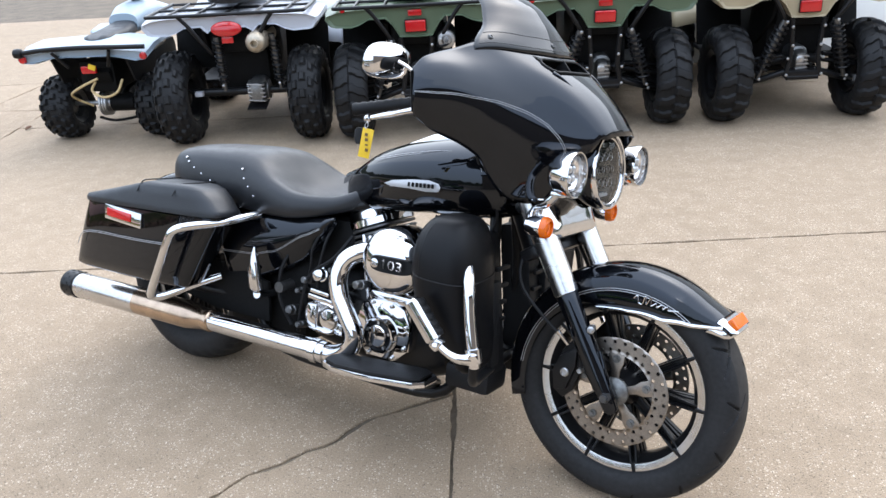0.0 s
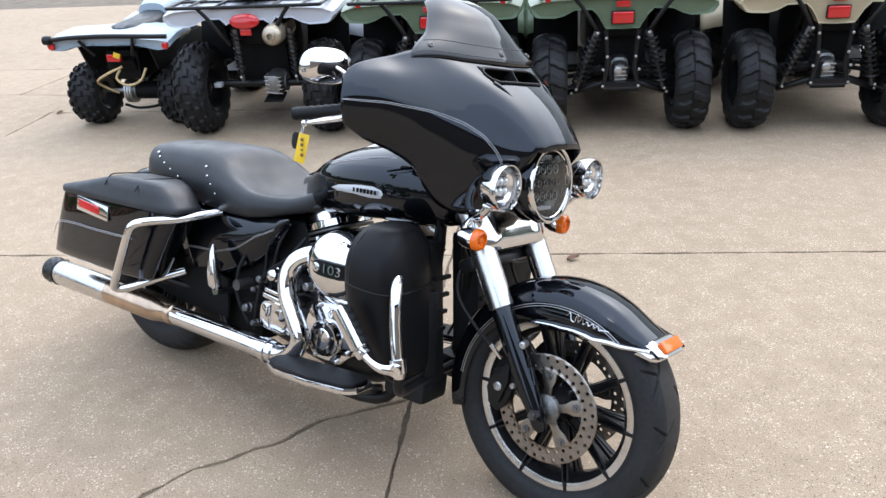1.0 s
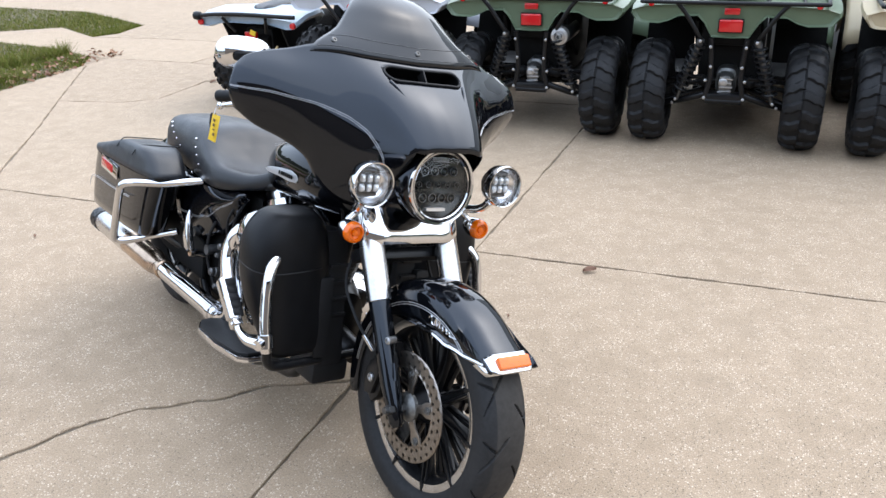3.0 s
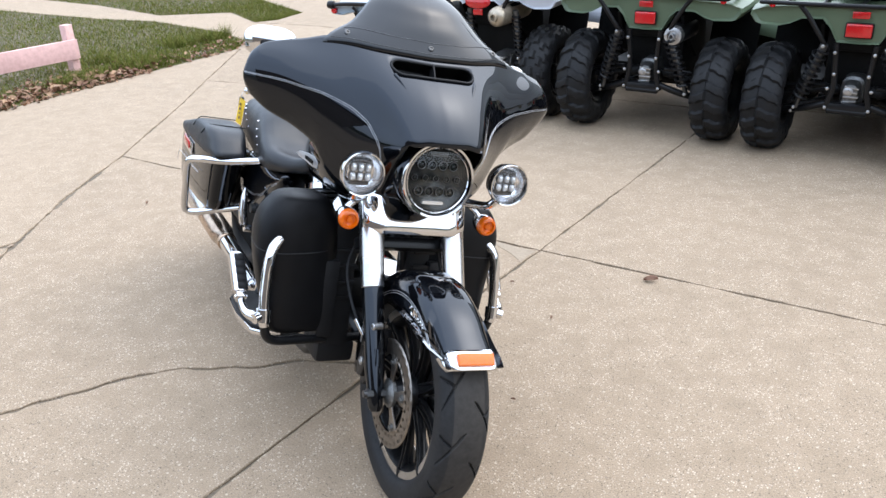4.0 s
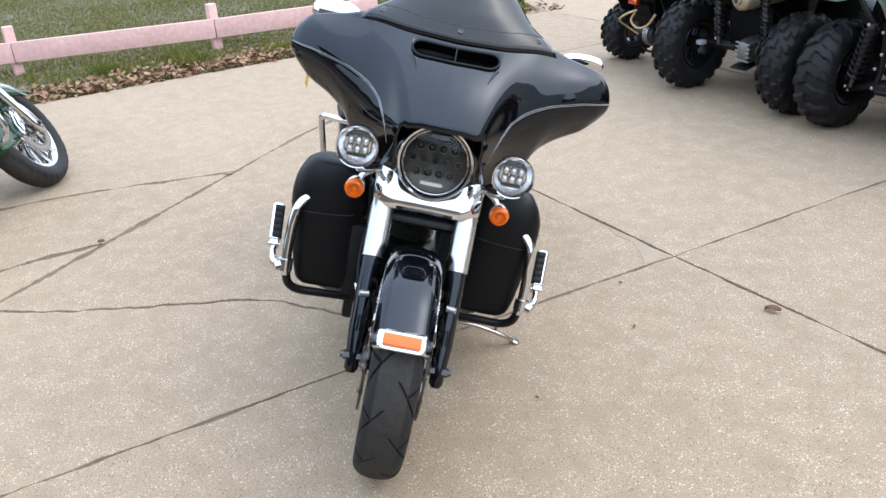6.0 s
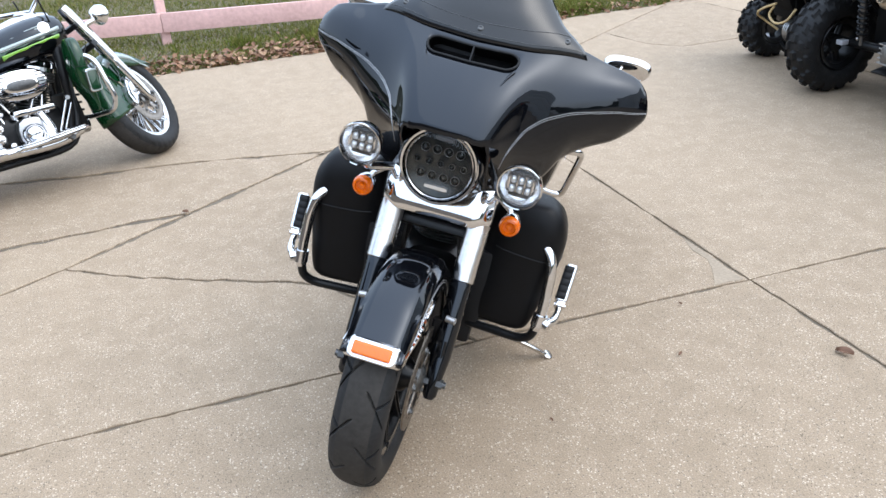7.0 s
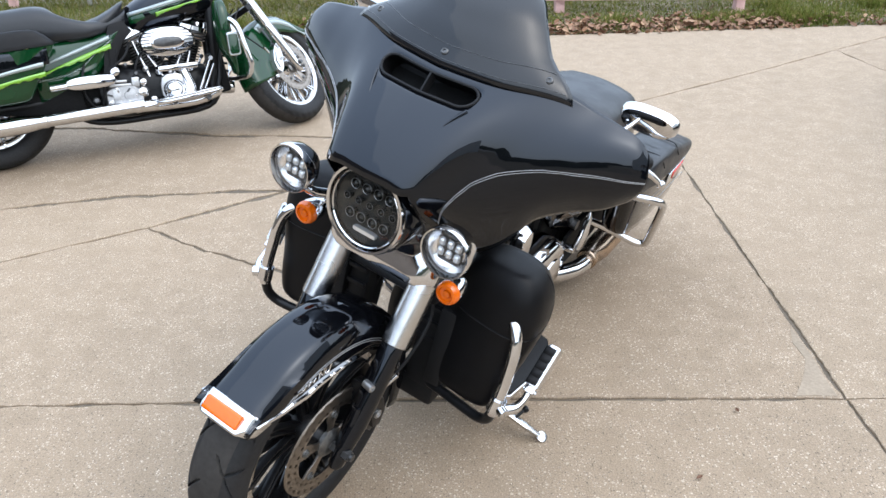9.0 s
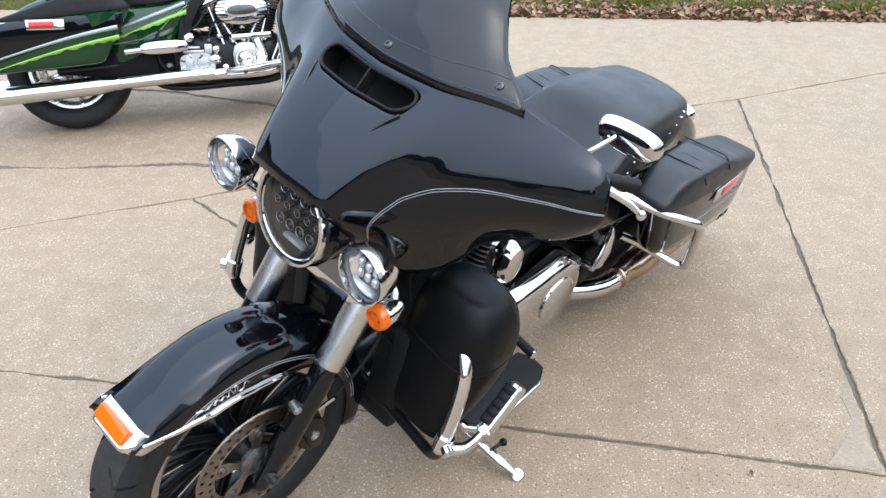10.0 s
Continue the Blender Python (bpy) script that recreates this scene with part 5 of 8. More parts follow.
def chassis(parent, paint, pegs=True, deep=0.0):
    b = bmesh.new()
    for s in (-1, 1):
        tube(b, [(-0.42, s * 0.05, 0.80), (-0.40, s * 0.09, 0.55), (-0.44, s * 0.13, 0.30), (-0.52, s * 0.14, 0.19), (-0.8, s * 0.14, 0.175), (-1.1, s * 0.14, 0.185), (-1.22, s * 0.13, 0.28), (-1.25, s * 0.12, 0.55)], 0.017, 12, 4)
        tube(b, [(-0.42, s * 0.03, 0.80), (-0.7, s * 0.06, 0.73), (-1.0, s * 0.10, 0.66), (-1.25, s * 0.13, 0.60), (-1.6, s * 0.15, 0.56)], 0.016, 12, 4)
    part("frame", b, M_SATIN, parent)
    b = bmesh.new()
    for s in (-1, 1):
        tube(b, [(-1.20, s * 0.12, 0.33), (-1.4, s * 0.15, 0.325), (-1.66, s * 0.15, 0.32)], 0.024, 12, 3)
    part("swingarm", b, M_SATIN, parent)
    b = bmesh.new()
    box(b, (-1.12, 0, 0.50), (0.24, 0.22, 0.24), bevel=0.02)
    part("battery_box", b, M_DARK, parent)
    for nm, c, sz in (("coil_box", (-0.95, 0, 0.56), (0.16, 0.20, 0.16)), ("oil_tank", (-1.20, 0, 0.36), (0.34, 0.25, 0.30)), ("inner_fender", (-1.36, 0, 0.47), (0.26, 0.30, 0.26))):
        b = bmesh.new()
        box(b, c, sz, bevel=0.03)
        part(nm, b, M_DARK, parent)
    for s in (-1, 1):
        b = bmesh.new()
        rows = []
        for i in range(12):
            u = i / 11
            x = lerp(-1.36, -0.915, u)
            zt = lerp(0.618, 0.652, u) - 0.008 * math.sin(u * math.pi)
            zb = float(np.interp(u, [0, 0.35, 0.7, 0.9, 1], [0.385, 0.40, 0.475, 0.56, 0.63])) - deep * (1 - u * u)
            rows.append([V((x, s * (0.176 - 0.03 * u + 0.030 * math.sin(math.pi * v ** 0.8) - 0.012 * v), lerp(zt, zb, v))) for v in (0, 0.08, 0.18, 0.3, 0.45, 0.6, 0.75, 0.9, 1.0)])
        sheet(b, rows)
        sc = part("side_cover", b, paint, parent, "glossy side cover", sharp=60)
        solid(sc, 0.012)
        pinstripe("cover_pinstripe", [(r[5].x, r[5].y + s * 0.0015, r[5].z) for r in rows[:7]] + [(r[4].x, r[4].y + s * 0.0015, r[4].z) for r in rows[8:11]], Matrix(), sc, 0.0009, 0.004)
        if not pegs:
            continue
        # passenger peg, folded up
        b = bmesh.new()
        loft(b, [super_ring((-1.165 + dx, s * y, z), (1, 0, 0), (0, 1, 0), a2, c2, 3, 16) for dx, y, z, a2, c2 in ((0.0, 0.215, 0.375, 0.012, 0.010), (0.004, 0.222, 0.39, 0.024, 0.016), (0.0, 0.228, 0.44, 0.021, 0.015), (-0.006, 0.226, 0.50, 0.011, 0.011), (-0.008, 0.224, 0.525, 0.003, 0.004))])
        pg = part("passenger_peg", b, M_CHROME, parent, "folded chrome passenger peg")
        b = bmesh.new()
        tube(b, [(-1.165, s * 0.14, 0.36), (-1.165, s * 0.215, 0.37)], 0.015, 10, curve=False)
        part("peg_mount", b, M_CHROME, pg)
        for p in ((-1.22, 0.165, 0.43), (-1.10, 0.165, 0.40)):
            b = bmesh.new()
            cyl(b, (p[0], s * 0.12, p[2]), (p[0], s * 0.185, p[2]), 0.018, n=16)
            part("frame_plug", b, M_OILY, parent)
    # rear fender
    b = bmesh.new()
    rows = []
    for i in range(26):
        a = lerp(radians(15), radians(176), i / 25)
        rows.append([V((-BASE + (0.365 - d) * math.cos(a), f * 0.118, AXLE_Z + 0.01 + (0.365 - d) * math.sin(a))) for f, d in ((-1, 0.13), (-1.0, 0.05), (-0.93, 0.018), (-0.7, 0.004), (-0.35, 0), (0, 0), (0.35, 0), (0.7, 0.004), (0.93, 0.018), (1.0, 0.05), (1, 0.13))])
    sheet(b, rows)
    solid(part("rear_fender", b, paint, parent, "glossy rear fender", sharp=60), 0.004)
    for s in (-1, 1):
        b = bmesh.new()
        prism(b, [(-1.62, 0.30), (-1.60, 0.42), (-1.36, 0.44), (-1.16, 0.40), (-1.15, 0.27), (-1.40, 0.265)], 0.014, 1, s * 0.168, 0.004)
        part("swingarm_cover", b, M_DARK, parent)
    # shocks
    for s in (-1, 1):
        b = bmesh.new()
        cyl(b, (-1.55, s * 0.165, 0.36), (-1.42, s * 0.165, 0.56), 0.022, n=16)
        part("rear_shock", b, M_SATIN, parent)
    # tail lamp and rear signals
    b = bmesh.new()
    loft(b, [super_ring((x, 0, 0.55), (0, 1, 0), (0, 0, 1), a, h, 3, 24) for x, a, h in ((-1.90, 0.05, 0.035), (-1.95, 0.060, 0.046), (-1.968, 0.060, 0.046))])
    tl = part("tail_lamp", b, M_CHROME, parent, "chrome tail lamp housing")
    b = bmesh.new()
    loft(b, [super_ring((x, 0, 0.55), (0, 1, 0), (0, 0, 1), a, h, 3, 24) for x, a, h in ((-1.966, 0.054, 0.040), (-1.978, 0.052, 0.038), (-1.985, 0.042, 0.028))])
    part("tail_lens", b, M_RED, tl, "red lens")


def floorboards(parent, plate):
    for s in (-1, 1):
        b = bmesh.new()
        out = [(-0.79, 0.235), (-0.81, 0.28), (-0.80, 0.32), (-0.74, 0.352), (-0.60, 0.362), (-0.47, 0.35), (-0.445, 0.325), (-0.445, 0.26), (-0.48, 0.235)]
        prism(b, [(x, s * y) for x, y in out], 0.018, 2, 0.262, 0.004)
        moved(b, Matrix.Translation((-0.63, 0, 0.27)) @ Matrix.Rotation(radians(-5), 4, "Y") @ Matrix.Translation((0.63, 0, -0.27)))
        fb = part("floorboard", b, M_CHROME, parent, "chrome-edged rider floorboard")
        b = bmesh.new()
        out2 = [(lerp(-0.63, x, 0.94), s * lerp(0.315, y, 0.9)) for x, y in out]
        prism(b, out2, 0.008, 2, 0.281, 0.002)
        moved(b, Matrix.Translation((-0.63, 0, 0.27)) @ Matrix.Rotation(radians(-5), 4, "Y") @ Matrix.Translation((0.63, 0, -0.27)))
        part("floorboard_pad", b, plate, fb, "ribbed rubber pad")
        b = bmesh.new()
        tube(b, [(-0.7, s * 0.13, 0.22), (-0.7, s * 0.27, 0.25)], 0.014, 10, curve=False)
        part("floorboard_mount", b, M_OILY, fb)
        b = bmesh.new()
        tube(b, [(-0.52, s * 0.13, 0.22), (-0.52, s * 0.27, 0.25)], 0.014, 10, curve=False)
        part("floorboard_mount", b, M_OILY, fb)


# ---- the black touring motorcycle ----
HEADING, LEANING = -30.9, -14.8
BIKE = pose(0.3655, 1.8524, 0.0016, 0, 0, HEADING) @ pose(0, 0, 0, LEANING, 0, 0)
STEER = pose(0.0014, 0.0037, 0.0006, 0.36, 0, -2.85)
BLACK_STYLE = dict(rim=M_SATIN, spoke=M_SATIN, spokes=10, case=M_SATIN, fins=M_OILY, air="round")


def upper_skin(u, v):
    """The fairing's upper skin: u from -1 to 1 across, v from the brow and crease to the screen's foot."""
    s, a = (1 if u >= 0 else -1), abs(u)
    low = along([(-0.088, 0, 0.988), (-0.093, 0.055, 0.987), (-0.110, 0.106, 0.979), (-0.200, 0.155, 1.002), (-0.272, 0.217, 1.044), (-0.330, 0.30, 1.077), (-0.378, 0.380, 1.096), (-0.420, 0.440, 1.095), (-0.450, 0.470, 1.082)], a)
    high = along([(-0.350, 0, 1.198), (-0.356, 0.07, 1.200), (-0.370, 0.15, 1.203), (-0.392, 0.225, 1.203), (-0.414, 0.278, 1.192), (-0.432, 0.33, 1.174), (-0.446, 0.385, 1.160), (-0.456, 0.430, 1.144), (-0.462, 0.458, 1.118)], a)
    p = low.lerp(high, v)
    swell = 5.4 * v * (1 - v) ** 1.5
    p += V((0.62, 0.25 * a, 0.75)).normalized() * swell * lerp(0.024, 0.013, min(1, a / 0.8))
    p.y *= s
    return p


def lower_skin(u, v):
    """The lower skin of one half: u from the headlamp to the wing tip, v from the crease to the lower edge."""
    low_u = 0.25 + 0.75 * u
    top = upper_skin(low_u, 0.0)
    edge = along([(-0.235, 0.112, 0.800), (-0.280, 0.170, 0.792), (-0.318, 0.222, 0.812), (-0.342, 0.258, 0.856), (-0.362, 0.288, 0.908), (-0.392, 0.342, 0.944), (-0.424, 0.408, 0.972), (-0.452, 0.456, 1.008)], u)
    p = top.lerp(edge, v)
    out = V((0.55, 0.8, -0.2)).normalized()
    full = math.sin(math.pi * v ** 0.62) * (1 - v) ** 0.35
    p += out * (0.041 * full * (0.35 + 0.8 * u * (1 - u) * 2 + 0.35 * u) - 0.010 * math.sin(math.pi * v) * (1 - u) ** 2)
    return p


def rounded(a, w):
    """The two skins as one section, its crease ever rounder towards the wing tip; w from -1 to 1."""
    spread = float(np.interp(a, [0.25, 0.34, 0.45, 0.65, 1.0], [0.015, 0.06, 0.14, 0.26, 0.30]))

    def raw(q):
        e = min(max(q, -1), 1)
        p = upper_skin(a, e) if e >= 0 else lower_skin((a - 0.25) / 0.75, -e)
        if q != e:
            b = upper_skin(a, 0.94) if e > 0 else lower_skin((a - 0.25) / 0.75, 0.94)
            p = p + (p - b) * (abs(q - e) / 0.06)
        return p
    total, weight = V((0, 0, 0)), 0.0
    for k in range(-5, 6):
        g = math.exp(-0.5 * (k / 2.2) ** 2)
        total += raw(w + spread * k / 2.2) * g
        weight += g
    return total / weight


def fairing_top(u, v):
    if abs(u) < 0.25:
        return upper_skin(u, v)
    p = rounded(abs(u), v)
    p.y = math.copysign(p.y, u)
    return p


def fairing_side(u, v):
    return rounded(0.25 + 0.75 * u, -v)


def black_fairing(parent):
    us = sorted({round(k / 44 - 1, 5) for k in range(89)} | {g * h for g in (-1, 1) for h in (0.17, 0.19, 0.20, 0.21, 0.216, 0.22)})
    vs = [0, 0.06, 0.14, 0.24, 0.34, 0.44, 0.54, 0.60, 0.645, 0.70, 0.76, 0.815, 0.86, 0.90, 0.95, 1.0]
    v0, v1 = 0.645, 0.815
    b = bmesh.new()

    def vent_v(u, v):
        """Rounds the ends of the vent."""
        if not v0 - 1e-6 <= v <= v1 + 1e-6 or abs(u) > 0.2201:
            return v
        e = max(0, (abs(u) - 0.165) / 0.055)
        return 0.73 + (v - 0.73) * max(0.18, math.sqrt(max(0, 1 - e * e)))
    grid = {(i, j): b.verts.new(fairing_top(u, vent_v(u, v))) for i, u in enumerate(us) for j, v in enumerate(vs)}
    hole = lambda i, j: vs[j] >= v0 and vs[j + 1] <= v1 and abs(us[i]) <= 0.2201 and abs(us[i + 1]) <= 0.2201
    for i in range(len(us) - 1):
        for j in range(len(vs) - 1):
            if not hole(i, j):
                b.faces.new((grid[i, j], grid[i + 1, j], grid[i + 1, j + 1], grid[i, j + 1]))
    for s in (-1, 1):
        cols = [[fairing_side((k / 44 - 0.25) / 0.75, v) for v in (0, 0.04, 0.1, 0.2, 0.35, 0.5, 0.65, 0.8, 0.92, 1.0)] for k in range(11, 45)]
        for col in cols:
            for p in col:
                p.y *= s
        sheet(b, cols)
    # inner walls of the vent
    inner = bmesh.new()
    d = V((-0.045, 0, -0.035))
    ui = [k for k, u in enumerate(us) if abs(u) <= 0.2201]
    rim = [fairing_top(us[k], vent_v(us[k], v0)) for k in ui] + [fairing_top(us[k], vent_v(us[k], v1)) for k in reversed(ui)]
    loft(inner, [rim, [p + d for p in rim]])
    bmesh.ops.remove_doubles(b, verts=b.verts, dist=1e-4)
    f = part("fairing", moved(b, STEER), M_BLACK, parent, "glossy black fork-mounted fairing", sharp=120)
    solid(f, 0.004)
    for fc in list(inner.faces):
        if len(fc.verts) > 4 and fc.calc_center_median().z > sum((p.z for p in rim)) / len(rim) - 0.018:
            inner.faces.remove(fc)
    part("vent_duct", moved(inner, STEER), M_DARK, f, "dark air vent")
    b = bmesh.new()
    path = [p + V((0.0005, 0, 0.0005)) for p in rim]
    tube(b, path + [path[0]], 0.0035, 8, curve=False)
    box(b, fairing_top(0, 0.73) + V((-0.015, 0, -0.012)), (0.03, 0.004, 0.05), (0, -40, 0))
    part("vent_frame", moved(b, STEER), M_PLASTIC, f)
    # scoop lip under the vent
    for s in (-1, 1):
        b = bmesh.new()
        tube(b, [fairing_top(s * 0.22, 0.64), fairing_top(s * 0.205, 0.57) + V((0.001, 0, 0.001)), fairing_top(s * 0.18, 0.45) - V((0.002, 0, 0.002))], 0.004, 8, 4, radii=[0.005, 0.003, 0.001])
        part("scoop_edge", moved(b, STEER), M_BLACK, f)
    # pinstripes on the lower skin
    for s in (-1, 1):
        for k in (0, 1):
            pts = []
            for q in range(26):
                u = lerp(0.082, 0.985, (q / 25) ** 1.5)
                v = float(np.interp(u, [0.082, 0.095, 0.11, 0.15, 0.22, 0.3, 0.45, 0.6, 0.8, 1.0], [0.46, 0.32, 0.22, 0.12, 0.03, 0.012, 0.035, 0.12, 0.175, 0.175])) + 0.024 * k
                e = 0.002
                n = (fairing_side(u + e, v) - fairing_side(u - e, v)).cross(fairing_side(u, v + e) - fairing_side(u, v - e)).normalized()
                n = n if n.y > 0 else -n
                p = fairing_side(u, v) + n * 0.0002
                p.y *= s
                pts.append(p)
            b = bmesh.new()
            tube(b, pts, 0.0006, 6, 3)
            part("fairing_pinstripe", moved(b, STEER), M_PIN, f, "thin silver pinstripe")
    # inner fairing: closes the back
    b = bmesh.new()
    rings = []
    for back, k in ((0.010, 0.985), (0.022, 0.955), (0.030, 0.88), (0.034, 0.70)):
        ring = []
        for u in np.linspace(-1, 1, 31):
            p = fairing_top(u, 0.97)
            ring.append(V((p.x - back, p.y * k, 1.02 + (p.z - 1.02 - 0.006) * k)))
        for sg, us2 in ((1, np.linspace(1, 0, 12)), (-1, np.linspace(0, 1, 12))):
            for u in us2:
                p = fairing_side(u, 0.97)
                ring.append(V((p.x - back, sg * p.y * k, 1.02 + (p.z - 1.02 + 0.006) * k)))
        rings.append(ring)
    loft(b, rings)
    part("inner_fairing", moved(b, STEER), M_PLASTIC, f)
    return f


def windscreen(parent):
    b = bmesh.new()
    rows = []
    rise = [(0, 0, 0), (-0.022, 0, 0.037), (-0.040, 0, 0.069), (-0.062, 0, 0.096), (-0.084, 0, 0.121), (-0.110, 0, 0.139), (-0.138, 0, 0.153), (-0.165, 0, 0.163)]
    for j in range(19):
        v = j / 18
        row = []
        for i in range(33):
            u = -1 + 2 * i / 32
            w = float(np.interp(v, [0, 0.05, 0.10, 0.16, 0.22, 0.29, 0.43, 0.57, 0.71, 0.82, 0.91, 0.97, 1.0], [1.0, 0.98, 0.93, 0.85, 0.765, 0.69, 0.605, 0.53, 0.465, 0.41, 0.34, 0.26, 0.18]))
            foot = fairing_top(u * 0.535, 0.875)
            up = along(rise, v)
            lift = 0.0022 * (1 - abs(u) ** 10)
            row.append(V((foot.x + lift + up.x * (1 - 0.10 * u * u), foot.y * w, foot.z + lift + up.z * (1 + 0.06 * u * u) - 0.014 * abs(u) ** 3 * v)))
        rows.append(row)
    sheet(b, rows)
    w = part("windscreen", moved(b, STEER), M_SMOKE, parent, "short dark smoked windscreen", sharp=70)
    solid(w, 0.002, -1.0)
    for i in (3, 16, 29):
        b = bmesh.new()
        p = rows[2][i]
        lathe(b, [(0.0085, -0.006), (0.0085, 0.001), (0.006, 0.003), (0.004, 0.003), (0.0035, 0.0005), (0.0005, 0.0005)], p, (0.7, 0, 0.7), 16)
        part("windscreen_screw", moved(b, STEER), M_OILY, w)
    # strip along the screen's foot
    for j in (1, 3):
        b = bmesh.new()
        tube(b, [p + V((0.0006, 0, 0.0004)) for p in rows[j][1:-1]], 0.0007, 6, 1)
        part("screen_trim", moved(b, STEER), M_OILY, w)


def round_lamp(parent, c, r, depth, name, dark, aim=(1, 0, -0.04)):
    a, u, v = frame_for(aim)
    b = bmesh.new()
    lathe(b, [(r * 0.2, -depth), (r * 0.62, -depth * 0.93), (r * 0.9, -depth * 0.55), (r * 0.985, -depth * 0.15), (r, -0.004), (r, 0.004), (r * 0.975, 0.010), (r * 0.925, 0.009), (r * 0.90, -0.004)], c, aim, 48, caps=False)
    lamp = part(name, moved(b, STEER), M_CHROME, parent, "round chrome lamp" if not dark else "large round chrome-ringed headlamp")
    b = bmesh.new()
    lathe(b, [(r * 0.91, -0.002), (r * 0.88, -0.012), (r * 0.45, -0.030), (r * 0.001, -0.034)], c, aim, 40, caps=False)
    part("reflector_bowl", moved(b, STEER), M_DARKREFL if dark else M_REFLECT, lamp)
    if dark:
        b = bmesh.new()
        lathe(b, [(r * 0.875, -0.006), (r * 0.875, 0.003), (r * 0.85, 0.006), (r * 0.825, 0.003), (r * 0.825, -0.006)], c, aim, 48, caps=False)
        part("inner_ring", moved(b, STEER), M_CHROME, lamp)
        for z, ys in ((0.36, (-0.45, -0.15, 0.15, 0.45)), (0.02, (-0.6, -0.3, 0.0, 0.3, 0.6)), (-0.32, (-0.45, -0.15, 0.15, 0.45))):
            for y in ys:
                p = V(c) + u * (y * r) + v * (z * r) - a * 0.014
                rr = r * (0.125 if abs(z) > 0.1 else 0.085)
                b = bmesh.new()
                lathe(b, [(rr, -0.012), (rr, 0.0), (rr * 0.8, 0.002), (rr * 0.72, -0.004), (rr * 0.5, 0.001), (rr * 0.25, 0.004), (0.0005, 0.005)], p, aim, 18)
                part("led", moved(b, STEER), M_DARKREFL, lamp)
                b = bmesh.new()
                lathe(b, [(rr * 0.84, 0.0021), (rr * 0.90, 0.0028), (rr * 0.96, 0.0015)], p, aim, 18, caps=False)
                part("led_ring", moved(b, STEER), M_ALLOY, lamp)
        for z, wd in ((-0.62, 0.62), (0.66, 0.5)):
            b = bmesh.new()
            loft(b, [super_ring(V(c) + v * (z * r) - a * (0.014 - h), u, v, r * wd / 2 - g, 0.006 - g, 6, 20) for h, g in ((-0.01, 0), (0, 0), (0.002, 0.0015))])
            part("led_bar", moved(b, STEER), M_LED if z < 0 else M_OILY, lamp)
    else:
        b = bmesh.new()
        loft(b, [super_ring(V(c) - a * (0.026 - h), u, v, r * 0.62 - g, r * 0.44 - g, 3.2, 28) for h, g in ((-0.008, 0), (0.004, 0), (0.006, 0.002))])
        part("led_tray", moved(b, STEER), M_CHROME, lamp)
        for z in (-0.5, 0.5):
            b = bmesh.new()
            loft(b, [super_ring(V(c) + v * (z * r) - a * (0.020 - h), u, v, r * 0.46 - g, r * 0.075 - g, 5, 20) for h, g in ((-0.008, 0), (0.002, 0), (0.004, 0.002))])
            part("reflector_step", moved(b, STEER), M_OILY, lamp)
        for y in (-0.345, 0.0, 0.345):
            for z in (-0.205, 0.205):
                b = bmesh.new()
                p = V(c) + u * (y * r) + v * (z * r) - a * 0.016
                loft(b, [super_ring(p + a * h, u, v, r * 0.148 * k, r * 0.20 * k, 3.4, 16) for h, k in ((-0.006, 1.08), (0.001, 1.08), (0.001, 0.94))])
                cup = part("led_cup", moved(b, STEER), M_OILY, lamp)
                b = bmesh.new()
                loft(b, [super_ring(p + a * h, u, v, r * 0.148 * k, r * 0.20 * k, 3.0, 16) for h, k in ((0.0, 0.92), (0.004, 0.86), (0.0075, 0.62), (0.009, 0.3), (0.0093, 0.05))])
                part("led", moved(b, STEER), M_LED, cup)
    b = bmesh.new()
    lathe(b, [(r * 0.91, 0.001), (r * 0.7, 0.008), (r * 0.35, 0.013), (r * 0.001, 0.015)], c, aim, 40, caps=False)
    lens = part("lens", moved(b, STEER), M_LENS, lamp, "clear glass lens")
    lens.visible_shadow = False
    return lamp


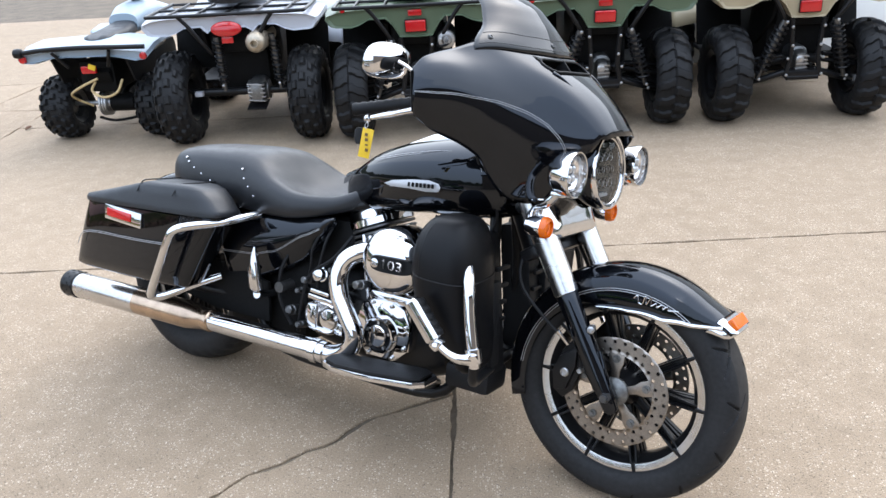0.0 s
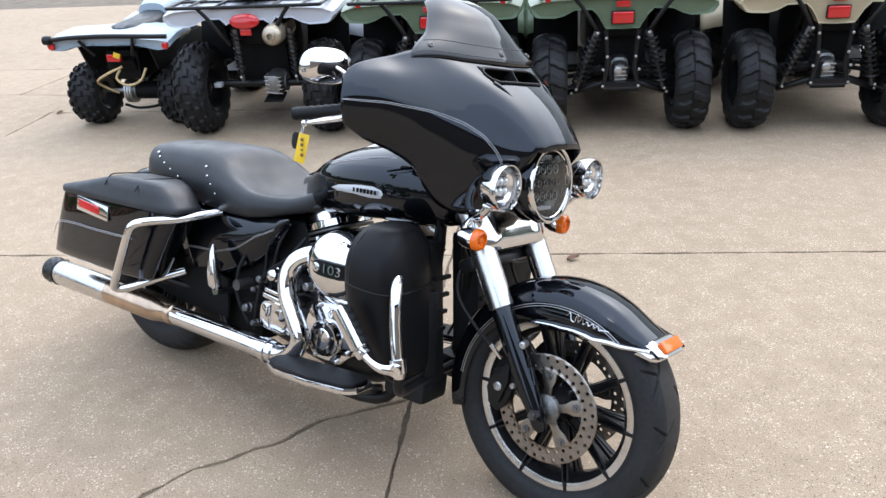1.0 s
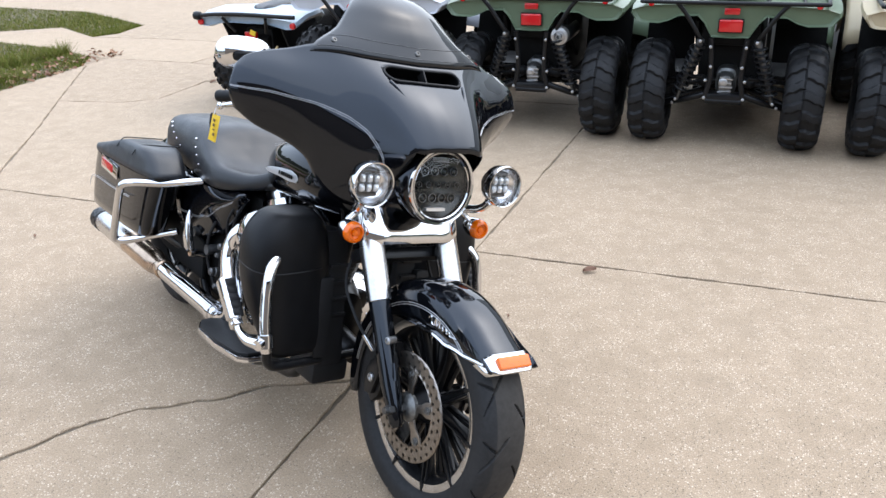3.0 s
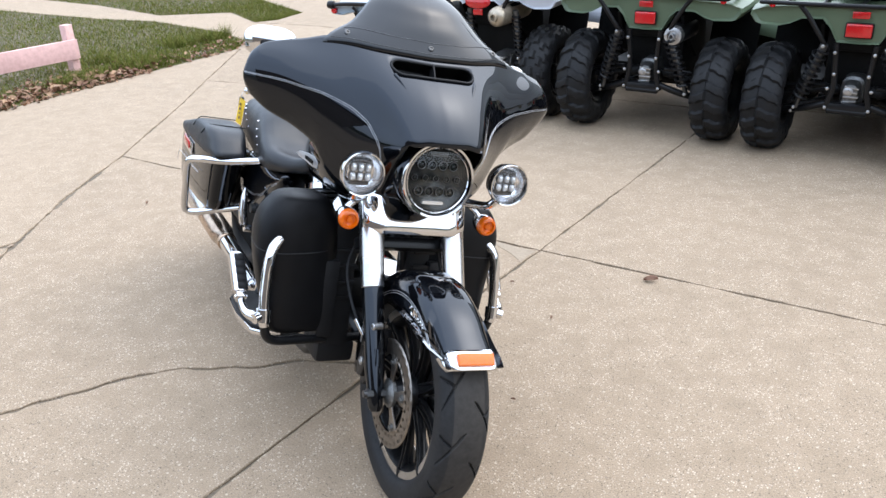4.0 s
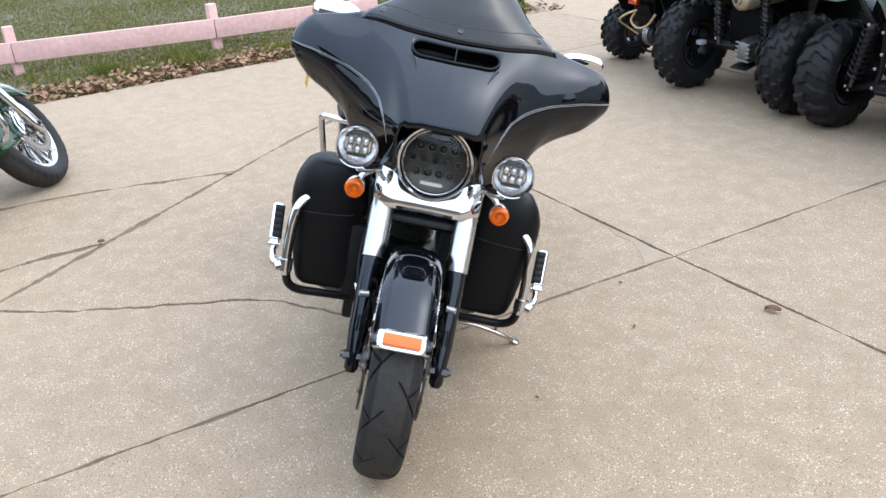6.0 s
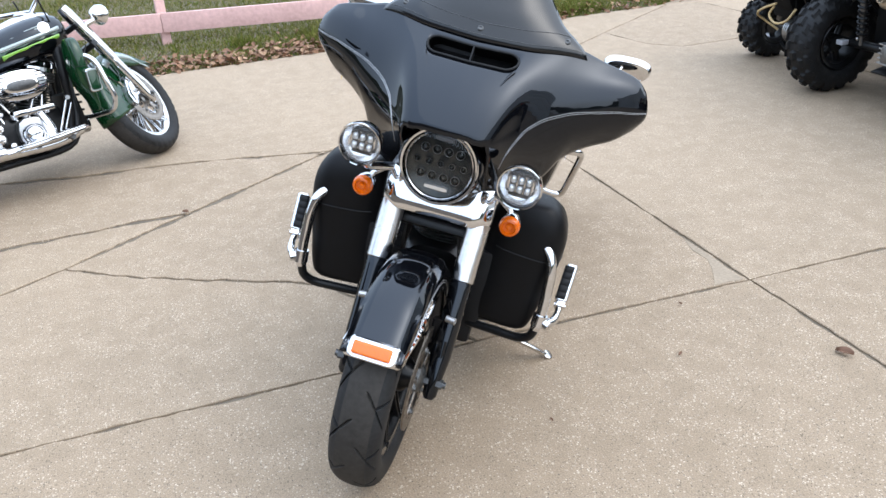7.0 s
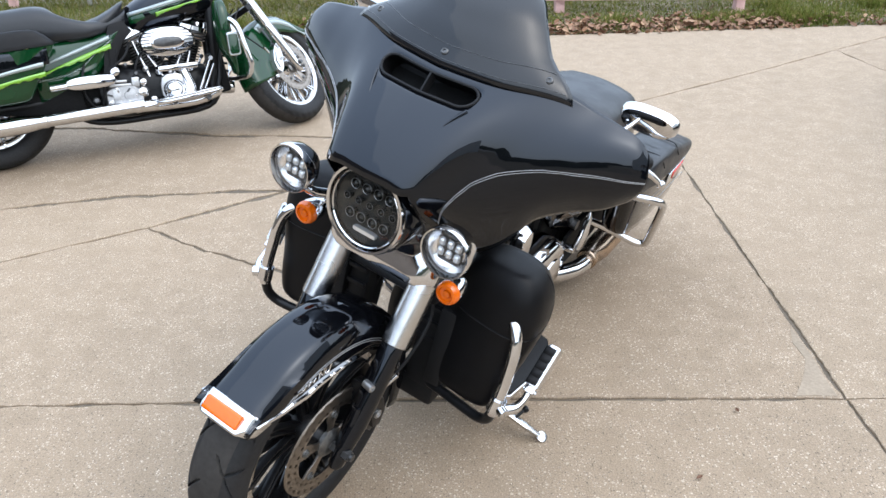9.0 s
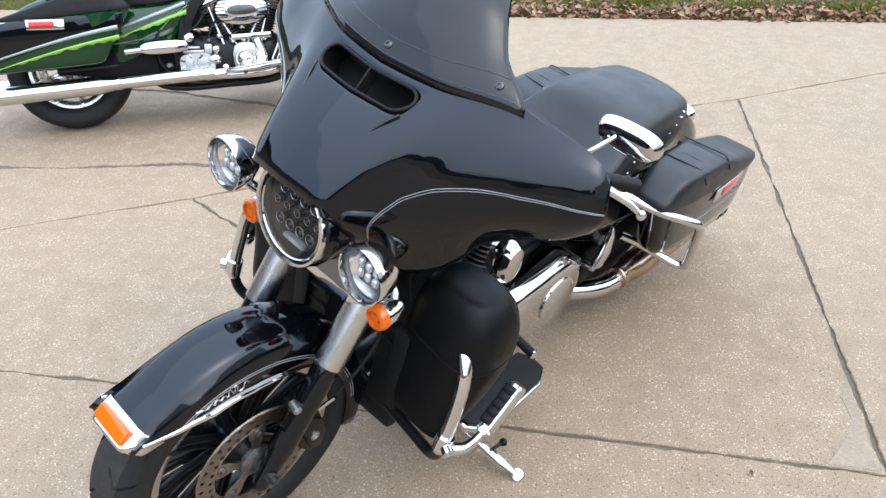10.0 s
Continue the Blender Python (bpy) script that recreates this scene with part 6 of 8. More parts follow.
def front_lights(parent):
    round_lamp(parent, (-0.128, 0, 0.889), 0.104, 0.10, "headlamp", True, (1, 0, 0.10))
    # black nacelle round the headlamp
    b = bmesh.new()
    rings = []
    for x, r, k in ((-0.128, 0.1045, 0), (-0.135, 0.110, 0.1), (-0.16, 0.113, 0.5), (-0.20, 0.114, 0.8), (-0.27, 0.114, 1)):
        ring = []
        for q in range(40):
            t = 2 * math.pi * q / 40
            y, z = r * math.cos(t), r * math.sin(t)
            if z > 0:
                z *= 1 - 0.16 * k
            else:
                z *= 1 - 0.22 * k
            ring.append(V((x, y, 0.889 + z)))
        rings.append(ring)
    loft(b, rings, caps=False)
    nacelle = part("headlamp_nacelle", moved(b, STEER), M_BLACK, parent)
    # recessed surround that joins the nacelle to the fairing's brow and sides
    edge = [V((p.x, -p.y, p.z)) for p in (fairing_side(0.0, v) for v in np.linspace(1, 0, 12))] + [fairing_top(u, 0.0) for u in np.linspace(-0.24, 0.24, 17)] + [fairing_side(0.0, v) for v in np.linspace(0, 1, 12)]
    foot_l, foot_r = edge[-1], edge[0]
    edge += [foot_l.lerp(foot_r, k / 8) for k in range(1, 8)]
    mid = V((-0.165, 0, 0.889))
    rings = []
    for k in (0.0, 0.12, 0.45, 0.8, 1.0):
        ring = []
        for p in edge:
            q = V((mid.x, p.y, p.z)) - mid
            inner = mid + q.normalized() * 0.110
            w = p.lerp(inner, k)
            w.x = lerp(p.x - 0.003, mid.x - 0.012, min(1, 1.6 * k) ** 0.7) if p.x > mid.x else lerp(p.x - 0.003, mid.x - 0.012, k)
            ring.append(w)
        rings.append(ring)
    b = bmesh.new()
    loft(b, rings, caps=False)
    part("headlamp_surround", moved(b, STEER), M_BLACK, nacelle, "glossy black recess round the headlamp", sharp=60)
    for s in (-1, 1):
        round_lamp(parent, (-0.125, s * 0.214, 0.892), 0.0590, 0.060, "fog_lamp", False, (1, 0, 0.02))
        b = bmesh.new()
        # arm from the fork to the fog lamp and the turn signal
        tube(b, [(-0.268, s * 0.10, 0.795), (-0.252, s * 0.16, 0.795), (-0.200, s * 0.203, 0.806), (-0.165, s * 0.212, 0.84)], 0.012, 12, 4, radii=[0.015, 0.013, 0.012, 0.012])
        tube(b, [(-0.245, s * 0.165, 0.793), (-0.243, s * 0.195, 0.770), (-0.230, s * 0.207, 0.752)], 0.009, 10, 4)
        box(b, (-0.160, s * 0.213, 0.838), (0.036, 0.030, 0.014), bevel=0.005)
        part("lamp_bracket", moved(b, STEER), M_CHROME, parent, "chrome lamp bracket")
        b = bmesh.new()
        lathe(b, [(0.008, -0.052), (0.020, -0.046), (0.027, -0.028), (0.029, -0.006), (0.0285, 0.0)], (-0.196, s * 0.209, 0.747), (1, 0, 0.0), 24)
        sg = part("turn_signal", moved(b, STEER), M_CHROME, parent, "chrome bullet turn signal")
        b = bmesh.new()
        lathe(b, [(0.0285, 0.0), (0.0285, 0.010), (0.025, 0.017), (0.019, 0.0195), (0.017, 0.012), (0.010, 0.010), (0.008, 0.015), (0.0005, 0.017)], (-0.196, s * 0.209, 0.747), (1, 0, 0.0), 24)
        part("signal_lens", moved(b, STEER), M_AMBER, sg, "amber lens")
    # chrome panel between the fork tubes
    b = bmesh.new()
    rows = []
    for z, w, x in ((0.826, 0.146, -0.254), (0.818, 0.154, -0.242), (0.80, 0.158, -0.228), (0.775, 0.160, -0.214), (0.74, 0.160, -0.198), (0.720, 0.159, -0.190), (0.709, 0.157, -0.193), (0.705, 0.154, -0.207)):
        rows.append([V((x - 0.034 * abs(k) ** 5 + 0.005 * math.exp(-((abs(k) - 0.70) / 0.20) ** 2), k * w, z)) for k in np.linspace(-1, 1, 41)])
    sheet(b, rows)
    solid(part("fork_panel", moved(b, STEER), M_CHROME, parent, "polished chrome panel under the headlamp"), 0.004)


def handlebars(parent):
    b = bmesh.new()
    tube(b, [(-0.42, 0, 0.96), (-0.43, -0.12, 1.00), (-0.48, -0.24, 1.035), (-0.545, -0.325, 1.03), (-0.556, -0.333, 1.027)], 0.0125, 12, 4)
    tube(b, [(-0.42, 0, 0.96), (-0.43, 0.12, 1.00), (-0.48, 0.24, 1.035), (-0.545, 0.325, 1.03), (-0.556, 0.333, 1.027)], 0.0125, 12, 4)
    bars = part("handlebar", moved(b, STEER), M_CHROME, parent)
    for s in (-1, 1):
        b = bmesh.new()
        a, c = V((-0.548, s * 0.327, 1.029)), V((-0.680, s * 0.410, 1.0))
        d = (c - a)
        loft(b, [circle(a + d * (k / 16), *frame_for(d)[1:], 0.0175 if k % 2 else 0.0155, 16) for k in range(17)])
        part("grip", moved(b, STEER), M_PLASTIC, bars, "ribbed black grip")
        b = bmesh.new()
        box(b, (-0.515, s * 0.295, 1.033), (0.075, 0.05, 0.04), (0, 0, s * -38), 0.01)
        part("switch_housing", moved(b, STEER), M_SATIN, bars)
        b = bmesh.new()
        tube(b, [(-0.475, s * 0.315, 1.03), (-0.51, s * 0.365, 1.015), (-0.565, s * 0.405, 0.998), (-0.610, s * 0.424, 0.985)], 0.008, 10, 5, radii=[0.009, 0.010, 0.008, 0.006])
        lathe(b, [(0.0005, -0.010), (0.009, -0.006), (0.0105, 0), (0.009, 0.006), (0.0005, 0.010)], (-0.615, s * 0.427, 0.983), (1, s * 0.4, 0), 14)
        if s > 0:
            b.clear()
            tube(b, [(-0.495, 0.335, 1.05), (-0.54, 0.395, 1.046), (-0.575, 0.445, 1.025), (-0.592, 0.472, 1.006)], 0.008, 10, 5, radii=[0.009, 0.010, 0.008, 0.006])
            lathe(b, [(0.0005, -0.010), (0.009, -0.006), (0.0105, 0), (0.009, 0.006), (0.0005, 0.010)], (-0.594, 0.476, 1.003), (1, 0.4, 0), 14)
        part("lever", moved(b, STEER), M_CHROME, bars, "chrome hand lever")
        # mirror
        b = bmesh.new()
        tube(b, [(-0.51, s * 0.31, 1.045), (-0.515, s * 0.345, 1.085), (-0.54, s * 0.37, 1.118), (-0.575, s * 0.38, 1.135)], 0.0048, 10, 4)
        mst = part("mirror_stem", moved(b, STEER), M_CHROME, bars)
        b = bmesh.new()
        cm = V((-0.602, -0.379 if s < 0 else 0.396, 1.130))
        ax = V((1, s * 0.10, -0.24 if s < 0 else -0.34))
        _, u, v = frame_for(ax)
        k = 1.0 if s < 0 else 0.90
        flat = ((0.036, 0.018, 0.011), (0.032, 0.045, 0.026), (0.019, 0.068, 0.040)) if s < 0 else ((0.018, 0.030, 0.016), (0.0165, 0.055, 0.026), (0.013, 0.068, 0.033))
        low = 0.046 if s < 0 else 0.037
        loft(b, [super_ring(cm + ax.normalized() * h, u, v, aa * k, bb * k, 2.7, 32) for h, aa, bb in flat + ((0.0, 0.076, low), (-0.010, 0.076, low), (-0.012, 0.070, low - 0.006))])
        part("mirror_shell", moved(b, STEER), M_CHROME, mst, "chrome mirror shell")


def lowers(parent, cover=None, slim=0.0):
    """Vented leg fairings with engine guard bars in front."""
    shape = ((0.750, -0.445, -0.385, 0.225, 0.300), (0.743, -0.470, -0.355, 0.195, 0.335), (0.718, -0.492, -0.335, 0.170, 0.362), (0.68, -0.505, -0.322, 0.152, 0.382), (0.63, -0.511, -0.314, 0.142, 0.390), (0.57, -0.508, -0.310, 0.136, 0.386),
             (0.52, -0.496, -0.308, 0.134, 0.378), (0.475, -0.465, -0.306, 0.134, 0.370), (0.44, -0.420, -0.304, 0.134, 0.362), (0.40, -0.382, -0.303, 0.136, 0.352), (0.365, -0.366, -0.304, 0.140, 0.340), (0.350, -0.352, -0.312, 0.150, 0.322))

    def shell(s, row, n=40, grow=0.0):
        z, x0, x1, y0, y1 = row
        ring = super_ring(((x0 + x1) / 2, s * (y0 + y1) / 2, z), (1, 0, 0), (0, s, 0), (x1 - x0) / 2 + grow, (y1 - y0) / 2 + grow, 2.8, n)
        for p in ring:
            # front face hollow towards the fork, back tucked in
            k = (p.x - x0) / (x1 - x0)
            p.x -= 0.035 * (1 - abs(p.y) / y1) * k
            p.x = lerp(p.x, -0.36, slim * 0.55)
            p.y = lerp(p.y, s * 0.22, slim * 0.30)
        return ring

    def shell_row(z):
        zs = [r[0] for r in shape][::-1]
        return (z,) + tuple(float(np.interp(z, zs, [r[k] for r in shape][::-1])) for k in (1, 2, 3, 4))
    for s in (-1, 1):
        b = bmesh.new()
        cols = [smooth_path([shell(s, r)[j] for r in shape], 3) for j in range(40)]
        loft(b, [[c[i] for c in cols] for i in range(len(cols[0]))])
        lw = part("leg_fairing", b, cover or M_LOWER, parent, "matte black vinyl-covered leg fairing" if cover is None else "glossy green leg fairing", sharp=70)
        # stitched seams: round the front at half height, and two over the crown
        b = bmesh.new()
        ring = shell(s, shell_row(0.592), 40, 0.0008)
        tube(b, [ring[j % 40] + V((0, 0, 0.010 * ((j - 6) / 9) ** 2)) for j in range(-3, 16)], 0.0016, 6, 2)
        part("seam", b, M_SATIN, lw)
        for j in (15, 12):
            b = bmesh.new()
            tube(b, [shell(s, shell_row(z), 40, 0.0008)[j] for z in (0.56 if j == 15 else 0.595, 0.61, 0.65, 0.69, 0.72, 0.735, 0.745)], 0.0016, 6, 2)
            part("seam", b, M_SATIN, lw)
        if cover is None:
            # inner duct facing the wheel
            b = bmesh.new()
            box(b, (-0.40, s * 0.135, 0.49), (0.10, 0.10, 0.40), (0, -8, 0), 0.02)
            box(b, (-0.34, s * 0.17, 0.45), (0.03, 0.05, 0.24), (0, -4, 0), 0.01)
            box(b, (-0.40, s * 0.12, 0.275), (0.14, 0.12, 0.07), (0, 0, 0), 0.015)
            for k in range(5):
                box(b, (-0.345, s * 0.125, 0.40 + 0.05 * k), (0.012, 0.07, 0.012), bevel=0.003)
            part("inner_duct", b, M_PLASTIC, lw)
        # engine guard
        b = bmesh.new()
        tube(b, [(-0.385, s * 0.285, 0.655), (-0.348, s * 0.325, 0.640), (-0.325, s * 0.354, 0.612), (-0.312, s * 0.366, 0.57), (-0.303, s * 0.370, 0.52), (-0.291, s * 0.372, 0.465), (-0.280, s * 0.370, 0.415), (-0.279, s * 0.366, 0.395)], 0.0155, 14, 5)
        eg = part("engine_guard", b, M_CHROME, parent, "chrome engine guard bar")
        b = bmesh.new()
        tube(b, [(-0.279, s * 0.366, 0.396), (-0.286, s * 0.356, 0.360), (-0.298, s * 0.325, 0.337), (-0.315, s * 0.26, 0.328), (-0.34, s * 0.15, 0.318), (-0.36, 0, 0.312)], 0.0135, 14, 5)
        part("guard_foot", b, M_SATIN if cover is None else M_CHROME, eg)
        if cover is not None:
            continue
        # highway peg
        b = bmesh.new()
        # clamp round the guard, a forked arm and the hinge
        d = V((0.011, -s * 0.002, -0.05)).normalized()
        cyl(b, V((-0.282, s * 0.371, 0.425)) - d * 0.018, V((-0.282, s * 0.371, 0.425)) + d * 0.018, 0.0215, n=20)
        cyl(b, (-0.282, s * 0.375, 0.425), (-0.268, s * 0.402, 0.42), 0.015, n=16)
        tube(b, [(-0.280, s * 0.392, 0.420), (-0.305, s * 0.412, 0.422), (-0.335, s * 0.420, 0.434), (-0.356, s * 0.421, 0.447)], 0.0115, 12, 4, radii=[0.016, 0.013, 0.010, 0.010])
        box(b, (-0.360, s * 0.421, 0.450), (0.034, 0.028, 0.026), (0, -58, 0), 0.006)
        cyl(b, (-0.358, s * 0.404, 0.449), (-0.358, s * 0.439, 0.449), 0.007, n=12)
        hp = part("highway_peg", b, M_CHROME, parent, "chrome folding highway peg")
        b = bmesh.new()
        a, c = V((-0.366, s * 0.422, 0.455)), V((-0.440, s * 0.430, 0.548))
        d = (c - a).normalized()
        loft(b, [super_ring(a.lerp(c, t), d.cross(V((0, 1, 0))).normalized(), (0, 1, 0), w, h, 4, 20) for t, w, h in ((0, 0.014, 0.012), (0.04, 0.020, 0.019), (0.95, 0.020, 0.019), (1, 0.015, 0.014))])
        part("peg_body", b, M_CHROME, hp)
        b = bmesh.new()
        nrm = d.cross(V((0, 1, 0))).normalized()
        nrm = nrm if nrm.x > 0 else -nrm
        rows = [super_ring(a.lerp(c, lerp(0.06, 0.94, k / 30)) + nrm * 0.014 - V((0, s * 0.006, 0)), nrm, (0, 1, 0), 0.008 + 0.0035 * abs(math.sin(math.pi * k / 6)), 0.015, 4, 14) for k in range(31)]
        loft(b, rows)
        part("peg_rubber", b, M_PLASTIC, hp)


def side_stand(parent):
    b = bmesh.new()
    run = smooth_path([(-0.50, 0.14, 0.20), (-0.52, 0.26, 0.19), (-0.545, 0.38, 0.155), (-0.562, 0.442, 0.126)], 5)
    loft(b, [super_ring(p, (0.96, 0.1, 0.25), (-0.1, 0.35, 0.93), float(np.interp(i, [0, 6, 11, 15], [0.012, 0.011, 0.017, 0.011])), 0.0075, 3, 16) for i, p in enumerate(run)])
    loft(b, [super_ring((-0.566, 0.450, 0.1185 + h), (1, 0, 0), (0, 1, -0.26), r, r * 0.85, 2.4, 18) for h, r in ((0.0, 0.017), (0.003, 0.020), (0.009, 0.020), (0.012, 0.016))])
    st = part("side_stand", b, M_STEEL, parent, "chrome side stand, folded out")
    b = bmesh.new()
    tube(b, [(-0.538, 0.365, 0.165), (-0.575, 0.372, 0.172)], 0.005, 10, curve=False)
    lathe(b, [(0.0005, -0.011), (0.009, -0.007), (0.011, 0), (0.009, 0.007), (0.0005, 0.011)], (-0.582, 0.374, 0.173), (1, 1, 0), 14)
    part("stand_tang", b, M_SATIN, st)
    # gear shift peg
    b = bmesh.new()
    tube(b, [(-0.742, 0.18, 0.365), (-0.732, 0.255, 0.362)], 0.008, 10, curve=False)
    lever = part("shift_lever", b, M_STEEL, parent)
    b = bmesh.new()
    cyl(b, (-0.733, 0.250, 0.362), (-0.724, 0.312, 0.360), 0.013, n=16)
    peg = part("shift_peg", b, M_PLASTIC, lever, "black rubber shift peg")
    b = bmesh.new()
    lathe(b, [(0.014, 0.0), (0.014, 0.004), (0.010, 0.007), (0.0005, 0.008)], (-0.724, 0.312, 0.360), (0.14, 1, -0.03), 16)
    part("peg_cap", b, M_CHROME, peg)


def cables(parent):
    runs = [[(-0.25, -0.10, 0.70), (-0.285, -0.13, 0.64), (-0.27, -0.15, 0.57), (-0.20, -0.15, 0.50), (-0.13, -0.135, 0.44)],
            [(-0.25, 0.10, 0.70), (-0.285, 0.13, 0.64), (-0.27, 0.15, 0.57), (-0.20, 0.15, 0.50), (-0.13, 0.135, 0.44)],
            [(-0.46, 0.20, 1.0), (-0.42, 0.18, 0.85), (-0.36, 0.14, 0.72), (-0.40, 0.16, 0.55), (-0.5, 0.17, 0.33)],
            [(-0.46, -0.20, 1.0), (-0.42, -0.16, 0.86), (-0.38, -0.12, 0.74), (-0.44, -0.10, 0.66), (-0.6, -0.08, 0.70)],
            [(-0.95, -0.15, 0.62), (-0.98, -0.17, 0.55), (-0.99, -0.165, 0.48), (-1.02, -0.15, 0.40)],
            [(-0.93, -0.14, 0.62), (-0.94, -0.165, 0.56), (-0.96, -0.165, 0.46), (-0.97, -0.15, 0.40)]]
    for r in runs:
        b = bmesh.new()
        tube(b, r, 0.0045, 8, 6)
        part("cable", b, M_PLASTIC, parent)
    for s in (-1, 1):
        b = bmesh.new()
        cyl(b, (-0.155, s * 0.150, 0.47), (-0.128, s * 0.132, 0.435), 0.006, n=10)
        part("hose_fitting", b, M_CHROME, parent)


bike = thing("motorcycle", BIKE, "glossy black touring motorcycle leaning on its side stand", "motorcycle")
fw = new("front_wheel")
fw.parent = bike
rw = new("rear_wheel")
rw.parent = bike
wheel(fw, STEER @ Matrix.Translation((0, 0, AXLE_Z)), BLACK_STYLE)
wheel(rw, Matrix.Translation((-BASE, 0, AXLE_Z)), BLACK_STYLE, w=0.18, rim=0.212, sides=(), fine=False)
fork(bike, STEER, False)
fender = front_fender(bike, STEER, M_BLACK)
tank(bike, M_BLACK, "badge")
seat(bike)
engine(bike, BLACK_STYLE)
chassis(bike, M_BLACK)
for sd in (-1, 1):
    saddlebag(bike, sd, M_BLACK)
    bag_guard(bike, sd)
    exhaust(bike, sd)
floorboards(bike, M_PLASTIC)
black_fairing(bike)
windscreen(bike)
front_lights(bike)
handlebars(bike)
lowers(bike)
side_stand(bike)
cables(bike)


# ---- the green motorcycle ----
GREEN_STYLE = dict(rim=M_CHROME, spoke=M_CHROME, spokes=9, case=M_SATIN, fins=M_OILY, air="oval")


def green_motorcycle():
    # placed by its two contact patches, bars turned to the left
    m = pose(-2.852, 1.375, 0.002, 0, 0, 113.5) @ pose(0, 0, 0, -11, 0, 0)
    S = steer(42)
    g = thing("motorcycle", m, "green and black touring motorcycle with silver and lime flashes", "motorcycle")
    a = new("front_wheel")
    a.parent = g
    r = new("rear_wheel")
    r.parent = g
    wheel(a, S @ Matrix.Translation((0, 0, AXLE_Z)), GREEN_STYLE, fine=False)
    wheel(r, Matrix.Translation((-BASE, 0, AXLE_Z)), GREEN_STYLE, w=0.18, rim=0.212, sides=(-1,), fine=False)
    fork(g, S, True)
    front_fender(g, S, M_GREEN, trim=False, stripe=M_SILVER, deep=0.16)
    tk = tank(g, M_BLACK, "flash")
    tk.matrix_basis = Matrix.Translation((-0.59, 0, 0.745)) @ Matrix.Rotation(radians(-5), 4, "Y") @ Matrix.Translation((0.60, 0, -0.80))
    b = bmesh.new()
    loft(b, [super_ring((x, 0, z), (0, 1, 0), (0.35, 0, 1), w, h, 2.8, 28) for x, z, w, h in ((-1.20, 0.632, 0.14, 0.04), (-1.14, 0.645, 0.180, 0.055), (-1.02, 0.672, 0.172, 0.062), (-0.95, 0.706, 0.150, 0.060), (-0.90, 0.742, 0.120, 0.050), (-0.87, 0.768, 0.085, 0.034), (-0.86, 0.780, 0.045, 0.014))])
    part("seat_nose", b, M_LEATHER, g, "black leather seat nose on the tank")
    seat(g, rivets=False)
    others = set(g.children)
    engine(g, GREEN_STYLE)
    grow = Matrix.Translation((-0.690, 0, 0.308)) @ Matrix.Diagonal((1.12, 1.10, 1.03, 1)) @ Matrix.Translation((0.70, 0, -0.335))
    for ob in set(g.children) - others:
        ob.matrix_basis = grow
    chassis(g, M_GREEN, pegs=False, deep=0.07)
    for s in (-1, 1):
        saddlebag(g, s, M_GREEN, flashes=True, cover=False)
        exhaust(g, s, heat=False, header=False)
    floorboards(g, M_CHROME)
    lowers(g, M_GREEN, 1.0)
    # dark block and slats, added to fill the gap ahead of the engine
    b = bmesh.new()
    box(b, (-0.415, 0, 0.36), (0.07, 0.24, 0.22), (0, -6, 0), 0.02)
    gap_fill = part("gap_block", b, M_DARK, g)
    for k in range(5):
        b = bmesh.new()
        box(b, (-0.374, 0, 0.28 + 0.042 * k), (0.012, 0.22, 0.012), (0, -6, 0), 0.003)
        part("gap_slat", b, M_DARK, gap_fill)
    # black frame covers ahead of the engine and under the seat's nose, locker door on the leg fairing
    for s in (-1, 1):
        b = bmesh.new()
        tube(b, [(-0.40, s * 0.10, 0.82), (-0.415, s * 0.13, 0.70), (-0.43, s * 0.14, 0.56), (-0.445, s * 0.13, 0.40), (-0.49, s * 0.13, 0.25)], 0.022, 12, 4, radii=[0.03, 0.034, 0.026, 0.018, 0.018])
        part("down_tube", b, M_SATIN, g, "black frame down tube")
        b = bmesh.new()
        cyl(b, (-0.56, s * 0.185, 0.27), (-0.47, s * 0.195, 0.45), 0.007, n=10)
        cyl(b, (-0.535, s * 0.190, 0.27), (-0.455, s * 0.198, 0.42), 0.005, n=10)
        lathe(b, [(0.012, -0.012), (0.014, 0), (0.012, 0.012)], (-0.468, s * 0.197, 0.452), (0, 1, 0), 14)
        part("shift_rod", b, M_CHROME, g)
        b = bmesh.new()
        prism(b, [(-0.885, 0.700), (-0.845, 0.640), (-0.900, 0.590), (-0.985, 0.440), (-1.030, 0.430), (-1.000, 0.560), (-0.960, 0.680)], s * 0.018, 1, s * 0.150, 0.004)
        part("frame_cover", b, M_PLASTIC, g, "black frame cover")
        b = bmesh.new()
        loft(b, [super_ring((-0.352, s * (0.352 + h), 0.515), (1, 0, 0), (0, 0, 1), a, w, 6, 24) for h, a, w in ((-0.03, 0.034, 0.062), (0.003, 0.034, 0.062), (0.007, 0.030, 0.058))])
        lock = part("locker_door", b, M_CHROME, g, "chrome-framed locker door")
        b = bmesh.new()
        loft(b, [super_ring((-0.352, s * (0.352 + h), 0.515), (1, 0, 0), (0, 0, 1), a, w, 6, 24) for h, a, w in ((0.0, 0.026, 0.052), (0.0085, 0.026, 0.052), (0.0095, 0.024, 0.050))])
        part("door_panel", b, M_GREEN, lock)
